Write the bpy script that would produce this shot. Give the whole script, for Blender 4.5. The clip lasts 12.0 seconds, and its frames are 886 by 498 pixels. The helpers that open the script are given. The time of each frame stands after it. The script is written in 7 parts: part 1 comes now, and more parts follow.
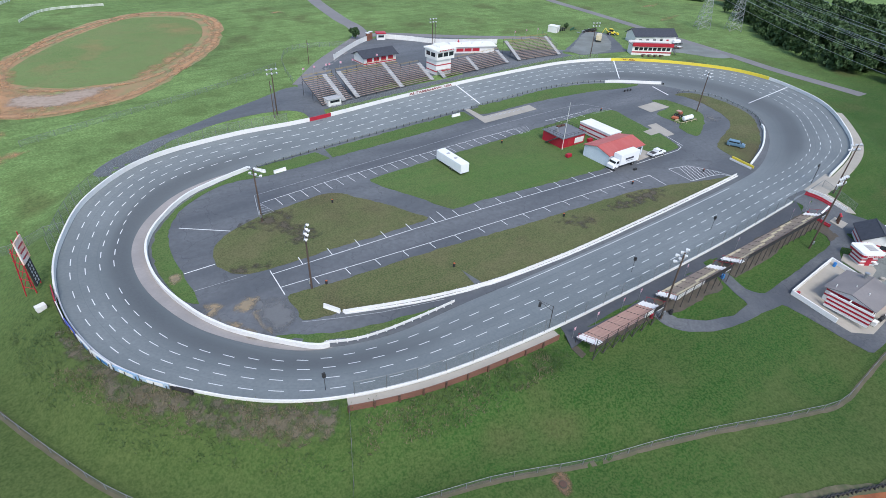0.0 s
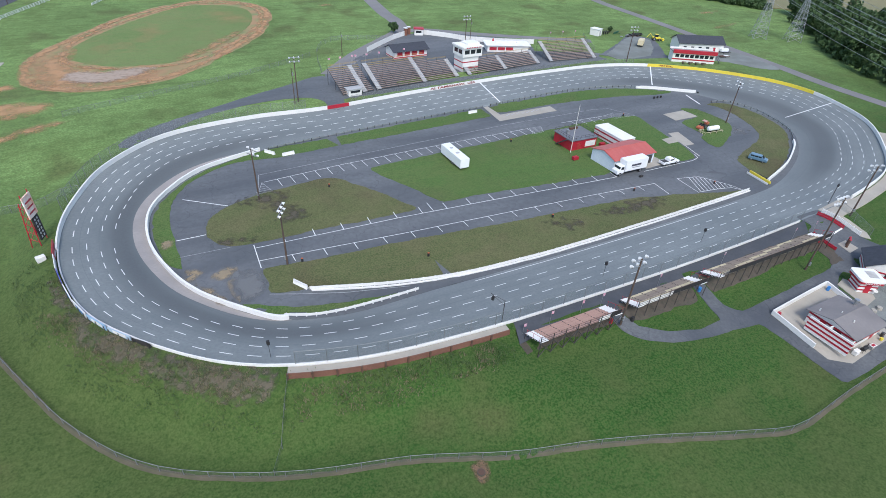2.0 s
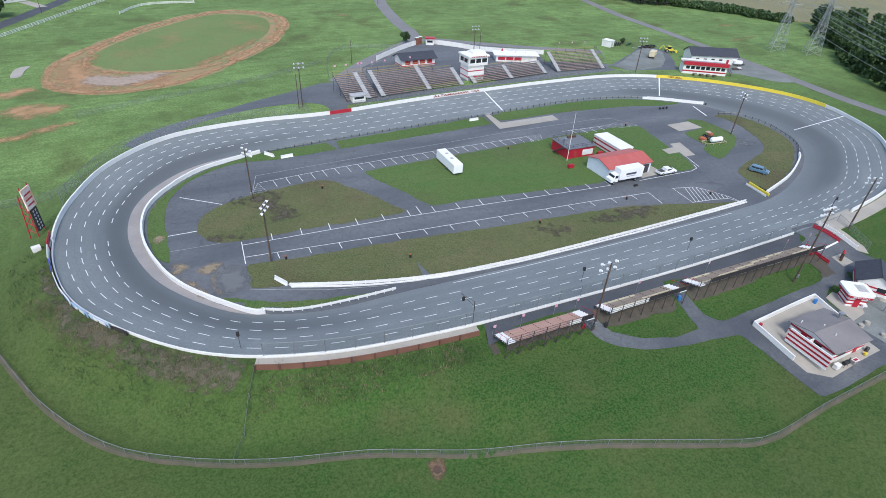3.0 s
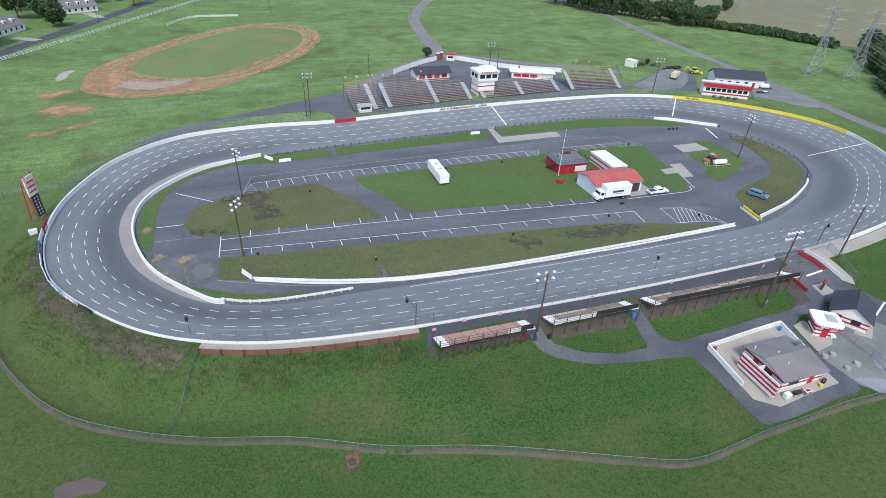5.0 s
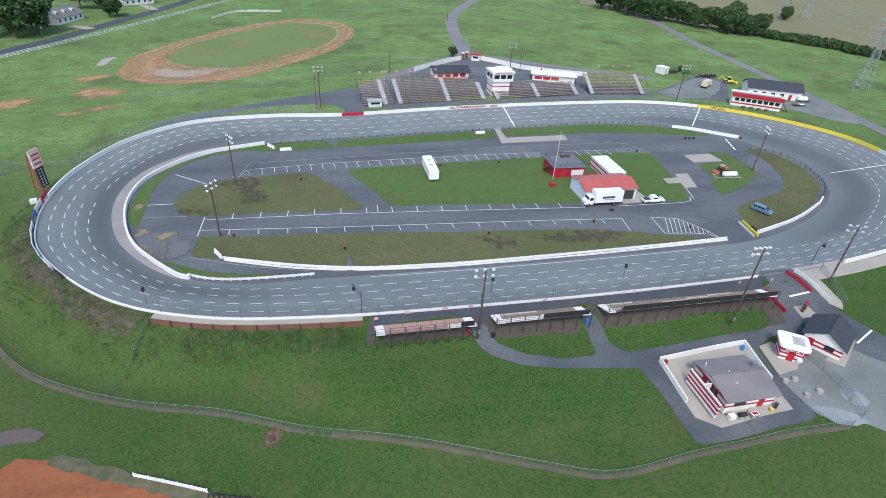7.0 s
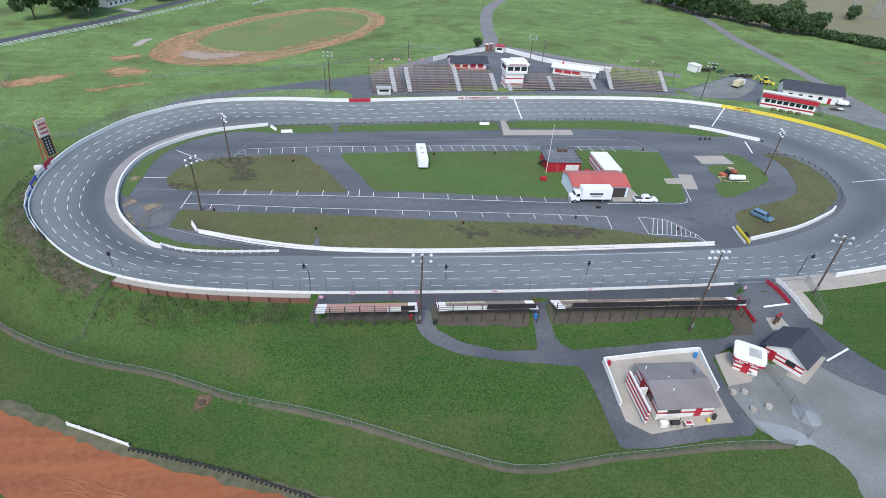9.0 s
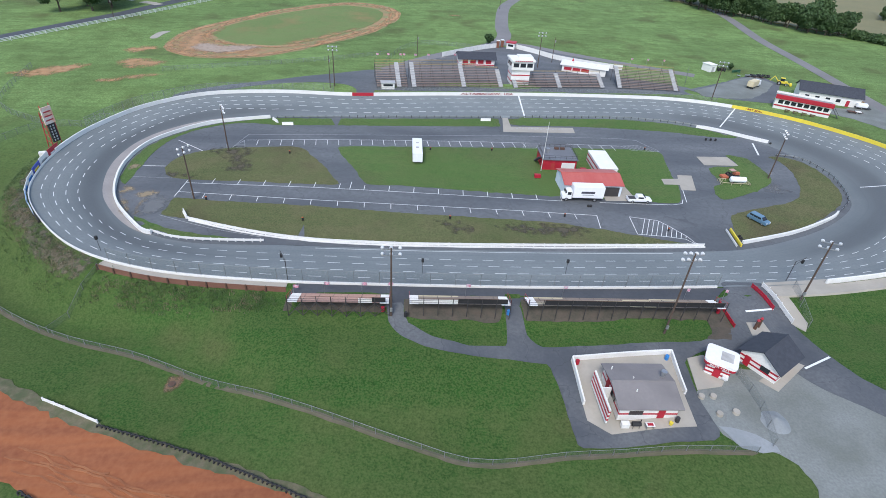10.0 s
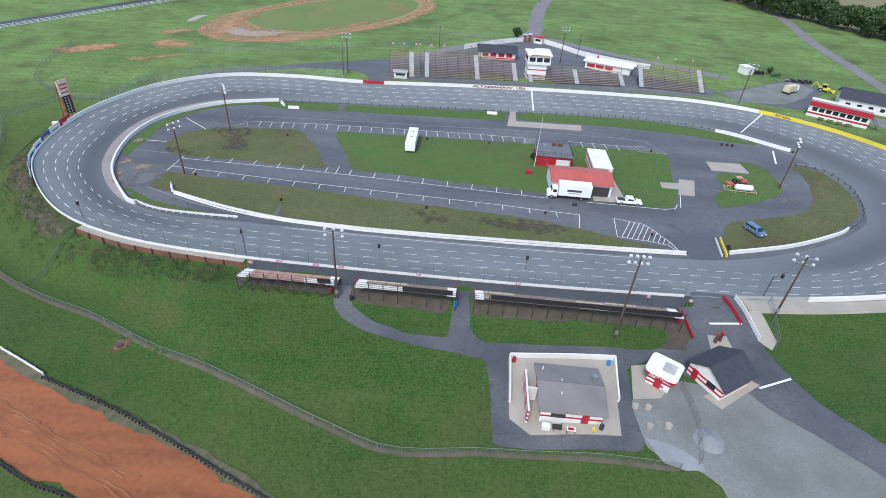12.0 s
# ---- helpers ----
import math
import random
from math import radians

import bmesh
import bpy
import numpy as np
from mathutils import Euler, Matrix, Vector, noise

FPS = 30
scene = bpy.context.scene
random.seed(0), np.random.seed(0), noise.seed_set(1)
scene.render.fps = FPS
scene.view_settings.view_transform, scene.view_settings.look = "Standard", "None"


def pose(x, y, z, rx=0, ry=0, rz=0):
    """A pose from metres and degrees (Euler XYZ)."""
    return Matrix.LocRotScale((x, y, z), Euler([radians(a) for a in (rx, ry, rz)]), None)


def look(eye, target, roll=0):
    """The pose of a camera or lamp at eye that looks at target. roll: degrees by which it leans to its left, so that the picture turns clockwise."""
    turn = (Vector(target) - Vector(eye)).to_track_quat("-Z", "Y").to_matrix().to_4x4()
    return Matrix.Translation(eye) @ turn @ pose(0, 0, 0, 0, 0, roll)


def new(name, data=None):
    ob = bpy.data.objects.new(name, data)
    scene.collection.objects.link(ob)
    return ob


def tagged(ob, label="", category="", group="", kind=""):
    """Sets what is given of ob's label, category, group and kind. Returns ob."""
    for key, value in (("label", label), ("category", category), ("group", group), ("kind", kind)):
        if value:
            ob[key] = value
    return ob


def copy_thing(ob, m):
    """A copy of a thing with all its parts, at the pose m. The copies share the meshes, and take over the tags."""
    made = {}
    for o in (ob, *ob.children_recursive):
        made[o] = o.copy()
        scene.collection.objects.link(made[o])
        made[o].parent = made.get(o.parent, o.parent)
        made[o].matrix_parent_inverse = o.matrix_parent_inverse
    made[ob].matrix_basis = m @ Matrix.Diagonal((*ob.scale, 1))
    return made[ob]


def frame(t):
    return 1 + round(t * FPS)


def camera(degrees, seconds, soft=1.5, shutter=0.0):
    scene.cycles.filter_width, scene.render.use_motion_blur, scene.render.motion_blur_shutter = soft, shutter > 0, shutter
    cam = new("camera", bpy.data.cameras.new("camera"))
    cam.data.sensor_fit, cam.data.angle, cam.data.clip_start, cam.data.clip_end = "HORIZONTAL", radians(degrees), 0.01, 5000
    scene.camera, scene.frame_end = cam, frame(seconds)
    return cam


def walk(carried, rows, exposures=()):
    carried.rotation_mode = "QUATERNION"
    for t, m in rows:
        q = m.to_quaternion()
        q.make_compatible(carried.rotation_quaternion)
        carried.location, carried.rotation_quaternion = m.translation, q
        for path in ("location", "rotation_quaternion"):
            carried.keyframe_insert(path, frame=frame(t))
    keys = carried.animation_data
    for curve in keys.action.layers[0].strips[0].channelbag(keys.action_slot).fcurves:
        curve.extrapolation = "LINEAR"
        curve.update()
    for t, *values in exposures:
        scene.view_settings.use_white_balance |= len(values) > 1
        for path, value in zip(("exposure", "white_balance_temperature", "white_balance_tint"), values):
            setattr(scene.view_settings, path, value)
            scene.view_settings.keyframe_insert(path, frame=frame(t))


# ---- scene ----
cam = camera(80.2, 12.0, soft=0.85)
PATH = [
    (0, (-0.394, -1.58, 61.605), (0.58, -0.258, 60.463), 2.9),
    (0.5, (2.41, -4.245, 61.668), (3.34, -2.897, 60.521), 3.1),
    (1, (5.168, -6.735, 61.753), (6.056, -5.363, 60.6), 3.5),
    (1.5, (7.86, -9.202, 62.014), (8.704, -7.805, 60.859), 3.6),
    (2, (10.96, -11.744, 62.131), (11.759, -10.319, 60.978), 3.6),
    (2.5, (14.212, -14.431, 62.002), (14.972, -12.975, 60.861), 3.4),
    (3, (17.516, -17.023, 61.764), (18.243, -15.536, 60.64), 3.3),
    (3.5, (20.976, -19.426, 61.708), (21.67, -17.914, 60.599), 3.2),
    (5.5, (35.106, -27.396, 62.285), (35.637, -25.796, 61.209), 3.3),
    (6, (39.039, -28.82, 62.227), (39.523, -27.203, 61.153), 3.4),
    (6.5, (42.925, -30.017, 62.085), (43.366, -28.39, 61.008), 3.5),
    (7, (46.938, -31.188, 61.962), (47.339, -29.556, 60.879), 3.7),
    (9, (63.275, -34.495, 61.637), (63.495, -32.847, 60.526), 3.9),
    (9.5, (67.234, -35.13, 61.743), (67.414, -33.482, 60.625), 3.9),
    (10, (71.463, -35.68, 61.846), (71.595, -34.032, 60.721), 3.9),
    (10.5, (75.631, -35.917, 61.875), (75.717, -34.269, 60.744), 4.0),
    (11, (79.753, -35.956, 61.888), (79.796, -34.311, 60.75), 4.1),
    (11.5, (84.045, -35.905, 61.79), (84.04, -34.266, 60.645), 4.2),
    (12, (87.937, -35.689, 61.476), (87.886, -34.053, 60.327), 4.3),
]
walk(cam, [(t, look(eye, target, roll)) for t, eye, target, roll in PATH])

# ---------------- world, sun, exposure ----------------
SUN_EL, SUN_AZ = 52.0, 200.0
world = bpy.data.worlds.new("sky")
scene.world = world
world.use_nodes = True
wn = world.node_tree.nodes
sky = wn.new("ShaderNodeTexSky")
sky.sky_type, sky.sun_disc = "NISHITA", False
sky.sun_elevation, sky.sun_rotation = radians(SUN_EL), radians(SUN_AZ)
sky.air_density, sky.dust_density, sky.ozone_density = 1.0, 1.5, 1.5
wn["Background"].inputs[1].default_value = 0.13
world.node_tree.links.new(sky.outputs[0], wn["Background"].inputs[0])
sun_lamp = bpy.data.lights.new("sun", "SUN")
sun_lamp.energy, sun_lamp.angle, sun_lamp.color = 1.1, radians(16), (1.0, 0.98, 0.95)
sun = new("sun", sun_lamp)
a, e = radians(SUN_AZ), radians(SUN_EL)
sun.matrix_world = look((0, 0, 300), (-math.sin(a) * math.cos(e), -math.cos(a) * math.cos(e), 300 - math.sin(e)))
scene.view_settings.exposure = 1.12


# ---------------- materials ----------------
def nodes_of(name, rough=0.8, metal=0.0):
    m = bpy.data.materials.new(name)
    m.use_nodes = True
    b = m.node_tree.nodes["Principled BSDF"]
    b.inputs["Roughness"].default_value, b.inputs["Metallic"].default_value = rough, metal
    return m, m.node_tree.nodes, m.node_tree.links, b


def noise_fac(n, l, scale, detail=4.0, lo=0.35, hi=0.65, stretch=None):
    """A noise of the given scale in world metres, stretched to 0..1."""
    g = n.new("ShaderNodeNewGeometry")
    t = n.new("ShaderNodeTexNoise")
    t.inputs["Scale"].default_value, t.inputs["Detail"].default_value = scale, detail
    if stretch:
        mp = n.new("ShaderNodeMapping")
        mp.inputs["Scale"].default_value = stretch[:3]
        if len(stretch) > 3:
            mp.inputs["Rotation"].default_value = (0, 0, radians(stretch[3]))
        l.new(g.outputs["Position"], mp.inputs[0])
        l.new(mp.outputs[0], t.inputs["Vector"])
    else:
        l.new(g.outputs["Position"], t.inputs["Vector"])
    r = n.new("ShaderNodeMapRange")
    r.inputs[1].default_value, r.inputs[2].default_value = lo, hi
    l.new(t.outputs["Fac"], r.inputs[0])
    return r.outputs[0], t


def mixed(n, l, fac, a, b, mode="MIX"):
    x = n.new("ShaderNodeMix")
    x.data_type, x.blend_type = "RGBA", mode
    if isinstance(fac, float):
        x.inputs[0].default_value = fac
    else:
        l.new(fac, x.inputs[0])
    for k, v in ((6, a), (7, b)):
        if isinstance(v, tuple):
            x.inputs[k].default_value = (*v, 1)
        else:
            l.new(v, x.inputs[k])
    return x.outputs[2]


def scaled(n, l, sock, k):
    x = n.new("ShaderNodeMath")
    x.operation = "MULTIPLY"
    l.new(sock, x.inputs[0])
    x.inputs[1].default_value = k
    return x.outputs[0]


def add_bump(n, l, b, tex, strength, dist):
    u = n.new("ShaderNodeBump")
    u.inputs["Strength"].default_value, u.inputs["Distance"].default_value = strength, dist
    l.new(tex.outputs["Fac"], u.inputs["Height"])
    l.new(u.outputs[0], b.inputs["Normal"])


def surface(name, base, second, scale=0.3, grain=6.0, third=None, rough=0.85, metal=0.0, bump=0.15, blotch=0.7, dist=0.05, stretch=None, spec=None, cracks=0.0):
    """Two colours mixed by broad stains, a third by fine grain, and a fine relief."""
    m, n, l, b = nodes_of(name, rough, metal)
    f1, _ = noise_fac(n, l, scale, 5.0, stretch=stretch)
    f2, t2 = noise_fac(n, l, grain, 3.0, 0.3, 0.7)
    c = mixed(n, l, scaled(n, l, f1, blotch), base, second)
    c = mixed(n, l, scaled(n, l, f2, 0.45), c, third or tuple(v * 0.7 for v in base))
    if cracks:
        g = n.new("ShaderNodeNewGeometry")
        wob = n.new("ShaderNodeVectorMath")
        wob.operation = "MULTIPLY_ADD"
        wn_ = n.new("ShaderNodeTexNoise")
        wn_.inputs["Scale"].default_value = 0.5
        l.new(g.outputs["Position"], wn_.inputs["Vector"])
        l.new(wn_.outputs["Color"], wob.inputs[0])
        wob.inputs[1].default_value = (3, 3, 0)
        l.new(g.outputs["Position"], wob.inputs[2])
        vo = n.new("ShaderNodeTexVoronoi")
        vo.feature = "DISTANCE_TO_EDGE"
        vo.inputs["Scale"].default_value = cracks
        l.new(wob.outputs[0], vo.inputs["Vector"])
        cr = n.new("ShaderNodeMapRange")
        cr.inputs[1].default_value, cr.inputs[2].default_value, cr.inputs[3].default_value, cr.inputs[4].default_value = 0.0, 0.011, 0.42, 0.0
        l.new(vo.outputs["Distance"], cr.inputs[0])
        c = mixed(n, l, cr.outputs[0], c, tuple(v * 0.45 for v in base))
    l.new(c, b.inputs["Base Color"])
    if spec is not None:
        b.inputs["Specular IOR Level"].default_value = spec
    if bump:
        add_bump(n, l, b, t2, bump, dist)
    return m


def feathered(m, reach=0.9, scale=0.7):
    """Lets a patch thin out towards its rim in an uneven way."""
    n, l = m.node_tree.nodes, m.node_tree.links
    at = n.new("ShaderNodeAttribute")
    at.attribute_name = "rim"
    f, _ = noise_fac(n, l, scale, 12.0, 0.3, 0.7)
    ad = n.new("ShaderNodeMath")
    ad.operation = "MULTIPLY_ADD"
    l.new(at.outputs["Fac"], ad.inputs[0])
    ad.inputs[1].default_value = 1.2
    l.new(scaled(n, l, f, reach), ad.inputs[2])
    r = n.new("ShaderNodeMapRange")
    r.inputs[1].default_value, r.inputs[2].default_value = reach * 0.5, reach * 0.5 + 1.25
    r.inputs[4].default_value = 0.85
    l.new(ad.outputs[0], r.inputs[0])
    l.new(r.outputs[0], n["Principled BSDF"].inputs["Alpha"])
    return m


def grass_material(name, green, light, dry, brown, dryness=0.45, hazy_pasture=None):
    """Grass in patches of two greens, dry and bare spots, mowing streaks and a tufted grain."""
    m, n, l, b = nodes_of(name, 0.95)
    b.inputs["Specular IOR Level"].default_value = 0.15
    f1, _ = noise_fac(n, l, 0.03, 7.0, 0.42, 0.6)
    f2, _ = noise_fac(n, l, 0.14, 8.0, 0.46, 0.66)
    f3, _ = noise_fac(n, l, 0.055, 9.0, 0.56, 0.7)
    f4, t4 = noise_fac(n, l, 1.7, 8.0, 0.36, 0.64)
    f5, _ = noise_fac(n, l, 0.5, 4.0, 0.42, 0.62, (0.08, 1.0, 1.0, 17))
    f6, _ = noise_fac(n, l, 3.3, 6.0, 0.4, 0.6)
    f7, _ = noise_fac(n, l, 0.4, 6.0, 0.5, 0.68)
    c = mixed(n, l, f1, green, light)
    if hazy_pasture:
        # paler pasture grass towards the north, with distance haze mixed into its colour
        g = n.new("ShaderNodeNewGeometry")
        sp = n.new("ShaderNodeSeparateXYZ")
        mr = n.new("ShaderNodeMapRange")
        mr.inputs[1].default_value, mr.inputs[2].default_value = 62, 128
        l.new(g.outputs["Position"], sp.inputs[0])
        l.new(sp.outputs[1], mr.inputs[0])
        c = mixed(n, l, mr.outputs[0], c, mixed(n, l, f1, hazy_pasture, tuple(v * 1.3 for v in hazy_pasture)))
    if hazy_pasture:
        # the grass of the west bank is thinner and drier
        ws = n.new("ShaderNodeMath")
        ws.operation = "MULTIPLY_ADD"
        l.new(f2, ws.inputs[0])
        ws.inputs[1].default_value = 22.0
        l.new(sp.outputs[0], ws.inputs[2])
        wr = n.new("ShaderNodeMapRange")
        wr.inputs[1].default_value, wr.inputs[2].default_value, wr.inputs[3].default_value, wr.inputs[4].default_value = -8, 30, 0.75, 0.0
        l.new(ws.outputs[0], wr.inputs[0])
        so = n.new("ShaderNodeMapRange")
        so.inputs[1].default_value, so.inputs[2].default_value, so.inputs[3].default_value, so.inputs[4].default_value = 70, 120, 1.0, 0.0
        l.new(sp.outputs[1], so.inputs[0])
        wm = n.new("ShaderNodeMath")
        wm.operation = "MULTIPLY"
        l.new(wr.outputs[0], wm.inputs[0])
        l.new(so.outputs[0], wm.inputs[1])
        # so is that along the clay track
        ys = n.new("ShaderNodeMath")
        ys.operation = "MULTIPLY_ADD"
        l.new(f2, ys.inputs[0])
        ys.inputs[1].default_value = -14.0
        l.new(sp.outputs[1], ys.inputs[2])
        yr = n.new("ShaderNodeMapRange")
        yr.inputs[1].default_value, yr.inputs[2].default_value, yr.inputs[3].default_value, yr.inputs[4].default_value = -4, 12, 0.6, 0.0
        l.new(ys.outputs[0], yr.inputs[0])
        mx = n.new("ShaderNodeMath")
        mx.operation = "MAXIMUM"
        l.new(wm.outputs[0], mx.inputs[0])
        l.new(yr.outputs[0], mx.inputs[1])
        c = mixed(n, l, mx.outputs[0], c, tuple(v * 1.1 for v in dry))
    c = mixed(n, l, scaled(n, l, f2, dryness), c, dry)
    c = mixed(n, l, scaled(n, l, f5, 0.26), c, dry)
    c = mixed(n, l, scaled(n, l, f3, min(1.0, dryness * 1.5)), c, brown)
    c = mixed(n, l, scaled(n, l, f7, 0.22), c, tuple(v * 0.6 for v in green))
    c = mixed(n, l, scaled(n, l, f4, 0.42), c, tuple(v * 0.5 for v in green))
    c = mixed(n, l, scaled(n, l, f6, 0.42), c, tuple(v * 1.45 for v in dry))
    l.new(c, b.inputs["Base Color"])
    add_bump(n, l, b, t4, 0.6, 0.2)
    return m


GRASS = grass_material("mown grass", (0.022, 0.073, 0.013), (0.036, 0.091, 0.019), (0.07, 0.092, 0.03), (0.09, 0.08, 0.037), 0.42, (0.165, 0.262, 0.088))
INFIELD = grass_material("worn infield grass", (0.07, 0.096, 0.034), (0.092, 0.112, 0.044), (0.125, 0.115, 0.06), (0.072, 0.056, 0.036), 0.7)
LUSH = grass_material("green infield grass", (0.056, 0.122, 0.029), (0.072, 0.137, 0.037), (0.1, 0.125, 0.048), (0.09, 0.09, 0.045), 0.36)
ASPHALT = surface("pit asphalt", (0.078, 0.086, 0.096), (0.138, 0.146, 0.155), 0.085, 1.2, (0.06, 0.065, 0.07), bump=0.1, blotch=1.0, cracks=0.11, stretch=(0.35, 1.4, 1, -2))
PATHWAY = surface("worn path asphalt", (0.062, 0.069, 0.08), (0.125, 0.132, 0.138), 0.12, 2.0, (0.048, 0.053, 0.06), bump=0.1, blotch=0.9, cracks=0.14)
FRESH = surface("new asphalt", (0.05, 0.056, 0.066), (0.075, 0.08, 0.09), 0.2, 2.0, (0.04, 0.044, 0.05), bump=0.1)
CONCRETE = surface("concrete slab", (0.36, 0.33, 0.28), (0.27, 0.25, 0.21), 0.25, 2.0, (0.3, 0.28, 0.24))
APRON = surface("apron concrete", (0.32, 0.295, 0.275), (0.24, 0.225, 0.212), 0.25, 2.0, (0.25, 0.23, 0.22))
GRAVEL = surface("grey gravel", (0.205, 0.22, 0.208), (0.12, 0.13, 0.11), 0.16, 3.0, (0.1, 0.108, 0.103), bump=0.5, dist=0.1)
CLAY = surface("red clay", (0.27, 0.085, 0.026), (0.17, 0.048, 0.017), 0.18, 1.4, (0.3, 0.12, 0.05), bump=0.4, stretch=(0.25, 2.4, 1, 22), blotch=1.0)
TANCLAY = surface("dry orange clay with weeds", (0.33, 0.19, 0.095), (0.14, 0.2, 0.072), 0.16, 0.6, (0.27, 0.17, 0.085), bump=0.4, blotch=1.0)
ORANGECLAY = feathered(surface("bare orange clay", (0.42, 0.22, 0.1), (0.34, 0.2, 0.1), 0.2, 1.0, (0.46, 0.3, 0.17), bump=0.4), 1.0, 0.3)
SILT = surface("pale dried silt", (0.42, 0.33, 0.26), (0.36, 0.27, 0.2), 0.08, 1.0)
WHITE = surface("white wall paint", (0.72, 0.72, 0.7), (0.62, 0.61, 0.58), 0.4, 4.0, (0.55, 0.53, 0.5), 0.6, blotch=0.5)
PAINT = surface("road paint", (0.75, 0.76, 0.75), (0.62, 0.63, 0.62), 0.5, 3.0, (0.52, 0.53, 0.53), 0.7)
WORN_PAINT = surface("worn road paint", (0.42, 0.43, 0.43), (0.28, 0.29, 0.3), 0.6, 3.0, (0.24, 0.25, 0.26), 0.7)
RED = surface("red paint", (0.4, 0.012, 0.03), (0.33, 0.014, 0.03), 0.5, 5.0, (0.28, 0.012, 0.026), 0.5)
YELLOW = surface("yellow wall paint", (0.74, 0.6, 0.05), (0.62, 0.5, 0.06), 0.3, 4.0, (0.55, 0.4, 0.04), 0.55)
BLACK = surface("black rubber", (0.015, 0.015, 0.016), (0.03, 0.03, 0.03), 1.0, 8.0, rough=0.8)
STEEL = surface("galvanised steel", (0.42, 0.43, 0.44), (0.32, 0.33, 0.34), 0.8, 6.0, rough=0.45, metal=0.7)
RUST = surface("brown rusted steel", (0.11, 0.055, 0.035), (0.07, 0.045, 0.035), 0.8, 6.0, rough=0.8)
DARKSTEEL = surface("dark painted steel", (0.035, 0.033, 0.035), (0.06, 0.05, 0.045), 0.8, 6.0, rough=0.6)
WOOD = surface("weathered bench boards", (0.4, 0.3, 0.25), (0.29, 0.2, 0.165), 0.6, 5.0, (0.22, 0.16, 0.135), stretch=(0.3, 3, 3))
POLEWOOD = surface("treated pole wood", (0.09, 0.06, 0.045), (0.06, 0.042, 0.035), 0.6, 6.0)
GLASS, gn, gl, gb = nodes_of("dark window glass", 0.08)
gb.inputs["Base Color"].default_value = (0.02, 0.025, 0.03, 1)
LEAF = surface("dark leaves", (0.04, 0.085, 0.024), (0.06, 0.11, 0.03), 0.12, 1.2, (0.02, 0.045, 0.014), 0.7)
BARK = surface("bark", (0.09, 0.07, 0.05), (0.06, 0.045, 0.035), 1.0, 6.0)


def track_material():
    """Grey asphalt with a darker worn groove that follows the lanes, tyre marks and patches."""
    m, n, l, b = nodes_of("track asphalt", 0.8)
    at = n.new("ShaderNodeAttribute")
    at.attribute_name = "lane"
    sep = n.new("ShaderNodeSeparateXYZ")
    l.new(at.outputs["Vector"], sep.inputs[0])
    f1, _ = noise_fac(n, l, 0.09, 6.0, 0.35, 0.68)
    f2, t2 = noise_fac(n, l, 2.2, 7.0, 0.34, 0.66)
    vec = n.new("ShaderNodeCombineXYZ")
    l.new(scaled(n, l, sep.outputs[0], 0.03), vec.inputs[0])
    l.new(scaled(n, l, sep.outputs[1], 9.0), vec.inputs[1])
    st = n.new("ShaderNodeTexNoise")
    st.inputs["Scale"].default_value, st.inputs["Detail"].default_value = 1.0, 6.0
    l.new(vec.outputs[0], st.inputs["Vector"])
    sr = n.new("ShaderNodeMapRange")
    sr.inputs[1].default_value, sr.inputs[2].default_value = 0.38, 0.66
    l.new(st.outputs["Fac"], sr.inputs[0])
    gr = n.new("ShaderNodeFloatCurve")
    pts = gr.mapping.curves[0].points
    pts[0].location, pts[1].location = (0.0, 0.12), (1.0, 0.25)
    for p in ((0.25, 0.1), (0.5, 0.45), (0.68, 0.95), (0.82, 0.7)):
        pts.new(*p)
    gr.mapping.update()
    l.new(sep.outputs[1], gr.inputs["Value"])
    tw = n.new("ShaderNodeMath")
    tw.operation = "MULTIPLY"
    l.new(gr.outputs[0], tw.inputs[0])
    l.new(sep.outputs[2], tw.inputs[1])
    c = mixed(n, l, f1, (0.163, 0.184, 0.186), (0.203, 0.226, 0.226))
    c = mixed(n, l, scaled(n, l, sr.outputs[0], 0.35), c, (0.118, 0.138, 0.147))
    c = mixed(n, l, scaled(n, l, tw.outputs[0], 0.8), c, (0.062, 0.067, 0.072))
    c = mixed(n, l, scaled(n, l, f2, 0.36), c, (0.104, 0.119, 0.126))
    # paving seams between the lanes
    wv = n.new("ShaderNodeMath")
    wv.operation = "PINGPONG"
    l.new(sep.outputs[1], wv.inputs[0])
    wv.inputs[1].default_value = 0.105
    sm = n.new("ShaderNodeMapRange")
    sm.inputs[1].default_value, sm.inputs[2].default_value, sm.inputs[3].default_value, sm.inputs[4].default_value = 0.0, 0.006, 0.35, 0.0
    l.new(wv.outputs[0], sm.inputs[0])
    c = mixed(n, l, sm.outputs[0], c, (0.085, 0.097, 0.104))
    l.new(c, b.inputs["Base Color"])
    add_bump(n, l, b, t2, 0.1, 0.03)
    return m


TRACK = track_material()


# ---------------- building helpers ----------------
def part(name, bm, material, parent=None, label="", kind="", category="", group="", smooth=False):
    """Links a bmesh as one mesh object, under a thing or a part if one is given."""
    me = bpy.data.meshes.new(name)
    bm.to_mesh(me)
    bm.free()
    for mt in (material if isinstance(material, (list, tuple)) else (material,)):
        me.materials.append(mt)
    if smooth:
        me.shade_smooth()
    ob = new(name, me)
    if parent:
        ob.parent = parent
    return tagged(ob, label, category, group, kind)


def from_arrays(name, verts, faces, material, parent=None, **tags):
    me = bpy.data.meshes.new(name)
    me.from_pydata(verts, [], faces)
    me.materials.append(material)
    ob = new(name, me)
    if parent:
        ob.parent = parent
    return tagged(ob, **tags)


def thing(name, m, label, category, group=""):
    ob = new(name)
    ob.matrix_basis = m
    return tagged(ob, label, category, group)


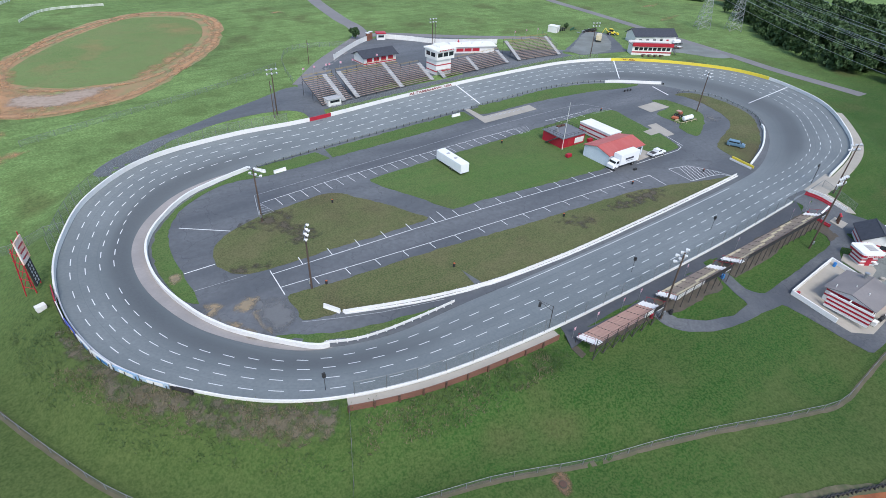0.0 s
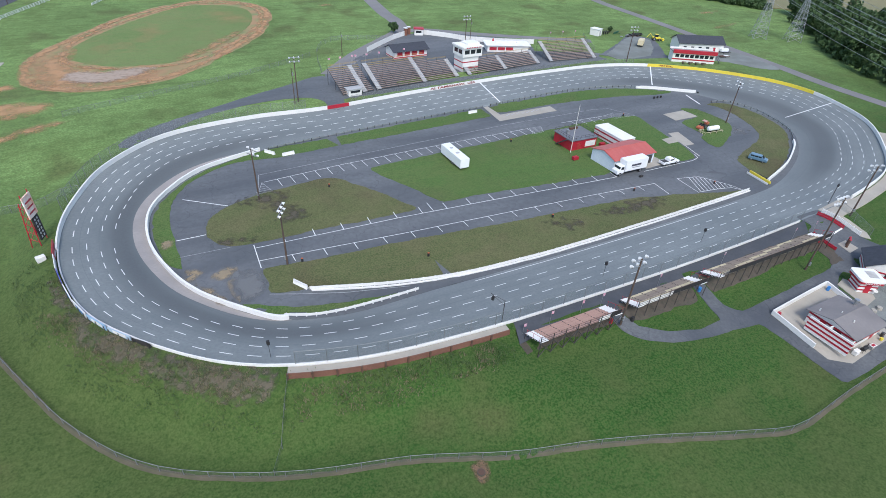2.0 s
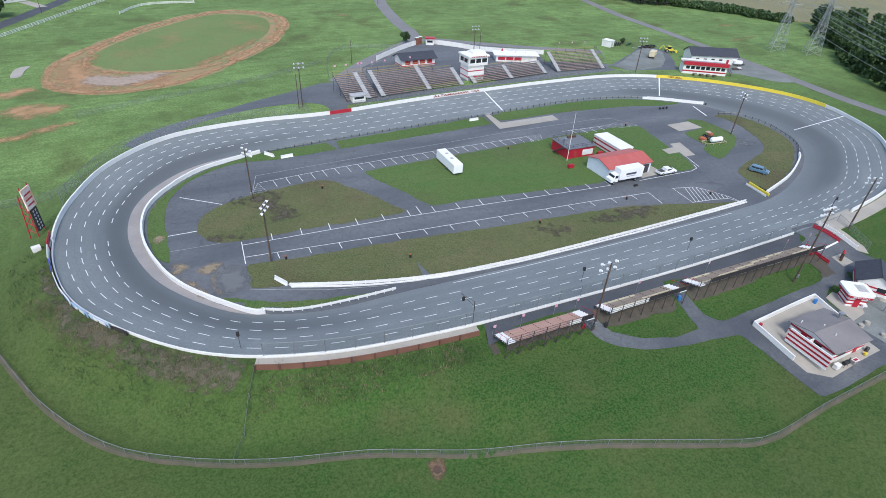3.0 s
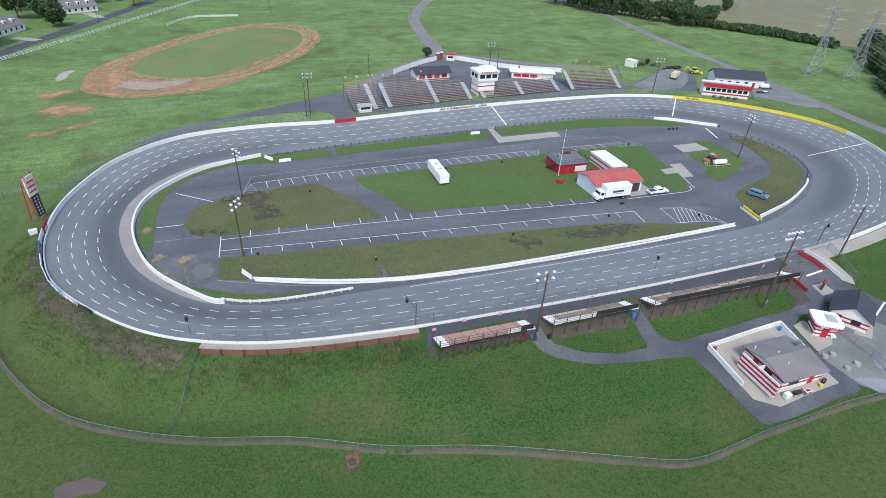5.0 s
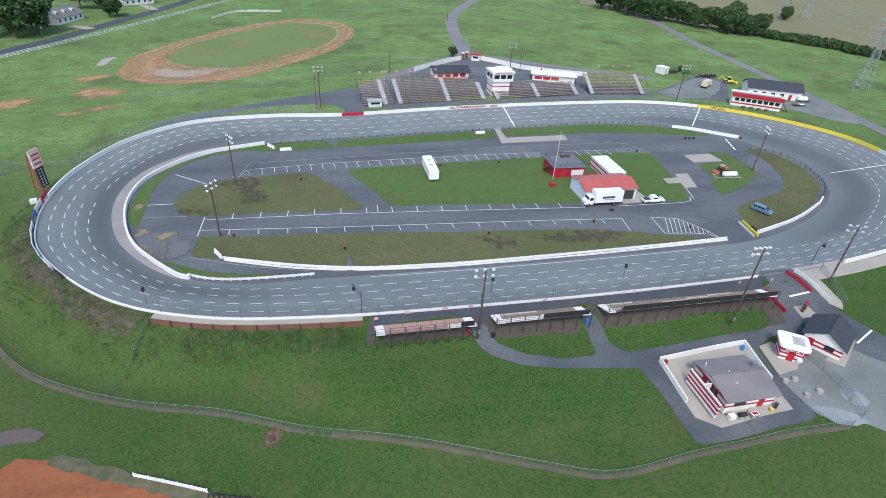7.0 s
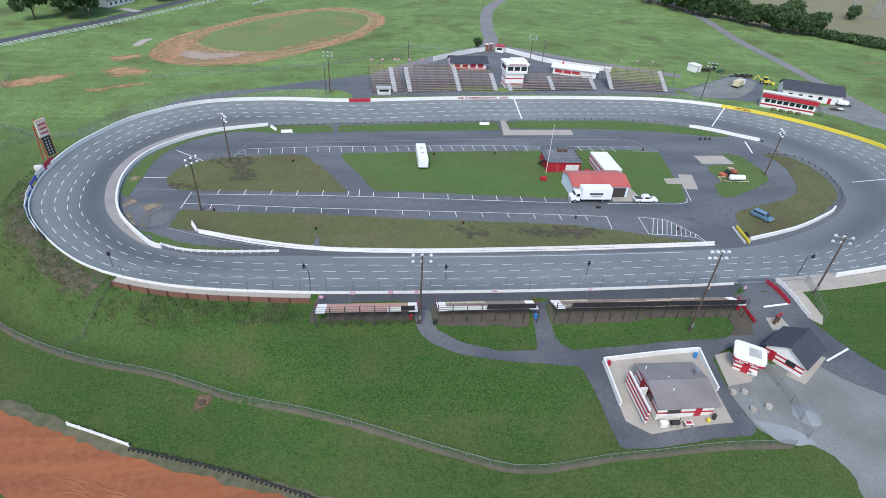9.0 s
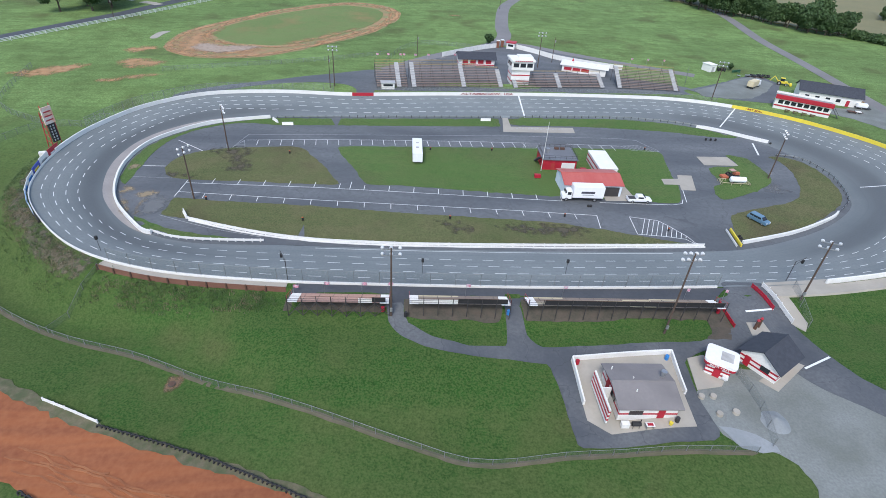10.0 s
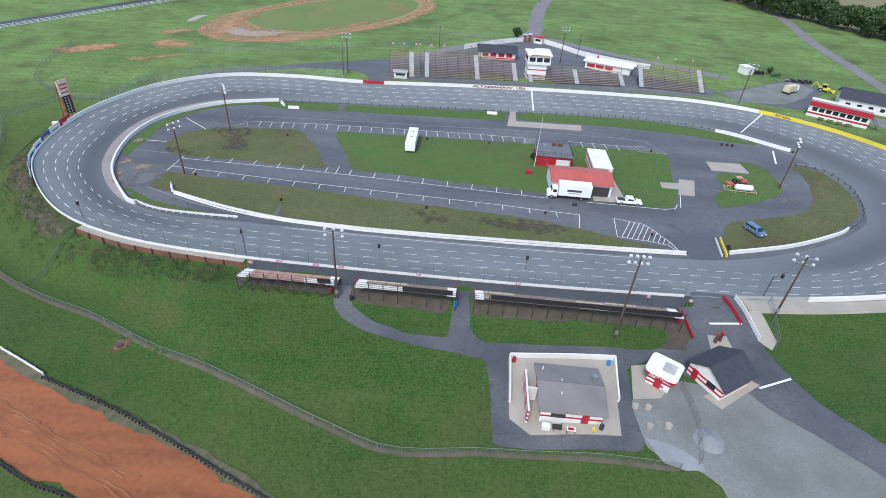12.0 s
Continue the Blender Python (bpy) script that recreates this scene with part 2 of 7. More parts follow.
def box(bm, x0, y0, z0, x1, y1, z1, bevel=0.0, m=None):
    r = bmesh.ops.create_cube(bm, size=1.0, matrix=Matrix.Translation(((x0 + x1) / 2, (y0 + y1) / 2, (z0 + z1) / 2)) @ Matrix.Diagonal((abs(x1 - x0), abs(y1 - y0), abs(z1 - z0), 1)))
    vs = r["verts"]
    if bevel:
        es = list({ed for v in vs for ed in v.link_edges})
        vs = list({v for fc in bmesh.ops.bevel(bm, geom=es, offset=bevel, segments=2, affect="EDGES")["faces"] for v in fc.verts} | {v for v in vs if v.is_valid})
    if m:
        bmesh.ops.transform(bm, matrix=m, verts=vs)
    return vs


def bar(bm, p, q, r, sides=6, r2=None):
    p, q = Vector(p), Vector(q)
    d = q - p
    m = Matrix.Translation((p + q) / 2) @ d.to_track_quat("Z", "Y").to_matrix().to_4x4()
    bmesh.ops.create_cone(bm, cap_ends=True, segments=sides, radius1=r, radius2=r if r2 is None else r2, depth=d.length, matrix=m)


def boxed(x0, y0, z0, x1, y1, z1, bevel=0.0):
    bm = bmesh.new()
    box(bm, x0, y0, z0, x1, y1, z1, bevel)
    return bm


def prism(pts, z0, z1):
    """An upright prism over an outline given counter-clockwise."""
    bm = bmesh.new()
    lo = [bm.verts.new((x, y, z0)) for x, y in pts]
    hi = [bm.verts.new((x, y, z1)) for x, y in pts]
    bm.faces.new(hi)
    bm.faces.new(lo[::-1])
    k = len(pts)
    for i in range(k):
        bm.faces.new((lo[i], lo[(i + 1) % k], hi[(i + 1) % k], hi[i]))
    return bm


# ---------------- the plan of the oval ----------------
# outer edge of the racing surface: x, y, height; inner edge beside it: x, y
OUTER = [(-12, 88, 5.5), (-10, 101, 5.6), (-4, 116, 5.6), (9, 129.5, 5.2), (30, 135.5, 4.7), (52, 136.2, 4.5), (82, 140.5, 4.5), (112, 143.5, 4.6), (140, 145, 4.7),
         (163, 144, 5.0), (182, 138, 5.2), (197, 124.5, 6), (207.5, 107, 6.8), (211, 94, 7), (209, 81.5, 7), (201, 65.5, 6.8), (187, 53, 6.2), (173, 44.5, 5.3),
         (154, 40.5, 4.5), (134, 38.7, 4.2), (100, 37.3, 4.2), (70, 37.2, 4.2), (45, 38, 4.1), (25, 40.8, 4), (9, 47.5, 4.3), (-5, 61, 5.2), (-10.5, 74, 5.5)]
INNER = [(1.5, 88), (2.5, 98.5), (7.4, 107.3), (15.2, 114.7), (29, 120.2), (53.6, 123.4), (84, 126.3), (111.8, 128.9), (138, 130.5),
         (155.5, 128.2), (169, 122.6), (181, 111.6), (185, 101), (186.8, 92.3), (185.9, 84.3), (181.4, 74.2), (170, 65), (157.5, 58.7),
         (144.2, 54.2), (130.8, 52.7), (100.1, 51.9), (71.8, 51.6), (45.9, 51.9), (29.1, 52.1), (17.4, 56.4), (8.3, 66.8), (3.6, 77.3)]
STEPS = 16


def spline(pts):
    p, out = np.array(pts, float), []
    for i in range(len(p)):
        a, b, c, d = p[i - 1], p[i], p[(i + 1) % len(p)], p[(i + 2) % len(p)]
        for k in range(STEPS):
            t = k / STEPS
            out.append(0.5 * (2 * b + (c - a) * t + (2 * a - 5 * b + 4 * c - d) * t * t + (3 * b - a - 3 * c + d) * t ** 3))
    return np.array(out)


def infield_z(x):
    return 2.0 + max(0.0, x - 100.0) * 0.007


EDGE = spline(OUTER)
INNER_XY = spline(INNER)
RIM = np.array([(x, y, infield_z(x) + 0.06) for x, y in INNER_XY])
COUNT = len(EDGE)
tangent = np.roll(EDGE, -1, 0) - np.roll(EDGE, 1, 0)
NORMAL = np.stack([-tangent[:, 1], tangent[:, 0]], 1)
NORMAL /= np.linalg.norm(NORMAL, axis=1)[:, None]
for _ in range(6):
    NORMAL = NORMAL + np.roll(NORMAL, 1, 0) + np.roll(NORMAL, -1, 0)
    NORMAL /= np.linalg.norm(NORMAL, axis=1)[:, None]
ARC = np.concatenate([[0], np.cumsum(np.linalg.norm(np.diff(EDGE[:, :2], axis=0), axis=1))])
LENGTH = ARC[-1] + np.linalg.norm(EDGE[0, :2] - EDGE[-1, :2])

# heights of the land round the oval: x, y, z
LAND = [(50, 30, 3), (75, 28, 3), (114, 28, 3), (97, 6.5, 0.6), (83.5, 5.5, -0.7), (39, 18, -2), (14, 31, -2.5), (20, 0, -3.5), (-15, 20, -3), (-35, 60, 0.5), (-40, 110, 2.5), (0, 150, 4.6),
        (50, 150, 5.3), (100, 165, 5.4), (172, 158, 5), (195, 190, 5.4), (230, 130, 5), (240, 80, 4.5), (200, 30, 3.5), (150, 15, 2.5), (110, 12, 2.2), (-40, 250, 4),
        (100, 300, 5), (300, 300, 6), (300, 60, 5), (60, -40, -3), (150, -20, 1)]
LAND_A = np.array(LAND, float)


def land(x, y):
    d2 = (LAND_A[:, 0] - x) ** 2 + (LAND_A[:, 1] - y) ** 2 + 30.0
    w = d2 ** -1.5
    return float((w * LAND_A[:, 2]).sum() / w.sum())


def inside(x, y, ring):
    k = np.roll(ring, -1, 0)
    cross = ((ring[:, 1] > y) != (k[:, 1] > y))
    xs = ring[:, 0] + (y - ring[:, 1]) / np.where(k[:, 1] == ring[:, 1], 1e-9, k[:, 1] - ring[:, 1]) * (k[:, 0] - ring[:, 0])
    return bool((cross & (x < xs)).sum() % 2)


def outside_z(x, y, d, edge_z):
    s = min(1.0, max(0.0, (d - 1.6) / 9.0))
    s = s * s * (3 - 2 * s)
    z = (edge_z - 0.05) * (1 - s) + land(x, y) * s
    if 16 < x < 53 and y < 46 and d > 1.8:
        k = min(1.0, (d - 1.8) / 9.0)
        z -= 0.75 * (1 - k * k * (3 - 2 * k))
    return z


def height(x, y):
    """The height of the ground at a place."""
    d2 = (EDGE[:, 0] - x) ** 2 + (EDGE[:, 1] - y) ** 2
    i = int(d2.argmin())
    if inside(x, y, EDGE):
        if inside(x, y, INNER_XY):
            return infield_z(x)
        e2 = (RIM[:, 0] - x) ** 2 + (RIM[:, 1] - y) ** 2
        j = int(e2.argmin())
        a, b = math.sqrt(d2[i]), math.sqrt(e2[j])
        return (EDGE[i, 2] * b + RIM[j, 2] * a) / (a + b + 1e-9)
    return outside_z(x, y, math.sqrt(d2[i]), EDGE[i, 2])


def arc_index(s):
    return float(np.interp(s % LENGTH, np.append(ARC, LENGTH), np.arange(COUNT + 1)))


def on_track(s, v, lift=0.0):
    """A place on the racing surface: s metres along the outer edge, v from 0 at that edge to 1 at the inner one."""
    k = arc_index(s)
    i, f = int(k) % COUNT, k - int(k)
    o = EDGE[i] * (1 - f) + EDGE[(i + 1) % COUNT] * f
    r = RIM[i] * (1 - f) + RIM[(i + 1) % COUNT] * f
    p = o * (1 - v) + r * v
    return Vector((p[0], p[1], p[2] + lift))


def arc_near(x, y):
    return float(ARC[int(((EDGE[:, 0] - x) ** 2 + (EDGE[:, 1] - y) ** 2).argmin())])


def ragged(outline, amp=0.5, step=1.2):
    """An outline resampled and roughened, for edges that nobody has cut."""
    p = np.array(list(outline) + [outline[0]], float)
    d = np.concatenate([[0], np.cumsum(np.linalg.norm(np.diff(p, axis=0), axis=1))])
    n = min(400, max(8, int(d[-1] / step)))
    out = []
    for k in range(n):
        x, y = float(np.interp(d[-1] * k / n, d, p[:, 0])), float(np.interp(d[-1] * k / n, d, p[:, 1]))
        out.append((x + amp * (noise.noise((x * 0.45, y * 0.45, 1)) + 0.6 * noise.noise((x * 1.3, y * 1.3, 2))), y + amp * (noise.noise((x * 0.45, y * 0.45, 5)) + 0.6 * noise.noise((x * 1.3, y * 1.3, 6)))))
    return out


UNCUT = {"dirt_patch": 1.3, "silt_patch": 1.5, "dirt_oval": 1.6, "grass_island": 0.35, "bank_soil": 0.5, "gravel_lot": 0.7, "dirt_strip": 0.12, "mud_puddle": 0.6, "clay_track": 0.5, "path": 0.16, "verge": 0.6, "field": 4.0, "slab": 0.5, "plaza": 0.5}


def drape(name, outline, material, lift=0.06, cell=3.0, parent=None, fade=0.0, **tags):
    """A sheet over an outline, laid on the ground, with a short skirt down into it."""
    if name in UNCUT:
        outline = ragged(outline, UNCUT[name], 6.0 if name in ("field", "dirt_oval") else 1.2)
    bm = bmesh.new()
    bm.faces.new([bm.verts.new((x, y, 0)) for x, y in outline])
    xs, ys = [p[0] for p in outline], [p[1] for p in outline]
    for axis, lo, hi in ((0, min(xs), max(xs)), (1, min(ys), max(ys))):
        k = lo + cell
        while k < hi:
            co, no = [0, 0, 0], [0, 0, 0]
            co[axis], no[axis] = k, 1
            bmesh.ops.bisect_plane(bm, geom=bm.verts[:] + bm.edges[:] + bm.faces[:], dist=1e-4, plane_co=co, plane_no=no)
            k += cell
    bmesh.ops.triangulate(bm, faces=bm.faces[:])
    for v in bm.verts:
        v.co.z = height(v.co.x, v.co.y) + lift
    bmesh.ops.recalc_face_normals(bm, faces=bm.faces[:])
    if bm.faces[0].normal.z < 0:
        bmesh.ops.reverse_faces(bm, faces=bm.faces[:])
    if fade:
        ring = np.array(outline + [outline[0]], float)
        pa, ab = ring[:-1], np.diff(ring, axis=0)
        lay = bm.verts.layers.float.new("rim")
        for v in bm.verts:
            q = np.array((v.co.x, v.co.y))
            u = np.clip(((q - pa) * ab).sum(1) / ((ab ** 2).sum(1) + 1e-9), 0, 1)
            v[lay] = min(1.0, float(np.sqrt(((pa + ab * u[:, None] - q) ** 2).sum(1)).min()) / fade)
    rim = [ed for ed in bm.edges if ed.is_boundary]
    ex = bmesh.ops.extrude_edge_only(bm, edges=rim)["geom"]
    for v in ex:
        if isinstance(v, bmesh.types.BMVert):
            v.co.z -= lift + 0.12
    return part(name, bm, material, parent, **tags)


def soft(pts, n=6, closed=True):
    """Rounds an outline with a spline."""
    p = np.array(pts, float)
    k, out = len(p), []
    for i in range(k if closed else k - 1):
        a, b, c, d = (p[(i + j) % k] if closed else p[min(max(i + j, 0), k - 1)] for j in (-1, 0, 1, 2))
        for s in range(n):
            t = s / n
            q = 0.5 * (2 * b + (c - a) * t + (2 * a - 5 * b + 4 * c - d) * t * t + (3 * b - a - 3 * c + d) * t ** 3)
            out.append((float(q[0]), float(q[1])))
    if not closed:
        out.append((float(p[-1][0]), float(p[-1][1])))
    return out


def ribbon(pts, width):
    """The outline of a strip of the given width along a line."""
    p = np.array(pts, float)
    t = np.gradient(p, axis=0)
    nrm = np.stack([-t[:, 1], t[:, 0]], 1)
    nrm /= np.linalg.norm(nrm, axis=1)[:, None]
    return [tuple(q) for q in p - nrm * width / 2] + [tuple(q) for q in (p + nrm * width / 2)[::-1]]


# ---------------- ground, one sheet from the infield to the horizon ----------------
def build_ground():
    rings = []
    axis = np.array([(min(max(x, 45.0), 150.0), 88.0 + 0.01 * (x - 45)) for x, y in INNER_XY])
    for f in (0.0, 0.35, 0.7, 0.92):
        q = axis * (1 - f) + INNER_XY * f
        rings.append([(x, y, infield_z(x)) for x, y in q])
    rings.append([(x, y, z - 0.1) for x, y, z in RIM])
    rings.append([(x, y, z - 0.1) for x, y, z in EDGE - np.column_stack([NORMAL * 0.05, np.zeros(COUNT)])])
    offs = [0.3, 1.0, 1.7, 1.82] + [2.5 + 1.2 * k for k in range(10)] + [15 + 2.5 * k for k in range(20)] + [66 + 5 * k for k in range(14)] + [140 + 11 * k for k in range(18)] + [350, 380, 420, 480, 580, 750, 1100, 1800, 3500]
    for d in offs:
        r = []
        for i in range(COUNT):
            x, y = EDGE[i, 0] + NORMAL[i, 0] * d, EDGE[i, 1] + NORMAL[i, 1] * d
            z = outside_z(x, y, d, EDGE[i, 2])
            r.append((x, y, z))
        rings.append(r)
    verts = [v for r in rings for v in r]
    faces = []
    for k in range(len(rings) - 1):
        for i in range(COUNT):
            j = (i + 1) % COUNT
            faces.append((k * COUNT + i, k * COUNT + j, (k + 1) * COUNT + j, (k + 1) * COUNT + i))
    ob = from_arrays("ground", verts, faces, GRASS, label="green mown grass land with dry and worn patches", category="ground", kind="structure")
    bm = bmesh.new()
    bm.from_mesh(ob.data)
    bmesh.ops.recalc_face_normals(bm, faces=bm.faces[:])
    if sum(fc.normal.z for fc in bm.faces) < 0:
        bmesh.ops.reverse_faces(bm, faces=bm.faces[:])
    bm.to_mesh(ob.data)
    bm.free()
    ob.data.shade_smooth()
    return ob


ground = build_ground()


def build_track():
    """The banked oval: a thick ring whose lane attribute carries arc length, place across, and how far it is a turn."""
    across = [0, 0.04, 0.1, 0.2, 0.3, 0.4, 0.5, 0.6, 0.7, 0.8, 0.86, 0.93, 1.0]
    verts, faces, lane = [], [], []
    for i in range(COUNT):
        turn = 1.0 if EDGE[i, 0] < 20 or EDGE[i, 0] > 175 else max(0.12, 1 - min(EDGE[i, 0] - 20, 175 - EDGE[i, 0]) / 35)
        for v in across:
            p = EDGE[i] * (1 - v) + RIM[i] * v
            verts.append(tuple(p))
            lane.append((ARC[i], v, turn))
    w = len(across)
    for i in range(COUNT):
        j = (i + 1) % COUNT
        for k in range(w - 1):
            faces.append((i * w + k, j * w + k, j * w + k + 1, i * w + k + 1))
    ob = from_arrays("racetrack", verts, faces, TRACK, label="banked grey asphalt oval racetrack with a dark worn groove", category="racetrack", kind="structure")
    at = ob.data.attributes.new("lane", "FLOAT_VECTOR", "POINT")
    for k, v in enumerate(lane):
        at.data[k].vector = v
    if ob.data.polygons[0].normal.z < 0:
        ob.data.flip_normals()
    ob.data.shade_smooth()
    return ob


racetrack = build_track()


def track_strip(name, s0, s1, v0, v1, material, lift=0.02, parent=None, step=2.0, **tags):
    """A thin painted strip or slab that follows the racing surface; v may be a function of s."""
    g0 = v0 if callable(v0) else (lambda s: v0)
    g1 = v1 if callable(v1) else (lambda s: v1)
    n = max(1, int(abs(s1 - s0) / step))
    verts = []
    for k in range(n + 1):
        s = s0 + (s1 - s0) * k / n
        verts += [tuple(on_track(s, g0(s), lift)), tuple(on_track(s, g1(s), lift))]
    faces = [(2 * k, 2 * k + 1, 2 * k + 3, 2 * k + 2) for k in range(n)]
    ob = from_arrays(name, verts, faces, material, parent, **tags)
    if ob.data.polygons[0].normal.z < 0:
        ob.data.flip_normals()
    return ob


# pale apron inside the west turn
WEST_A, WEST_B = arc_near(14, 44.5), arc_near(30, 135.5)
track_strip("apron", WEST_A - LENGTH, WEST_B, lambda s: 0.985 - 0.17 * math.sin(math.pi * min(1, max(0, (s - WEST_A + LENGTH) / (WEST_B - WEST_A + LENGTH)))) ** 0.6, 1.0, APRON, 0.04, racetrack, label="pale concrete apron")

# four rows of lane dashes, closer together in the west turn where the apron takes up room
for row, off in enumerate((2.35, 5.05, 7.75, 10.4)):
    verts, faces = [], []
    s = 1.1 * row + 0.8
    while s < LENGTH - 3:
        o, i = on_track(s, 0), on_track(s, 1)
        w = off * (1 - 0.2 * min(1.0, max(0.0, (30 - o.x) / 30))) / (o - i).length
        dv = 0.068 / (o - i).length
        k = len(verts)
        for q, e in ((s, -dv), (s, dv), (s + 1.1, dv), (s + 1.1, -dv), (s + 2.2, -dv), (s + 2.2, dv)):
            verts.append(tuple(on_track(q, w + e, 0.03)))
        faces += [(k, k + 1, k + 2, k + 3), (k + 3, k + 2, k + 5, k + 4)]
        s += 4.35
    ob = from_arrays("lane_marking", verts, faces, PAINT, racetrack, kind="stuff", label="row of white painted dashes")
    if ob.data.polygons[0].normal.z < 0:
        ob.data.flip_normals()


# ---------------- infield ----------------
drape("pit_asphalt", [(float(x), float(y)) for x, y in INNER_XY[::2]], ASPHALT, 0.04, 12.0, label="dark grey worn asphalt of the infield pit area", category="asphalt", kind="structure")

def island(outline, material, label, name="grass_island", n=4, lift=0.09, round_off=True):
    return drape(name, soft(outline, n) if round_off else outline, material, lift, 6.0, label=label, category="grass", kind="structure")


island([(12.0, 83.1), (11.8, 86.1), (12.3, 89.9), (15.0, 93.3), (17.9, 95.0), (22.3, 96.9), (26.3, 98.1), (32.0, 98.7), (37.7, 99.6), (42.3, 98.6), (45.7, 94.1), (49.0, 89.2), (52.2, 82.9), (54.3, 78.5), (47.3, 78.2), (39.5, 78.3), (30.4, 78.6), (24.1, 78.6), (19.1, 78.7), (15.2, 79.4)], INFIELD, "worn olive grass island inside the pit road")
island([(51.8, 99.6), (52.9, 100.7), (63.3, 101.7), (72.7, 102.4), (90.5, 103.4), (109.0, 104.7), (126.3, 105.4), (142.8, 104.6), (142.6, 96.2), (141.3, 88.9), (140.4, 82.2), (138.2, 75.5), (134.9, 73.4), (124.1, 74.6), (107.2, 75.6), (98.8, 76.2), (86.4, 77.2), (74.1, 78.5), (63.2, 78.9), (60.5, 79.8), (57.4, 87.1), (53.7, 94.3)], LUSH, "green grass island round the pit buildings")
island([(19.0, 62.5), (19.4, 64.9), (19.1, 69.7), (22.9, 69.5), (29.0, 68.8), (41.0, 68.3), (53.3, 67.4), (65.7, 66.2), (78.2, 65.2), (90.8, 64.4), (103.6, 63.4), (108.4, 62.1), (115.6, 60.4), (122.7, 58.2), (129.5, 56.2), (132.8, 55.0), (99.7, 53.9), (75.4, 53.5), (63.5, 53.9), (51.6, 54.7), (39, 57.1), (25.6, 60.9)], INFIELD, "long worn grass strip beside the pit wall", n=3)
island([(14.4, 61.4), (20.7, 58.0), (26.7, 55.9), (34.5, 54.4), (40.2, 53.5), (32.7, 53.4), (26.4, 53.9), (20.5, 55.6), (16.9, 57.7)], LUSH, "green grass sliver beside the pit exit")
island([(2.4, 87.3), (3.2, 98.0), (8.2, 106.9), (15.8, 114.1), (29.0, 119.6), (37.5, 120.6), (39.5, 118), (37.5, 115.2), (30.9, 114.6), (24.0, 115.6), (18.2, 113.9), (11.9, 109.5), (8.6, 105.0), (6.3, 99.3), (5.7, 89.7), (6.0, 81.5), (6.3, 75.6), (5.1, 75.8), (3.9, 78.5)], LUSH, "green grass strip inside the turn wall", n=3, lift=0.1)
island([(36.0, 120.5), (56.8, 122.6), (84.1, 125.3), (99.4, 127.2), (99.4, 120.3), (94.8, 120.0), (66.7, 117.6), (50.0, 116.3), (36.0, 115.0)], LUSH, "green grass strip along the guard rail", n=1)
island([(103.9, 127.9), (119.8, 128.9), (137.9, 129.9), (155.3, 127.8), (167.8, 122.4), (174.6, 117.2), (165.9, 117.2), (150.3, 120.7), (123.8, 122.4), (103.8, 122)], LUSH, "green grass strip along the guard rail", n=3)
island([(163.4, 103.0), (166.8, 102.5), (168.7, 101.2), (169.4, 94.5), (168.9, 88.7), (167.1, 85.6), (162.7, 82.3), (154.4, 77.8), (148.8, 76.0), (149.9, 82.3), (153.0, 84.6), (153.4, 88.3), (154.2, 94.5), (163.4, 96)], LUSH, "small green grass island round the fuel tank", n=3)
island([(176.5, 102.9), (177.9, 100.0), (177.4, 92.8), (174.3, 84.4), (171.0, 79.1), (166.1, 75.4), (155.1, 71.6), (147.6, 68.3), (145.5, 64.0), (144.4, 57.0), (158, 61.7), (169.5, 67.6), (180.8, 76.6), (185.1, 86.2), (186, 93.6), (184.3, 100.4), (179.9, 103.1)], INFIELD, "olive worn grass inside the far turn", n=3)
for pts, lab in (([(100.9, 127.8), (102.6, 128.1), (102.6, 120.4), (122.4, 121.0), (122.0, 116.9), (99.6, 115.9)], "pale concrete crossing with painted squares"),
                 ([(153.9, 101.6), (163.2, 101.8), (163.6, 96.1), (153.6, 96.0)], "pale concrete pad"),
                 ([(137.5, 86.5), (142.2, 86.8), (142.9, 89.1), (146.8, 88.9), (144.2, 80.4), (140.4, 80.6), (141.2, 83.4), (137.1, 83.4)], "pale concrete patch across the pit road"),
                 ([(122.7, 85.9), (125.6, 85.5), (126.7, 74.2), (118.8, 73.9), (119, 78.5)], "stained concrete shed floor")):
    drape("concrete_pad", pts, CONCRETE, 0.13, 4.0, label=lab, category="concrete", kind="structure")
SANDY = feathered(surface("washed-out sand", (0.34, 0.26, 0.16), (0.24, 0.2, 0.14), 0.5, 3.0))
BROWNSOIL = feathered(surface("bare dark soil", (0.075, 0.06, 0.042), (0.1, 0.09, 0.055), 0.5, 2.0), 1.8, 0.5)
PALEPATCH = feathered(surface("sun-bleached asphalt", (0.17, 0.175, 0.175), (0.14, 0.145, 0.15), 0.4, 3.0), 1.2, 0.4)
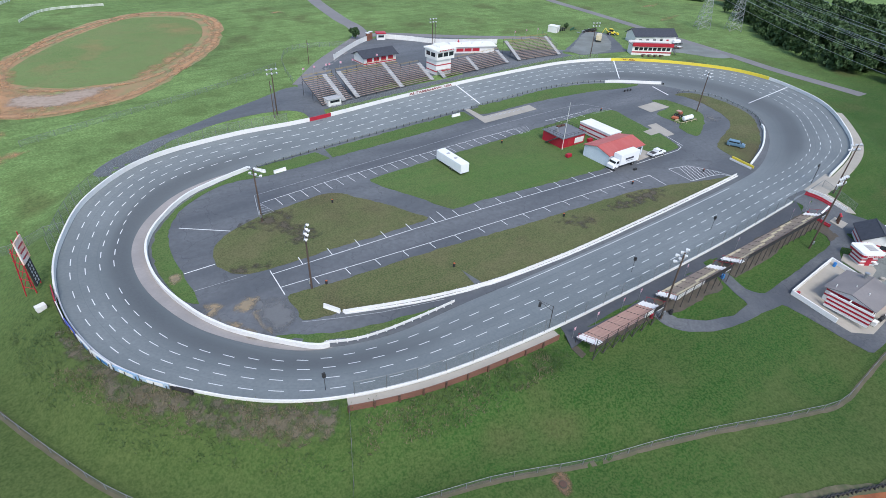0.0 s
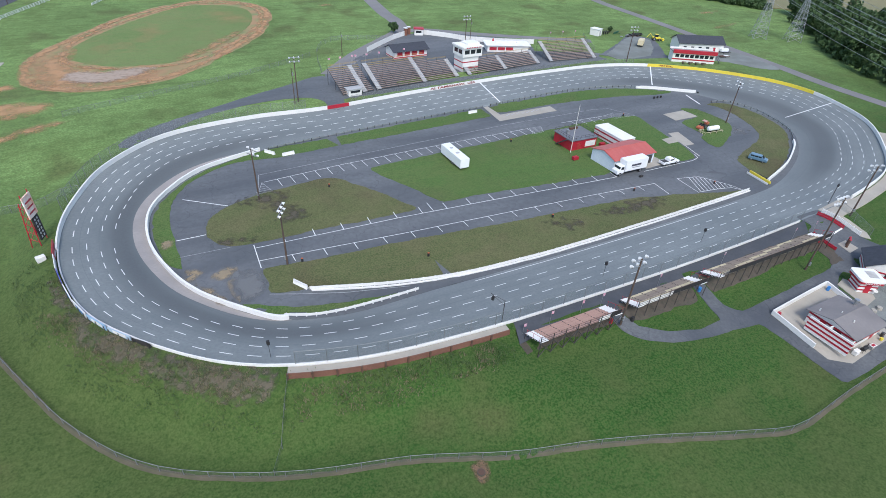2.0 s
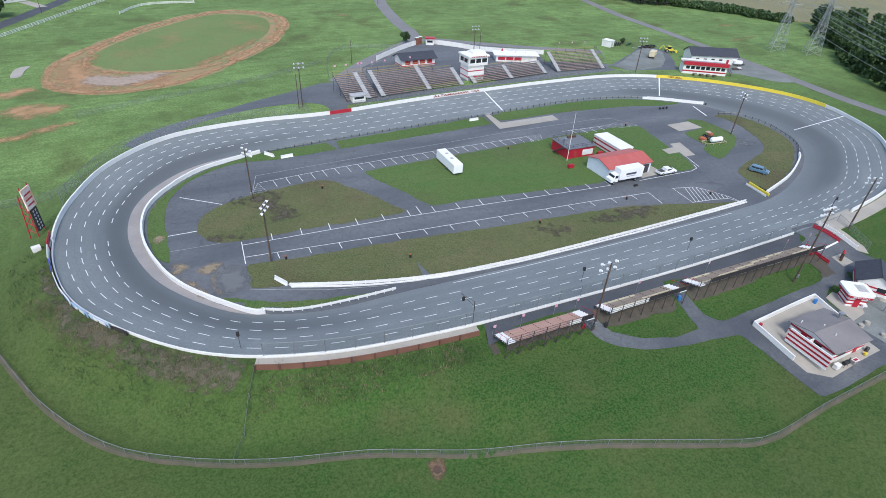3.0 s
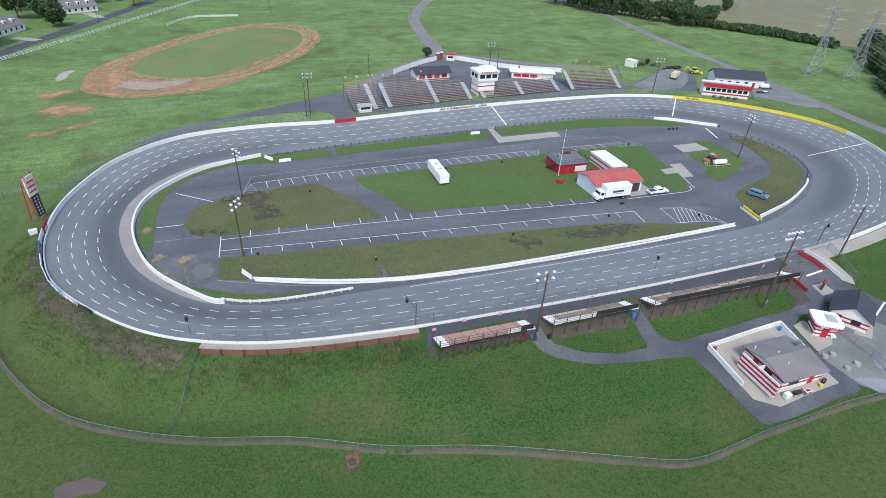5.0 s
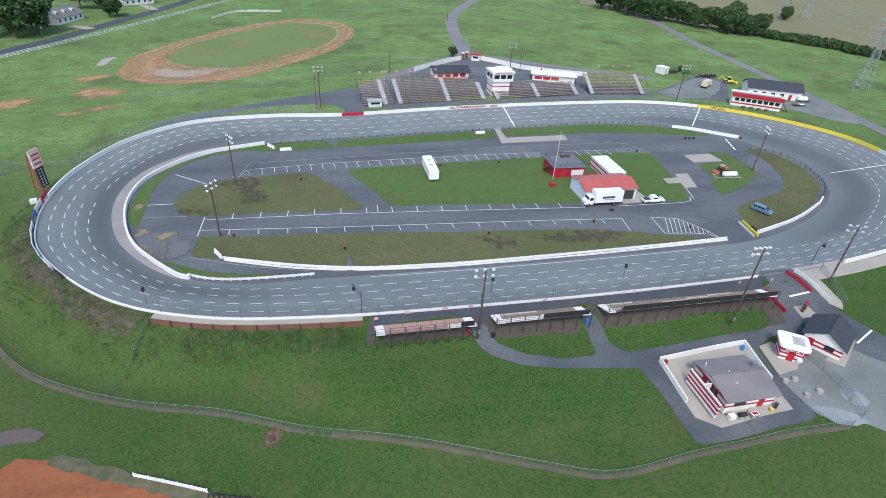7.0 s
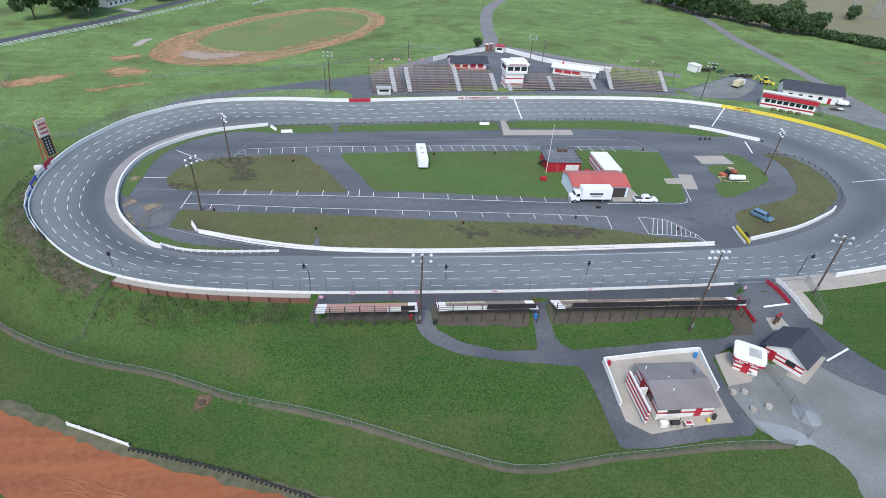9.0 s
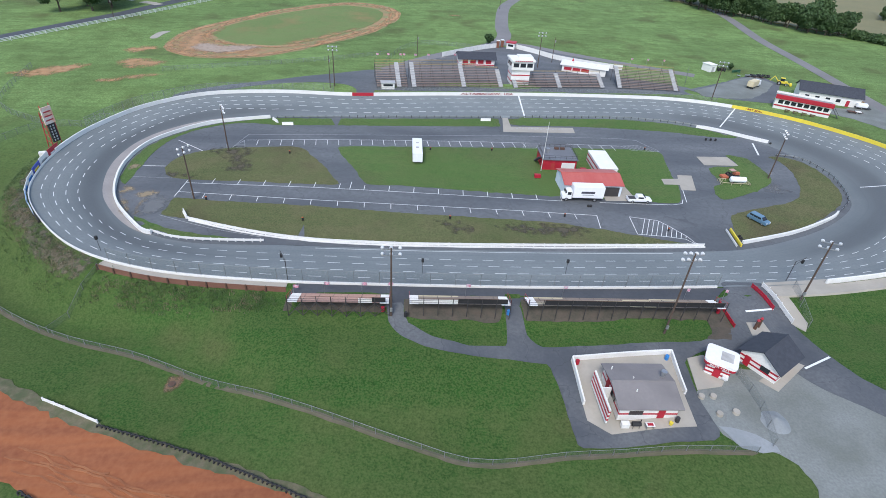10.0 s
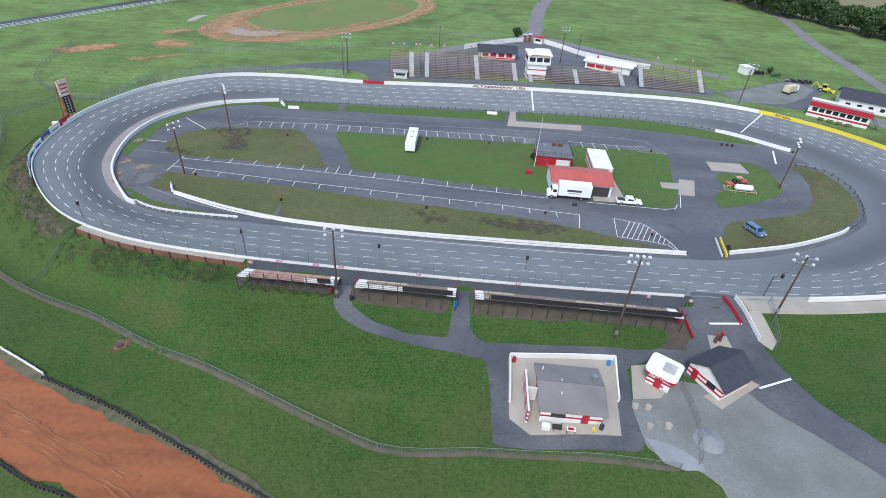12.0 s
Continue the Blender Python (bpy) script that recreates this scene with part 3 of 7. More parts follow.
for pts, mt, fade, lift, lab in (([(6.0, 74.2), (8.2, 75.6), (9.6, 73.4), (8.4, 71.2), (10, 67.4), (13.2, 62.6), (12.4, 61.8), (8.8, 66.4), (6.6, 70.5)], SANDY, 0.9, 0.08, "sandy washed-out dirt along the turn wall"),
                                 ([(9.5, 71.0), (11.6, 72.9), (14.9, 72.2), (15.2, 70.6), (12.8, 69.8), (11, 69.2)], SANDY, 0.9, 0.085, "sandy washed-out dirt patch on the asphalt"),
                                 ([(12.6, 69.6), (14.0, 69), (13.8, 65.8), (14.9, 62), (13.8, 61.6), (12.9, 65.2)], SANDY, 0.7, 0.082, "sandy runnel across the asphalt"),
                                 ([(13.6, 71.5), (18.6, 70.2), (18.6, 62.6), (15.4, 61.4), (13.4, 65)], PALEPATCH, 1.6, 0.07, "pale bleached patch on the asphalt"),
                                 ([(3.2, 85.6), (5.0, 86.6), (6.0, 84.8), (5.2, 82.6), (3.4, 82.6)], SANDY, 0.8, 0.13, "bare sandy hollow beside the turn wall"),
                                 ([(19.6, 96.5), (26, 98.4), (31.5, 96), (30, 92), (33, 86), (30, 82), (26, 83), (25, 89), (20, 93.5)], BROWNSOIL, 4.0, 0.115, "bare trodden soil round the light pole"),
                                 ([(12.6, 83), (16, 82.5), (21, 80.2), (17, 79.2), (13.6, 80.4)], BROWNSOIL, 1.6, 0.115, "bare soil at the tip of the island"),
                                 ([(90.6, 61.9), (96.7, 62.4), (104.7, 62.6), (111.9, 61.0), (112, 58.6), (104.8, 57.2), (98.7, 58), (92.6, 58.8)], BROWNSOIL, 2.4, 0.12, "bare dark soil patch in the grass"),
                                 ([(77, 63.8), (83, 62.6), (86, 58.8), (82, 57.6), (78.6, 60.2)], BROWNSOIL, 2.4, 0.12, "thin dark soil patch in the grass"),
                                 ([(165, 84), (168.6, 86.4), (170, 82), (167, 79), (163, 80)], PALEPATCH, 3.0, 0.07, "pale bleached patch on the asphalt")):
    drape("dirt_patch", soft(pts, 4), mt, lift, 1.0, fade=fade, label=lab, category="dirt", kind="structure")


# ---------------- painted pit lines ----------------
def stroke(bm, a, b, w=0.16, lift=0.09):
    """One painted stroke on the ground between two places."""
    a, b = Vector((*a, 0)), Vector((*b, 0))
    d = b - a
    n = max(1, int(d.length / 6))
    side = Vector((-d.y, d.x, 0)).normalized() * w / 2
    row = []
    for k in range(n + 1):
        p = a + d * k / n
        row.append([bm.verts.new((q.x, q.y, height(q.x, q.y) + lift)) for q in (p + side, p - side)])
    for k in range(n):
        bm.faces.new((row[k][1], row[k + 1][1], row[k + 1][0], row[k][0]))


def marking(strokes, material=PAINT, w=0.16, lift=0.1, label="white painted line"):
    bm = bmesh.new()
    for a, b in strokes:
        stroke(bm, a, b, w, lift)
    return part("painted_line", bm, material, racetrack, label, kind="stuff")


def lerp(p, q, t):
    return (p[0] + (q[0] - p[0]) * t, p[1] + (q[1] - p[1]) * t)


def stall_row(pts, depth, step, dx, w=0.16):
    """A painted line through the given places with stall ticks at even steps along it."""
    p = np.array(pts, float)
    d = np.concatenate([[0], np.cumsum(np.linalg.norm(np.diff(p, axis=0), axis=1))])
    out = [(pts[k], pts[k + 1]) for k in range(len(pts) - 1)]
    for q in np.arange(step, d[-1] + 0.1, step):
        x, y = float(np.interp(q, d, p[:, 0])), float(np.interp(q, d, p[:, 1]))
        out.append(((x, y), (x + dx, y + depth)))
    return out


marking(stall_row([(26.4, 102.8), (34.1, 103.7), (44.6, 104.9), (66.5, 106.4), (91.1, 107.6), (104.5, 107.9)], -3.6, 3.12, 0.4), w=0.13)
marking(stall_row([(117.0, 107.9), (133.0, 107.6)], -3.4, 3.4, 0.4), w=0.13)
marking([((24.0, 97.7), (26.0, 106.8)), ((26.0, 106.8), (44.2, 108.4)), ((44.2, 108.4), (66.6, 110.2)), ((66.6, 110.2), (100.6, 112.9)), ((100.6, 112.9), (134.5, 113.4)), ((134.5, 113.4), (139.7, 112.2)), ((139.7, 112.2), (144.1, 104.6))], WORN_PAINT, 0.12)
marking(stall_row([(19.2, 76.9), (49.3, 76.5), (72.3, 75.4), (107.9, 73.3)], 2.6, 5.92, 0.1), w=0.15)
marking(stall_row([(19.2, 72.5), (47.8, 70.6), (71.9, 69.4), (96.8, 68.2), (114.5, 66.8)], -2.2, 6.02, 0.1), w=0.14)
marking([((19.3, 78.1), (19.1, 70.2)), ((114.5, 66.8), (113.8, 61.3)), ((57.4, 79.9), (57.3, 76.3)), ((117.0, 72.9), (134.9, 72.6)), ((134.9, 72.6), (137.6, 73.4)), ((137.6, 73.4), (138.6, 75.4)), ((140.8, 80.7), (139.0, 74.0))])
marking([((6.1, 85.1), (11.5, 85.2)), ((8.8, 101.2), (17.2, 94.9))], PAINT, 0.2)
marking([((5.9, 79.2), (15.4, 79.0)), ((18.9, 62.2), (24.4, 59.9)), ((24.4, 59.9), (31.1, 57.4)), ((31.1, 57.4), (41.9, 54.6))], WORN_PAINT, 0.1)
HATCH = [(122.1, 66.5), (128.2, 65.1), (130.0, 62.6), (132.3, 58.6), (133.4, 54.9), (131.6, 57.4), (127.9, 58.3), (121.4, 59.1)]
marking([(HATCH[k], HATCH[(k + 1) % 8]) for k in range(8)], w=0.14)


def hatching(ring, a, step, n, run):
    """Slanting strokes from a line of starts, each as far as the ring reaches."""
    out, box_ = [], np.array(ring)
    for k in range(1, n):
        p = (a[0] + step[0] * k, a[1] + step[1] * k)
        q, r = p, 0.0
        while r < 14 and inside(p[0] + run[0] * (r + 0.2), p[1] + run[1] * (r + 0.2), box_):
            r += 0.2
            q = (p[0] + run[0] * r, p[1] + run[1] * r)
        if r:
            out.append((p, q))
    return out


marking(hatching(HATCH, (120.2, 59.25), (1.05, -0.13), 12, (0.42, 0.9)), PAINT, 0.13)
for tri, a in (([(24.0, 97.7), (25.9, 102.7), (27.3, 97.9)], (24.3, 97.6)), ([(103.6, 104.0), (105.0, 107.9), (109.2, 107.9), (107.5, 104.2)], (103.2, 104)), ([(133.4, 107.6), (138.6, 108.6), (144.0, 104.3), (136, 104.6)], (134, 104.6))):
    marking([(tri[k], tri[(k + 1) % len(tri)]) for k in range(len(tri))] + [(lerp(tri[0], tri[1], f), lerp(tri[-1], tri[-2], f)) for f in (0.2, 0.4, 0.6, 0.8)], WORN_PAINT, 0.12)
marking([((177, 113), (173.9, 103.9))], PAINT, 0.5)
for k in range(16):
    marking([((104.0 + k * 0.95, 119.0 + (k % 2) * 0.5), (104.5 + k * 0.95, 119.0 + (k % 2) * 0.5))], WORN_PAINT, 0.45, 0.16, "worn white painted square")
s0 = arc_near(108.3, 143)
track_strip("start_line", s0 - 0.25, s0 + 0.25, 0.0, 1.0, PAINT, 0.03, racetrack, label="white start and finish line")
for x, y, w in ((183, 137.6, 0.22), (208.6, 80.5, 0.22)):
    s0 = arc_near(x, y)
    track_strip("cross_line", s0 - w, s0 + w, 0.0, 0.82, PAINT, 0.03, racetrack, label="white line across the track")
track_strip("edge_line", arc_near(129, 38.5), arc_near(52, 37.6), 0.94, 0.95, PAINT, 0.03, racetrack, label="thin white edge line")
track_strip("edge_line", arc_near(60, 137), arc_near(160, 144), 0.955, 0.965, WORN_PAINT, 0.03, racetrack, label="thin white edge line")


# ---------------- walls, rails and fences ----------------
def sweep(name, line, lo, hi, z_of, base, top, material, parent=None, **tags):
    """A solid wall along a line: lo and hi are offsets to its left, base and top heights over z_of."""
    p = np.array(line, float)
    t = np.gradient(p, axis=0)
    nr = np.stack([-t[:, 1], t[:, 0]], 1)
    nr /= np.linalg.norm(nr, axis=1)[:, None]
    bm = bmesh.new()
    rows = []
    for (x, y), (nx, ny) in zip(p, nr):
        z = z_of(x, y)
        rows.append([bm.verts.new((x + nx * o, y + ny * o, z + h)) for o, h in ((lo, base), (hi, base), (hi * 0.92 + lo * 0.08, top), (lo * 0.92 + hi * 0.08, top))])
    for a, b in zip(rows, rows[1:]):
        for k in range(4):
            bm.faces.new((a[k], a[(k + 1) % 4], b[(k + 1) % 4], b[k]))
    bm.faces.new(rows[0])
    bm.faces.new(rows[-1][::-1])
    bmesh.ops.recalc_face_normals(bm, faces=bm.faces[:])
    return part(name, bm, material, parent, **tags)


def edge_line(p, q, step=1.6):
    """Places along the outer edge, clockwise from near p to near q."""
    a, b = arc_near(*p), arc_near(*q)
    if b < a:
        b += LENGTH
    n = max(2, int((b - a) / step))
    return [tuple(on_track(a + (b - a) * k / n, 0))[:2] for k in range(n + 1)]


def edge_z(x, y):
    return float(EDGE[int(((EDGE[:, 0] - x) ** 2 + (EDGE[:, 1] - y) ** 2).argmin()), 2])


def outer_wall(p, q, h, material, label, lo=0.0, hi=0.35):
    return sweep("outer_wall", edge_line(p, q), lo, hi, edge_z, -0.6, h, material, label=label, category="wall", kind="structure")


outer_wall((18, 42.8), (-12, 84), 0.42, WHITE, "low white painted concrete wall of the turn", 0.0, 0.22)
outer_wall((-12, 84), (52.2, 136.2), 1.05, WHITE, "white painted concrete wall of the turn")
outer_wall((52.2, 136.2), (58.6, 137), 1.0, RED, "red painted gate in the concrete wall")
front_wall = outer_wall((58.6, 137), (181.5, 138.3), 1.05, WHITE, "white painted concrete wall below the grandstands")
outer_wall((181.5, 138.3), (210.6, 89), 1.05, YELLOW, "yellow painted concrete wall of the turn")
outer_wall((210.6, 89), (150, 40), 1.0, WHITE, "white painted concrete wall of the far turn")
outer_wall((129.4, 38.4), (18, 42.8), 0.45, WHITE, "low white concrete wall of the straight", 0.0, 0.28)
sweep("concrete_ledge", edge_line((51.5, 37.6), (17.5, 43)), 0.3, 1.7, edge_z, -0.8, 0.1, CONCRETE, label="pale concrete ledge outside the wall", category="ledge", kind="structure")
board_wall = sweep("board_wall", edge_line((51.5, 37.6), (17.5, 43)), 1.7, 1.85, edge_z, -2.2, 0.25, surface("red brown boards", (0.19, 0.085, 0.058), (0.14, 0.062, 0.042), 0.5, 4.0, (0.1, 0.05, 0.036)), label="red brown board retaining wall with posts", category="wall", kind="structure")
line = edge_line((51.5, 37.6), (17.5, 43), 3.2)
for k in range(1, len(line)):
    (xa, ya), (xb, yb) = line[k - 1], line[k]
    d = math.dist(line[k - 1], line[k])
    nx, ny = -(yb - ya) / d, (xb - xa) / d
    part("post", boxed(xb + nx * 1.95 - 0.12, yb + ny * 1.95 - 0.12, edge_z(xb, yb) - 2.0, xb + nx * 1.95 + 0.12, yb + ny * 1.95 + 0.12, edge_z(xb, yb) + 0.4), RUST, board_wall)
sweep("concrete_strip", edge_line((196, 60), (139, 39)), 0.36, 3.4, edge_z, -0.7, 0.12, CONCRETE, label="pale concrete strip outside the wall", category="ledge", kind="structure")
sweep("shoulder", edge_line((59, 137), (181, 138.6)), 0.36, 1.6, edge_z, -0.6, 0.1, CONCRETE, label="narrow concrete shoulder behind the wall", category="ledge", kind="structure")


def lettering(text, x, y, size, material, parent, wide=1.25):
    """Letters painted on the inner face of the outer wall."""
    s = arc_near(x, y)
    p, q = on_track(s, 0), on_track(s + 1, 0)
    d = (q - p).normalized()
    ang = math.atan2(d.y, d.x)
    cu = bpy.data.curves.new("letters", "FONT")
    cu.body, cu.size, cu.extrude, cu.align_x, cu.align_y, cu.offset = text, size, 0.015, "CENTER", "CENTER", 0.03
    ob = new("letters", cu)
    dg = bpy.context.evaluated_depsgraph_get()
    me = bpy.data.meshes.new_from_object(ob.evaluated_get(dg))
    bpy.data.objects.remove(ob)
    me.materials.clear()
    me.materials.append(material)
    ob = new("lettering", me)
    out = Vector((-d.y, d.x, 0))
    # on the top and face of the wall, leaning back so that they can be read from inside
    ob.matrix_basis = Matrix.Translation(Vector((p.x, p.y, p.z + 0.55)) - out * 0.035) @ Matrix.Rotation(ang, 4, "Z") @ Matrix.Rotation(radians(86), 4, "X") @ Matrix.Diagonal((wide, 1, 1, 1))
    ob.parent = parent
    return ob


DARKRED = surface("dark red lettering", (0.22, 0.03, 0.03), (0.16, 0.03, 0.03), 0.5, 4.0)
lettering("ALTAMAHAW,", 94.6, 141.9, 1.0, DARKRED, front_wall, 2.15)
lettering("USA", 104.6, 142.8, 1.0, DARKRED, front_wall, 1.75)
lettering("RESTART ZONE", 187, 135, 0.75, DARKRED, front_wall, 1.4)


def wall_along(name, pts, h, th, material, label, category="wall", n=8, kind="structure", closed=False):
    return sweep(name, soft(pts, n, closed), -th / 2, th / 2, height, -0.4, h, material, label=label, category=category, kind=kind)


wall_along("inner_wall", [INNER[k] for k in (4, 3, 2, 1, 0, 26, 25, 24)] + [(20.4, 54.8)], 0.95, 0.5, WHITE, "white concrete wall inside the turn")


def guard_rail(pts, material, post_material, label, h=0.75, step=2.0, n=8, name="guard_rail", deep=0.3):
    """A double rail on posts, each post a part."""
    line = soft(pts, n, False)
    ob = sweep(name, line, -0.05, 0.05, height, h - deep, h, material, label=label, category="guard rail", kind="structure")
    p = np.array(line)
    d = np.concatenate([[0], np.cumsum(np.linalg.norm(np.diff(p, axis=0), axis=1))])
    me = None
    for s in np.arange(0.3, d[-1], step):
        x, y = float(np.interp(s, d, p[:, 0])), float(np.interp(s, d, p[:, 1]))
        if me is None:
            po = part("post", boxed(-0.08, -0.08, -0.35, 0.08, 0.08, h + 0.06), post_material, ob)
            me = po.data
        else:
            po = new("post", me)
            po.parent = ob
        po.location = (x, y, height(x, y))
    return ob


guard_rail([(19.9, 55.6), (24.2, 53.8), (29, 53), (35.8, 52.8), (42.8, 52.9)], WHITE, WHITE, "white painted guard rail by the pit exit", 0.8, 1.6, deep=0.5)
guard_rail([(25.4, 60.6), (39, 56.3), (51.6, 53.8), (63.3, 53.1), (75.3, 52.9), (99.7, 53.5), (120.4, 54.1), (134.3, 54.7)], WHITE, WHITE, "white painted pit wall with posts", 0.85, 2.2, deep=0.6)
sweep("curb", soft([(25.7, 60.3), (39, 55.9), (51.5, 53.6), (63.3, 52.8), (75.3, 52.6), (99.7, 53.1), (120.4, 53.8), (134.4, 54.4)], 8, False), -0.15, 0.15, height, -0.2, 0.3, WHITE, label="white concrete kerb under the pit rail", category="kerb", kind="structure")
guard_rail([(30.8, 119.9), (53.9, 123.1), (84.1, 126.2), (100.4, 127.7)], STEEL, DARKSTEEL, "grey steel guard rail with dark posts", 0.75, 2.4)
guard_rail([(103.4, 128.1), (111.8, 128.9), (137.9, 130.7), (155.2, 128.8), (164.7, 125.4)], STEEL, DARKSTEEL, "grey steel guard rail with dark posts", 0.75, 2.4)
wall_along("inner_wall", [(164.4, 125.1), (171, 121.6), (181.8, 113)], 0.9, 0.5, WHITE, "white concrete wall at the pit entrance")
guard_rail([(178.8, 103.7), (184.8, 101.7), (187, 93.6), (186.1, 85.7), (181.9, 76.2), (175, 70.2)], STEEL, DARKSTEEL, "grey steel guard rail inside the far turn", 0.8, 2.4)
wall_along("inner_wall", [(175, 70.2), (170.8, 67.1), (158.2, 60.8), (143.5, 56.1)], 0.85, 0.5, WHITE, "white concrete wall beside the pit opening")


def mesh_wire():
    m, n, l, b = nodes_of("chain link wire", 0.5, 0.6)
    b.inputs["Base Color"].default_value = (0.3, 0.33, 0.32, 1)
    b.inputs["Alpha"].default_value = 0.2
    return m


LINK = mesh_wire()
FENCEPIPE = surface("dull fence pipe", (0.2, 0.21, 0.21), (0.14, 0.15, 0.15), 0.8, 6.0, rough=0.6, metal=0.3)


def chain_fence(pts, h, label, step=3.0, n=6, z_of=height, lean=0.0):
    """A chain-link fence: posts, top rail and wire sheets."""
    line = soft(pts, n, False)
    p = np.array(line)
    d = np.concatenate([[0], np.cumsum(np.linalg.norm(np.diff(p, axis=0), axis=1))])
    k = max(1, int(d[-1] / step))
    root = thing("chain_link_fence", Matrix.Identity(4), label, "fence")
    wire, rail = bmesh.new(), bmesh.new()
    prev, me, last = None, None, None
    for i in range(k + 1):
        s = d[-1] * i / k
        x, y = float(np.interp(s, d, p[:, 0])), float(np.interp(s, d, p[:, 1]))
        z = z_of(x, y)
        if me is None:
            bm = bmesh.new()
            bar(bm, (0, 0, -0.3), (0, 0, h + 0.05), 0.05, 6)
            po = part("post", bm, FENCEPIPE, root)
            me = po.data
        else:
            po = new("post", me)
            po.parent = root
        po.location = (x, y, z)
        if prev:
            a, b = Vector(prev), Vector((x, y, z))
            wire.faces.new([wire.verts.new(v) for v in (a + Vector((0, 0, 0.05)), b + Vector((0, 0, 0.05)), b + Vector((0, 0, h)), a + Vector((0, 0, h)))])
        prev = (x, y, z)
        ring = [rail.verts.new((x, y, z + h + 0.03)), rail.verts.new((x + 0.03, y + 0.03, z + h)), rail.verts.new((x, y, z + h - 0.03)), rail.verts.new((x - 0.03, y - 0.03, z + h))]
        if last:
            for c in range(4):
                rail.faces.new((last[c], last[(c + 1) % 4], ring[(c + 1) % 4], ring[c]))
        last = ring
    bmesh.ops.recalc_face_normals(rail, faces=rail.faces[:])
    part("top_rail", rail, FENCEPIPE, root)
    part("wire_mesh", wire, LINK, root, "grey chain-link mesh")
    return root


def offset_line(p, q, d, step=3.0):
    out = []
    for x, y in edge_line(p, q, step):
        i = int(((EDGE[:, 0] - x) ** 2 + (EDGE[:, 1] - y) ** 2).argmin())
        out.append((x + NORMAL[i, 0] * d, y + NORMAL[i, 1] * d))
    return out


chain_fence(offset_line((-11, 98), (46, 136), 1.2), 3.2, "tall grey chain-link catch fence along the turn wall", 3.2, 1, edge_z)
chain_fence(offset_line((128.5, 38.4), (19, 42.4), 0.2), 2.9, "chain-link catch fence on the low wall of the straight", 4.4, 1, edge_z)
chain_fence(offset_line((60, 137), (178, 140), 2.2), 2.2, "chain-link fence between grandstands and wall", 4.0, 1)
chain_fence([(-34.6, 88.9), (-25.7, 75.9), (-19.4, 64), (-14.8, 55.4), (-10, 47.7), (-1.5, 38.4), (11.6, 31.2), (28, 25.4), (46.5, 17.8), (58.8, 12.7), (66.8, 9.5), (74.4, 7.1), (81, 5.3), (91.2, 5.6), (103.7, 5.8), (118.8, 5.3)], 1.25, "grey chain-link perimeter fence on bare soil", 3.2, 3)
chain_fence([(17.1, 41.3), (14.3, 35.1), (12.2, 31.2)], 1.3, "chain-link fence running down the bank", 3.0, 2)
chain_fence([(122.6, 18.4), (123.1, 12.7), (121.5, 6.2)], 1.8, "chain-link fence across the gravel", 3.0, 2)
chain_fence([(-54, 60.2), (-36.4, 88.8), (-27.4, 106.5), (-9.3, 105)], 1.8, "chain-link fence across the grass", 3.2, 3)
chain_fence([(-27.4, 106.5), (-49.6, 121.2), (-60.6, 156.9)], 1.8, "chain-link fence across the grass", 3.2, 3)
chain_fence([(59.9, 168.4), (65.6, 194.1), (77, 209.7), (98.2, 204.2)], 1.8, "chain-link fence behind the grandstand", 4.0, 2)
chain_fence([(-15.1, 154.1), (12.7, 165.6), (39, 175.5), (61.8, 189.6)], 1.5, "chain-link fence across the meadow", 4.0, 2)
chain_fence([(176, 162.7), (185.8, 182.1)], 2.0, "chain-link fence beside the end grandstand", 4.0, 1)
chain_fence([(143, 38.2), (141.8, 32.7), (141.2, 29.4)], 2.0, "chain-link fence by the gate", 3.0, 1)
drape("dirt_strip", ribbon(soft([(-22.5, 70.1), (-19.4, 63.9), (-14.8, 55.3), (-10, 47.6), (-1.5, 38.3), (11.6, 31.1), (28, 25.3), (46.5, 17.7), (58.8, 12.6), (66.8, 9.4), (74.4, 7.0), (81, 5.2), (91.2, 5.5), (103.7, 5.7), (118.8, 5.2)], 4, False), 0.75), surface("bare fence-line soil", (0.12, 0.1, 0.066), (0.06, 0.07, 0.03), 0.5, 3.0), 0.05, 4.0, label="strip of bare soil under the fence", category="soil", kind="structure")

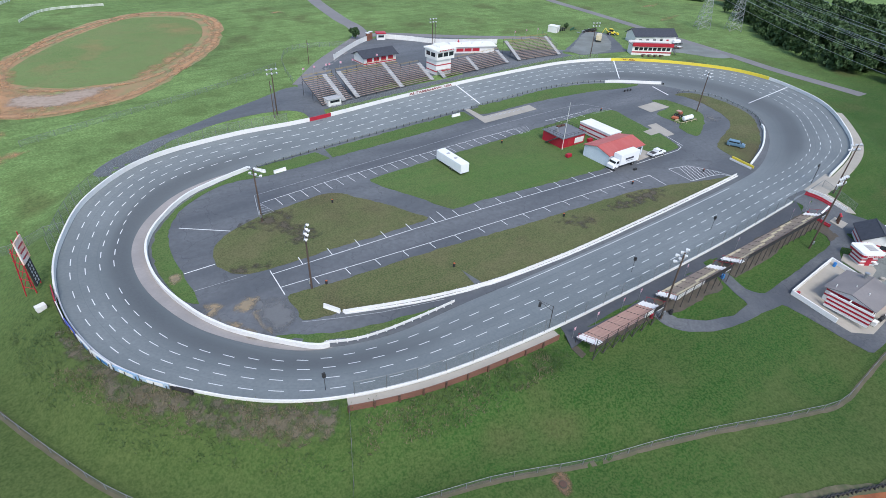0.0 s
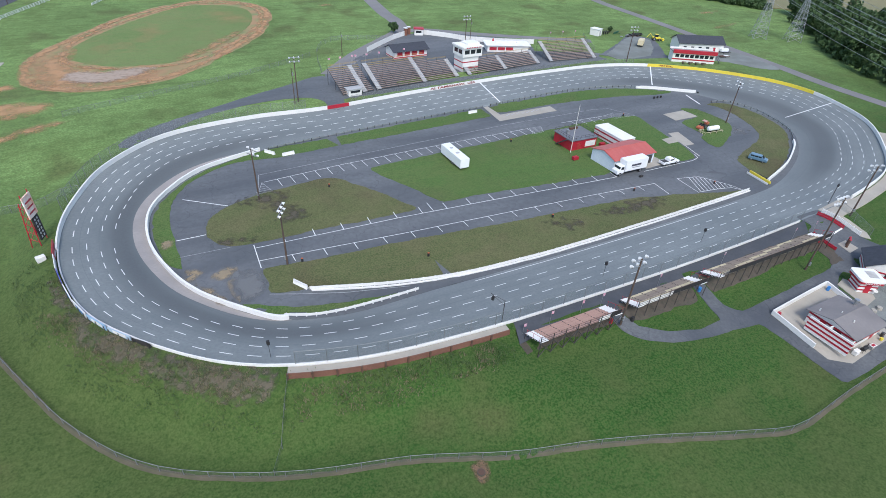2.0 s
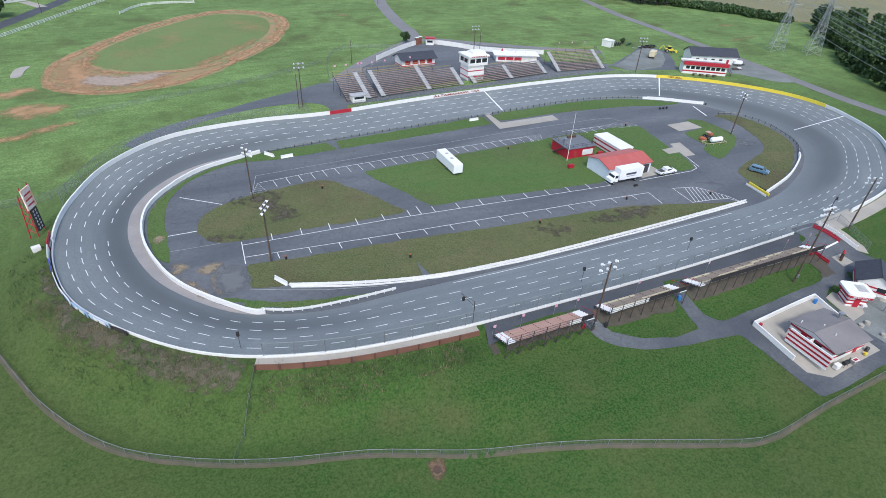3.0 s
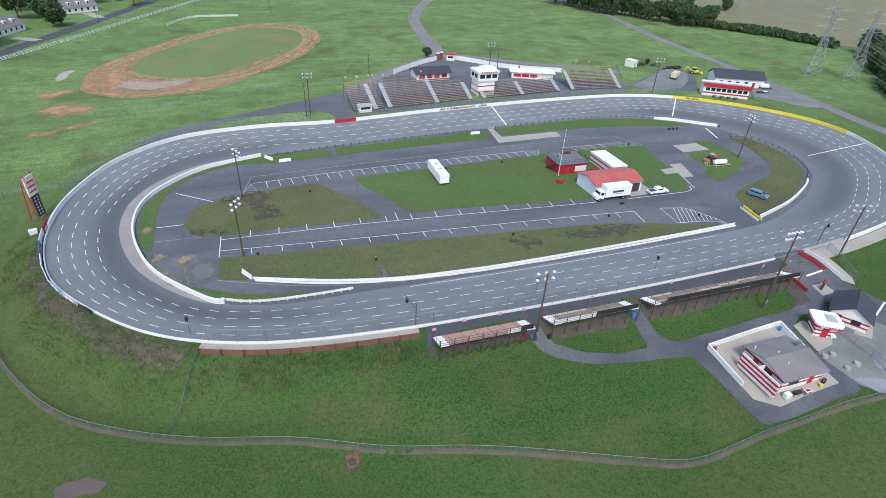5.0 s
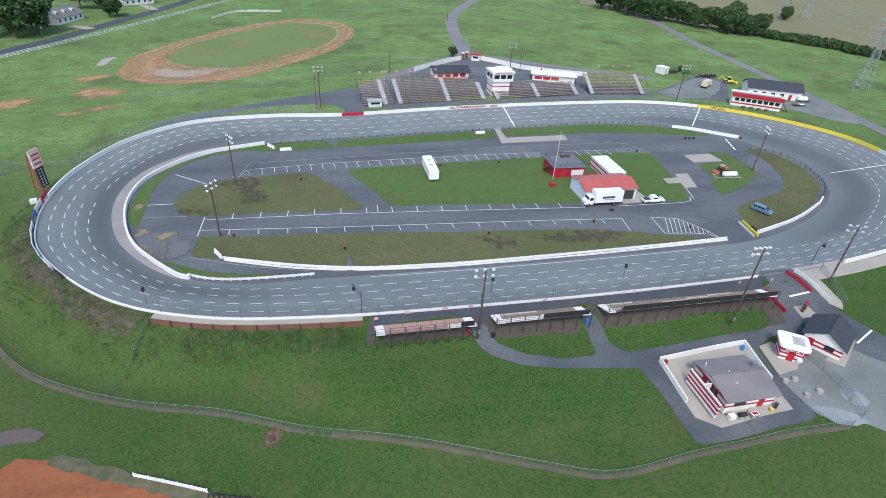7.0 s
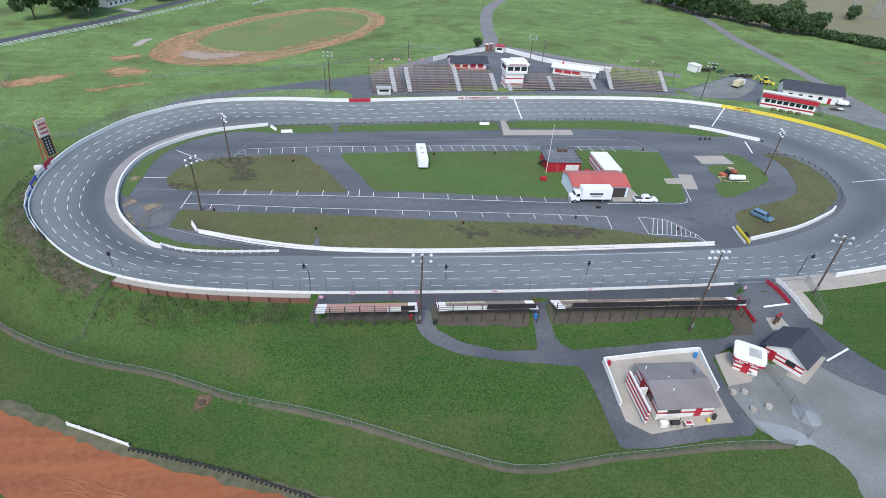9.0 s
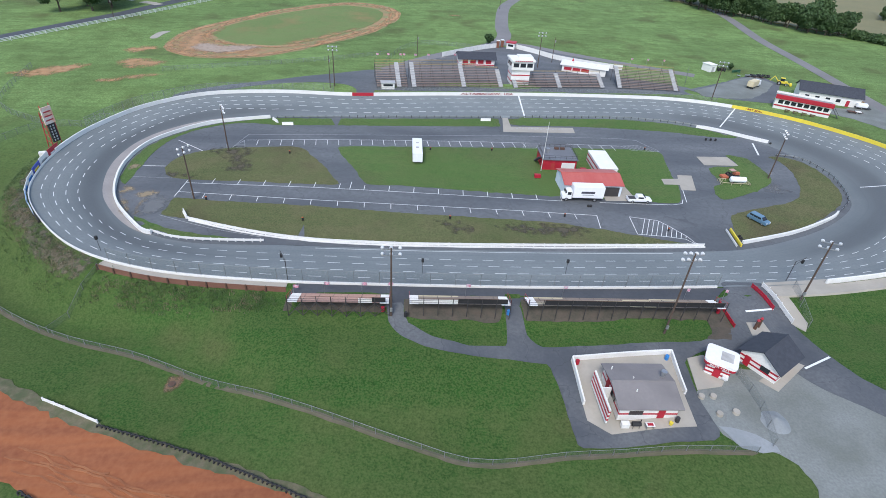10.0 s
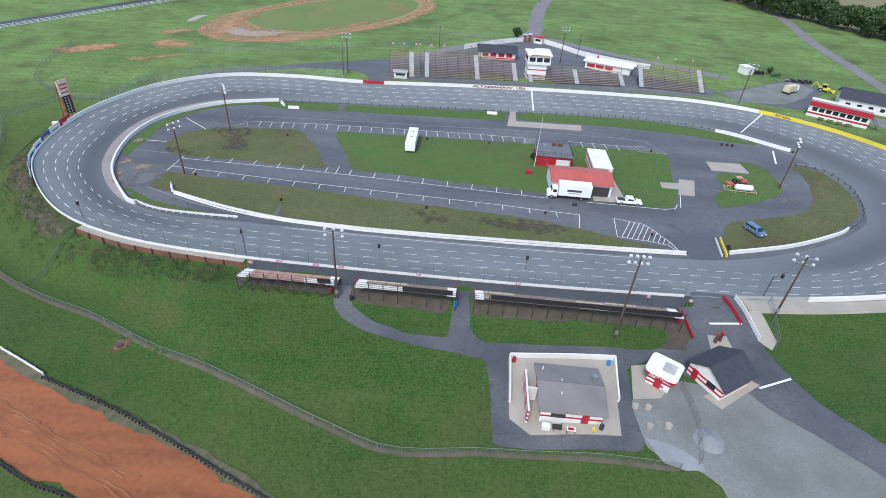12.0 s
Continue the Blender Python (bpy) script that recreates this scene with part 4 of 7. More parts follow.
# ---------------- paths, gravel and slabs outside ----------------
drape("stand_apron", [(x, y) for x, y in offset_line((129.5, 38.4), (51.8, 37.6), 0.32, 6.0)] + [(51.1, 33.4), (67.8, 33.4), (68.2, 31), (70.8, 30.9), (71, 33.6), (88.1, 33.8), (88.3, 32.6), (90.7, 32.6), (91.2, 34), (126.2, 34.6), (129.5, 37.6)], FRESH, 0.06, 2.5, label="fresh dark asphalt walk before the bleachers", category="asphalt", kind="structure")
drape("path", [(68.1, 32.8), (68.3, 29.5), (69.3, 27.7), (71.1, 25.6), (75.2, 23.3), (81.6, 22.4), (88.7, 22.2), (94, 21.5), (94.7, 16.3), (95.1, 7), (100, 6.8), (108.9, 7), (113.6, 7.1), (115.3, 8.2), (114.7, 13.5), (115.4, 21.3), (118.8, 23.1), (121.3, 23.9), (124.5, 20.4), (128.7, 26.1), (133, 18.5), (135.1, 15.8), (139.6, 12.1), (143.9, 8), (151, 0.5), (163.3, -13), (169.7, -8.8), (157, 3.5), (148.3, 11.8), (142.6, 18.1), (140.3, 23.8), (139.2, 28.4), (138.8, 32.7), (137.7, 40.1), (130, 40.2), (129.6, 35.8), (126.6, 35.3), (127.6, 29.1), (122.8, 26.6), (119.8, 25.4), (106.3, 24.8), (93, 24.9), (91.4, 27.1), (90.9, 33), (88.2, 33), (88.2, 28.9), (87.7, 24.8), (81.4, 24.2), (75.8, 25.7), (71.7, 28.7), (71, 30.9), (71, 32.9)],
      PATHWAY, 0.07, 2.5, label="dark asphalt paths behind the bleachers", category="path", kind="structure")
drape("patio", [(97.5, 22.1), (113.6, 22.5), (112.7, 14.7), (112.2, 9.3), (100.2, 8.9), (97.4, 11.3)], CONCRETE, 0.13, 3.0, label="pale concrete patio round the snack house", category="patio", kind="structure")
drape("patio", [(116, 21.7), (118.9, 22.4), (121.3, 18.8), (119.2, 16.3), (115.1, 15.7)], CONCRETE, 0.14, 3.0, label="pale concrete pad of the kiosk", category="patio", kind="structure")
drape("patio", [(125.6, 17.4), (133.4, 21.9), (135.0, 20.6), (127.6, 15.4)], CONCRETE, 0.14, 3.0, label="pale concrete porch of the ticket office", category="patio", kind="structure")
drape("gravel_lot", soft([(114.7, 15.3), (114.9, 10.6), (116.2, 7.2), (121.5, 4.9), (124.1, 0.4), (122.7, -18.4), (168, -24), (160, -9), (152, 0.5), (144.8, 7.8), (140.4, 12.3), (136, 16), (133.6, 18.9), (128.6, 18.4), (125, 19.6), (121.6, 19.8), (118.5, 17.5)], 3), GRAVEL, 0.05, 3.0, label="grey gravel lot with worn damp patches", category="gravel", kind="structure")
drape("slab", [(115.5, 9.2), (117.3, 9.2), (121.5, 7.2), (122.1, 5.3), (117.2, 5.5)], surface("pale grit", (0.27, 0.29, 0.3), (0.22, 0.24, 0.245), 0.3, 3.0), 0.1, 3.0, label="pale grit heap spread over the gravel", category="gravel", kind="structure")
drape("concrete_pad", [(137.5, 38.7), (138.7, 30.2), (140.3, 28.5), (141.8, 30.4), (140.8, 36.9), (151.3, 38.8), (151.8, 41.3), (138.1, 40)], CONCRETE, 0.1, 3.0, label="pale concrete pad at the track gate", category="concrete", kind="structure")
marking([((131.2, 32.5), (136.8, 33.2))], PAINT, 0.35, 0.12)
marking([((134.7, 20), (140.5, 22.5))], PAINT, 0.35, 0.12)

# north side
drape("path", soft([(-0.6, 125.5), (-1.7, 132), (11.3, 142.5), (29.5, 151.4), (43.9, 157.7), (59.4, 164.8), (59.3, 145.1), (57.2, 136.4), (52.9, 136.3), (52.8, 142.1), (46.9, 146.1), (31.2, 146), (16.3, 140.6), (4.9, 127.3)], 3), ASPHALT, 0.05, 3.0, label="grey asphalt path outside the turn", category="path", kind="structure")
drape("plaza", [(58.1, 142.4), (80.4, 144.6), (119.6, 148.6), (149.7, 150.6), (174.3, 151.6), (172.6, 156.6), (196.8, 170.5), (215.2, 183), (219.2, 170.1), (201.7, 145.6), (194.2, 147), (178.4, 150.5), (176, 160.9), (151.2, 170.7), (158.7, 187.7), (141.5, 199.6), (124.4, 213.5), (106.8, 209.8), (84, 187.9), (60, 165.8)], ASPHALT, 0.05, 6.0, label="grey asphalt and gravel plaza behind the grandstands", category="plaza", kind="structure")
ROADGREY = surface("old grey road", (0.2, 0.19, 0.19), (0.15, 0.145, 0.145), 0.1, 1.5, (0.13, 0.125, 0.12))
drape("road", ribbon(soft([(61.9, 165.1), (78.5, 185.5), (97.4, 204.1), (110.7, 218.5), (116.2, 235.9), (117.5, 255.1), (124.8, 302.3), (134.5, 333.3), (160.5, 391.4), (198.9, 445.7)], 4, False), 7.0), ROADGREY, 0.05, 8.0, label="narrow grey access road through the meadow", category="road", kind="structure")
drape("road", ribbon(soft([(235.4, 65.5), (237.3, 101.1), (240.2, 124.6), (244.1, 150.7), (248.9, 183.3), (253.3, 217), (257.5, 258.3), (269.6, 323.3), (275.5, 392.1), (288.7, 473.4)], 4, False), 6.0), ROADGREY, 0.06, 8.0, label="narrow grey road beside the field", category="road", kind="structure")
drape("road", ribbon(soft([(110.7, 215.9), (121.5, 216.9), (137.7, 205.9), (158.6, 192.2), (186.1, 176.5)], 4, False), 5.0), ROADGREY, 0.055, 8.0, label="grey gravel road behind the white fence", category="road", kind="structure")
drape("road", ribbon(soft([(-112, 160), (-75.5, 231.1), (-64.1, 260.6), (-42.8, 333.5), (-26.6, 395.2), (-2, 480)], 4, False), 7.0), FRESH, 0.05, 10.0, label="dark two-lane country road", category="road", kind="structure")
drape("dirt_oval", soft([(-27.6, 188.5), (-19.7, 177.6), (-9, 173.3), (1.9, 173.6), (18.3, 182.9), (34.8, 202.7), (52.5, 229.5), (64.1, 263.2), (62.5, 284.7), (48, 300.1), (29.5, 301.3), (1.9, 277.8), (-21.9, 234.7), (-29.9, 211.3)], 4), TANCLAY, 0.05, 6.0, label="orange clay practice oval", category="dirt track", kind="structure")
WEEDY = grass_material("weedy grass", (0.1, 0.18, 0.055), (0.13, 0.21, 0.07), (0.17, 0.17, 0.075), (0.27, 0.17, 0.085), 0.5)
drape("grass_island", soft([(-12.5, 206.7), (-1.3, 198.6), (17.5, 199), (35.5, 219), (50.6, 246.5), (55, 268), (52.5, 281.2), (42, 290), (27.4, 290.8), (6.8, 268.5), (-12, 237), (-17.5, 217.2)], 4), WEEDY, 0.12, 6.0, label="thin weedy grass inside the clay oval", category="grass", kind="structure")
# bare tracks round the oval, and a weedy berm between them
OVAL_OUT = [(-26.6, 190.5), (-18.7, 179.6), (-8.5, 175.8), (1.9, 176.1), (17.3, 185.3), (33.4, 204.7), (50.6, 230.8), (61.6, 263.2), (60.3, 283.3), (46.9, 297.6), (30.4, 298.6), (4, 276), (-19.8, 233.4), (-28, 210.4)]
OVAL_IN = [(-14.5, 203.7), (-1.3, 195.6), (19.5, 196), (38.5, 217), (54.6, 246.5), (59, 270), (56.5, 284.2), (45, 293.5), (28.4, 294), (4.8, 270.5), (-15, 237), (-18.5, 215.2)]
for ring, w in ((OVAL_OUT, 4.4), (OVAL_IN, 3.0)):
    line = soft(ring, 5)
    for a in range(0, len(line), 8):
        drape("clay_rut", ribbon([line[(a + k) % len(line)] for k in range(10)], w), ORANGECLAY, 0.16 + 0.002 * (a % 3), 1.4, fade=w * 0.45, label="bare orange clay rut round the practice oval", category="dirt", kind="structure")
drape("clay_rut", soft([(-26, 192), (-18, 180.5), (-6, 177.5), (6, 180.5), (12, 190), (0, 194), (-12, 198), (-15, 210), (-14, 226), (-22, 222), (-26, 208)], 4), ORANGECLAY, 0.15, 3.0, fade=5.0, label="bare orange clay at the end of the practice oval", category="dirt", kind="structure")
drape("clay_rut", soft([(16, 197), (26, 203), (40, 222), (46, 236), (40, 234), (28, 216), (18, 205)], 4), ORANGECLAY, 0.17, 2.0, fade=4.5, label="bare streak of orange clay in the weeds", category="dirt", kind="structure")
drape("silt_patch", soft([(-18.2, 189.3), (-14.5, 196.4), (-6.7, 194.4), (10.3, 194.5), (1.3, 182.4), (-12.6, 182.4)], 4), feathered(SILT, 0.7), 0.22, 2.0, fade=2.0, label="pale dried silt in the clay oval", category="silt", kind="structure")
drape("concrete_pad", soft([(-38.9, 201.7), (-39, 211.8), (-35.1, 214.2), (-35.9, 208.5), (-36, 201.8)], 3), CONCRETE, 0.1, 3.0, label="pale curved concrete slab in the meadow", category="concrete", kind="structure")
for pts in ([(-36.7, 166.4), (-29.2, 171.9), (-19.1, 167), (-19.4, 160), (-29.6, 157.7)], [(-66.4, 150.8), (-50.2, 162.5), (-42, 160.5), (-52.2, 146.9)], [(-34.3, 144.5), (-17.2, 152.5), (-12, 150.6), (-26, 142.4)], [(-42, 182), (-34, 190), (-28, 186), (-34, 178)], [(89.6, 277.2), (95.2, 280.1), (98.1, 276.3), (92.5, 274.3)],
            [(274, 182), (286, 186), (300, 190), (296, 186), (282, 181)], [(290, 212), (318, 216), (304, 210)], [(236, 150), (240, 172), (247, 176), (246, 150)]):
    drape("dirt_patch", soft(pts, 4), ORANGECLAY, 0.05, 1.6, fade=3.6, label="bare orange dirt patch in the grass", category="dirt", kind="structure")
drape("clay_track", soft([(4, 22.4), (18.5, 16.4), (29.2, 11.6), (52.7, 3.3), (69.6, -4), (94.2, -15.3), (68.3, -28.8), (45.9, -4.9), (39, -3), (31.5, 0.4), (14, 8), (2, 14)], 3), CLAY, 0.08, 3.0, label="red clay kart track with wheel ruts", category="dirt track", kind="structure")
drape("mud_puddle", soft([(-0.6, 27), (2.6, 27.6), (6, 26), (4, 24.8), (0.6, 25.4)], 4), surface("wet mud", (0.13, 0.1, 0.08), (0.09, 0.08, 0.07), 0.6, 3.0, rough=0.25), 0.1, 2.0, label="wet muddy rut in the grass", category="mud", kind="structure")
drape("field", [(248.6, 390.5), (293.5, 296.5), (320.4, 270.6), (342.5, 241), (376.5, 201.7), (420, 170), (900, 300), (1100, 700), (330, 640)], surface("ripe hay field", (0.2, 0.175, 0.08), (0.15, 0.145, 0.065), 0.03, 0.6, (0.13, 0.125, 0.055), bump=0.3), 0.5, 14.0, label="dry yellow hay field", category="field", kind="structure")
drape("gravel_lot", [(177, 157), (190, 165), (200, 172), (213, 179), (216, 170), (206, 158), (196, 150), (186, 149), (178, 151)], GRAVEL, 0.12, 3.0, label="pale gravel pad beside the suite building", category="gravel", kind="structure")

# trodden soil whose colour also carries the shade below the bleachers
STANDSOIL_SHADED = surface("trodden soil darkened with the shade under the stands", (0.075, 0.06, 0.045), (0.045, 0.042, 0.03), 0.6, 2.5, (0.095, 0.08, 0.06), bump=0.4, blotch=1.0)
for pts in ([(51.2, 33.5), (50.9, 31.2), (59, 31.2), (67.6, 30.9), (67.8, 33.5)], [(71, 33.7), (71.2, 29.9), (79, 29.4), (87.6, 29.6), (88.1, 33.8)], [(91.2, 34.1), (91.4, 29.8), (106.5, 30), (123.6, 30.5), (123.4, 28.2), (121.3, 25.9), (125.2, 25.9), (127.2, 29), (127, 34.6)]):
    drape("bank_soil", pts, STANDSOIL_SHADED, 0.075, 1.5, label="trodden bare soil, its colour darkened for the shade under the bleacher", category="soil", kind="structure")

# ---------------- bleachers on the near straight ----------------
NET = surface("black windscreen net", (0.012, 0.012, 0.014), (0.02, 0.02, 0.022), 0.5, 6.0, rough=0.9)
GREYBOARD = surface("grey aluminium treads", (0.42, 0.42, 0.42), (0.33, 0.33, 0.33), 0.6, 5.0, rough=0.6)
YELLOWBOARD = surface("yellowed top boards", (0.38, 0.28, 0.1), (0.3, 0.21, 0.09), 0.6, 5.0)
REDBOARD = surface("pinkish worn boards", (0.4, 0.25, 0.2), (0.32, 0.19, 0.15), 0.7, 5.0, (0.24, 0.15, 0.12), stretch=(0.3, 4, 4))
DARKBOARD = surface("dark weathered boards", (0.19, 0.15, 0.13), (0.28, 0.24, 0.17), 0.5, 5.0, (0.12, 0.1, 0.09), stretch=(0.25, 4, 4))
CREAM = surface("cream replaced boards", (0.5, 0.44, 0.3), (0.4, 0.34, 0.22), 0.7, 5.0)


def near_bleacher(x0, x1, board, label, net_from, white_from, braces, rows=6):
    """Raised bleacher facing the track: boards step up away from it, on a steel frame with a railed back."""
    root = thing("bleacher", pose(x0, 33.9, 0), label, "bleacher", "bleachers on the near straight")
    L, z0, dz, dy = x1 - x0, 4.75, 0.24, 0.62
    zb = z0 + rows * dz
    for r in range(rows):
        y, z = -r * dy, z0 + r * dz
        for k in range(max(1, int(L / 5.6))):
            n = max(1, int(L / 5.6))
            a, b = 1.6 + (L - 3.2) * k / n, 1.6 + (L - 3.2) * (k + 1) / n
            mat = CREAM if board is DARKBOARD and (r * 7 + k * 3) % 4 == 0 else board
            part("seat_board", boxed(a, y - 0.5, z - 0.05, b - 0.03, y - 0.04, z), mat, root)
        for a, b in ((0, 1.55), (L - 1.55, L)):
            part("end_tread", boxed(a, y - 0.6, z - 0.08, b, y, z - 0.02), WHITE, root)
    if white_from:
        part("white_panel", boxed(white_from[0], -rows * dy + 0.02, zb - 0.2, white_from[1], -rows * dy + 0.06, zb + 0.62), WHITE, root)
    yb = -rows * dy - 0.05
    n = int(L / 2.3)
    for k in range(n + 1):
        x = L * k / n
        zg = height(x0 + x, 33.9 + yb)
        bm = bmesh.new()
        bar(bm, (x, yb, zg - 0.2), (x, yb, zb + 1.0), 0.07)
        part("back_post", bm, DARKSTEEL, root)
        bm = bmesh.new()
        bar(bm, (x, -0.1, height(x0 + x, 33.7) - 0.2), (x, -0.1, z0), 0.05)
        bar(bm, (x, -0.1, z0 - 0.05), (x, yb, zb - 0.12), 0.05)
        part("frame", bm, DARKSTEEL, root)
        if braces and k < n:
            xb, zg2 = L * (k + 1) / n, height(x0 + L * (k + 1) / n, 33.9 + yb)
            bm = bmesh.new()
            bar(bm, (x, yb, zg + 0.1), (xb, yb, zb - 0.25), 0.065)
            bar(bm, (xb, yb, zg2 + 0.1), (x, yb, zb - 0.25), 0.065)
            part("brace", bm, DARKSTEEL, root)
    for h in (0.1, 0.5, 1.0):
        bm = bmesh.new()
        bar(bm, (0, yb, zb + h), (L, yb, zb + h), 0.03)
        part("back_rail", bm, RUST if h > 0.9 else DARKSTEEL, root)
    for x in (0, L):
        bm = bmesh.new()
        bar(bm, (x, -0.2, z0 + 0.95), (x, yb, zb + 0.95), 0.03)
        for f in (0.1, 0.5, 0.9):
            bar(bm, (x, yb * f, z0 + f * rows * dz - 0.1), (x, yb * f, z0 + f * rows * dz + 0.95), 0.025)
        part("side_rail", bm, RED, root)
    if net_from is not None:
        part("windscreen", boxed(net_from, yb - 0.05, zb + 0.05, L - 0.6, yb - 0.02, zb + 0.98), NET, root, "black windscreen on the back rail")
    return root


near_bleacher(52.2, 68.6, REDBOARD, "pinkish wooden bleacher with white end treads on braced steel", 13.6, (11.4, 13.6), True)
near_bleacher(71.8, 88.6, DARKBOARD, "weathered wooden bleacher with white end treads and black screen", 8.0, (0.4, 8.0), False)
near_bleacher(91.6, 125.6, DARKBOARD, "long weathered bleacher with cream boards and black windscreen", 2.6, None, False)


# ---------------- grandstands on the far straight ----------------
def grandstand(p, q, rows, label, aisles, top_yellow=2, rise=0.36, run=0.72, name="grandstand", short=None):
    """Stepped grandstand from p to q along its front. Boards, risers, aisles and frame are parts."""
    ang = math.atan2(q[1] - p[1], q[0] - p[0])
    L = math.dist(p, q)
    zg = min(height(*p), height(*q)) + 0.05
    root = thing(name, pose(p[0], p[1], zg, 0, 0, math.degrees(ang)), label, "grandstand", "grandstands on the far straight")
    for r in range(rows):
        y, z = r * run, 0.75 + r * rise
        x1 = L if not short or r < short[0] else short[1]
        n = max(1, int(x1 / 6))
        for k in range(n):
            a, b = x1 * k / n, x1 * (k + 1) / n
            part("seat_board", boxed(a, y, z - 0.05, b - 0.04, y + 0.3, z), YELLOWBOARD if r >= rows - top_yellow else WOOD, root)
        part("foot_board", boxed(0, y + 0.34, z - 0.32, x1, y + 0.66, z - 0.27), DARKBOARD, root)
    for a in aisles:
        stair = part("aisle_stair", boxed(a - 0.78, -0.14, 0.3, a - 0.72, 0.1, 0.8), GREYBOARD, root, "grey metal aisle stair")
        for r in range(rows):
            if short and r >= short[0] and a > short[1]:
                break
            part("step", boxed(a - 0.75, r * run - 0.1, 0.4 + r * rise, a + 0.75, r * run + run - 0.1, 0.8 + r * rise), GREYBOARD, stair)
    n = max(2, int(L / 4))
    for k in range(n + 1):
        x = L * k / n
        rr = rows if not short or x <= short[1] else short[0]
        bm = bmesh.new()
        bar(bm, (x, 0.1, -0.4), (x, 0.1, 0.7), 0.06)
        bar(bm, (x, rr * run, -0.6), (x, rr * run, 0.75 + rr * rise + 0.5), 0.06)
        bar(bm, (x, rr * run * 0.5, -0.5), (x, rr * run * 0.5, 0.5 + rr * rise * 0.5), 0.06)
        bar(bm, (x, 0.1, 0.4), (x, rr * run, 0.35 + rr * rise), 0.07)
        part("frame", bm, DARKSTEEL, root)
    bm = bmesh.new()
    xe = L if not short else short[1]
    for h in (0.3, 0.55):
        bar(bm, (0, rows * run, 0.75 + rows * rise + h), (xe, rows * run, 0.75 + rows * rise + h), 0.04)
    if short:
        for h in (0.3, 0.55):
            bar(bm, (xe, short[0] * run, 0.75 + short[0] * rise + h), (L, short[0] * run, 0.75 + short[0] * rise + h), 0.04)
    part("back_rail", bm, YELLOWBOARD, root)
    return root


grandstand((59.6, 144.2), (70.1, 145.7), 15, "weathered brown plank grandstand section with yellow top rows", [7.6])
grandstand((71.5, 146), (103.3, 150.1), 15, "long weathered brown plank grandstand with grey aisles", [0.8, 18.4, 31.8], short=(11, 24.0))
grandstand((107.6, 150.2), (142.1, 154.8), 9, "low weathered brown plank grandstand with grey aisles", [0.8, 17.4, 34.0], top_yellow=0)
grandstand((147.2, 155.3), (170.3, 154.3), 14, "dark brown plank grandstand with yellow top row", [0.8, 21.8])
# press booth under the first section
booth = thing("booth", pose(61.2, 143.5, height(61, 143.3), 0, 0, 6), "small grey flat-roofed booth below the grandstand", "booth")
part("shell", boxed(0, 0, -0.2, 4.4, 2.6, 2.0), WHITE, booth)
part("roof", boxed(-0.3, -0.3, 2.0, 4.7, 2.9, 2.2, 0.04), GREYBOARD, booth)
part("window", boxed(0.6, -0.04, 1.0, 3.8, -0.005, 1.7), GLASS, booth)


# ---------------- buildings ----------------
ROOFGREY = surface("weathered grey roof felt", (0.2, 0.185, 0.18), (0.13, 0.12, 0.12), 0.25, 2.5, (0.16, 0.15, 0.15))
SHINGLE = surface("dark blue-grey shingles", (0.035, 0.04, 0.052), (0.055, 0.06, 0.075), 1.5, 6.0, (0.025, 0.028, 0.036), bump=0.3)
REDROOF = surface("faded red metal roof", (0.4, 0.085, 0.07), (0.45, 0.13, 0.11), 0.3, 3.0, (0.34, 0.07, 0.06), 0.55, stretch=(2.5, 0.4, 1))
WHITEROOF = surface("white coated roof", (0.78, 0.78, 0.76), (0.66, 0.65, 0.62), 0.3, 2.0, (0.6, 0.59, 0.57), 0.6)


def gable_house(name, m, w, d, eave, ridge, wall, roof, label, category, over=0.4, along="x", stripes=False):
    """A house with a pitched roof: walls, two gables, two roof slopes, ridge cap."""
    root = thing(name, m, label, category)
    part("shell", boxed(0, 0, -0.3, w, d, eave), wall, root)
    for u in (0.01, (w if along == "x" else d) - 0.01):
        bm = bmesh.new()
        if along == "x":
            a = [bm.verts.new((u + k, y, z)) for k in (-0.01, 0.01) for y, z in ((0, eave), (d, eave), (d / 2, ridge))]
        else:
            a = [bm.verts.new((x, u + k, z)) for k in (-0.01, 0.01) for x, z in ((0, eave), (w, eave), (w / 2, ridge))]
        bm.faces.new(a[:3]), bm.faces.new(a[3:][::-1])
        part("gable", bm, wall, root)
    span = d if along == "x" else w
    slope = (ridge - eave) / (span / 2)
    for side in (0, 1):
        bm = bmesh.new()
        o, t = over, 0.14
        prof = [(-o, eave - o * slope), (span / 2, ridge), (span / 2, ridge + t), (-o, eave - o * slope + t)]
        if side:
            prof = [(span - u, z) for u, z in prof]
        ends = (-o, w + o) if along == "x" else (-o, d + o)
        vs = [[bm.verts.new((e, u, z) if along == "x" else (u, e, z)) for u, z in prof] for e in ends]
        bm.faces.new(vs[0]), bm.faces.new(vs[1][::-1])
        for k in range(4):
            bm.faces.new((vs[0][k], vs[1][k], vs[1][(k + 1) % 4], vs[0][(k + 1) % 4]))
        bmesh.ops.recalc_face_normals(bm, faces=bm.faces[:])
        part("roof_slope", bm, roof, root)
    bm = bmesh.new()
    if along == "x":
        bar(bm, (-over, d / 2, ridge + 0.12), (w + over, d / 2, ridge + 0.12), 0.09)
    else:
        bar(bm, (w / 2, -over, ridge + 0.12), (w / 2, d + over, ridge + 0.12), 0.09)
    part("ridge_cap", bm, roof, root)
    if stripes:
        for k in range(2):
            part("red_stripe", boxed(-0.03, -0.03, 0.7 + k * 0.8, w + 0.03, d + 0.03, 1.0 + k * 0.8), RED, root)
    return root


def panel(root, name, x0, y0, z0, x1, y1, z1, material, label=""):
    return part(name, boxed(x0, y0, z0, x1, y1, z1), material, root, label)


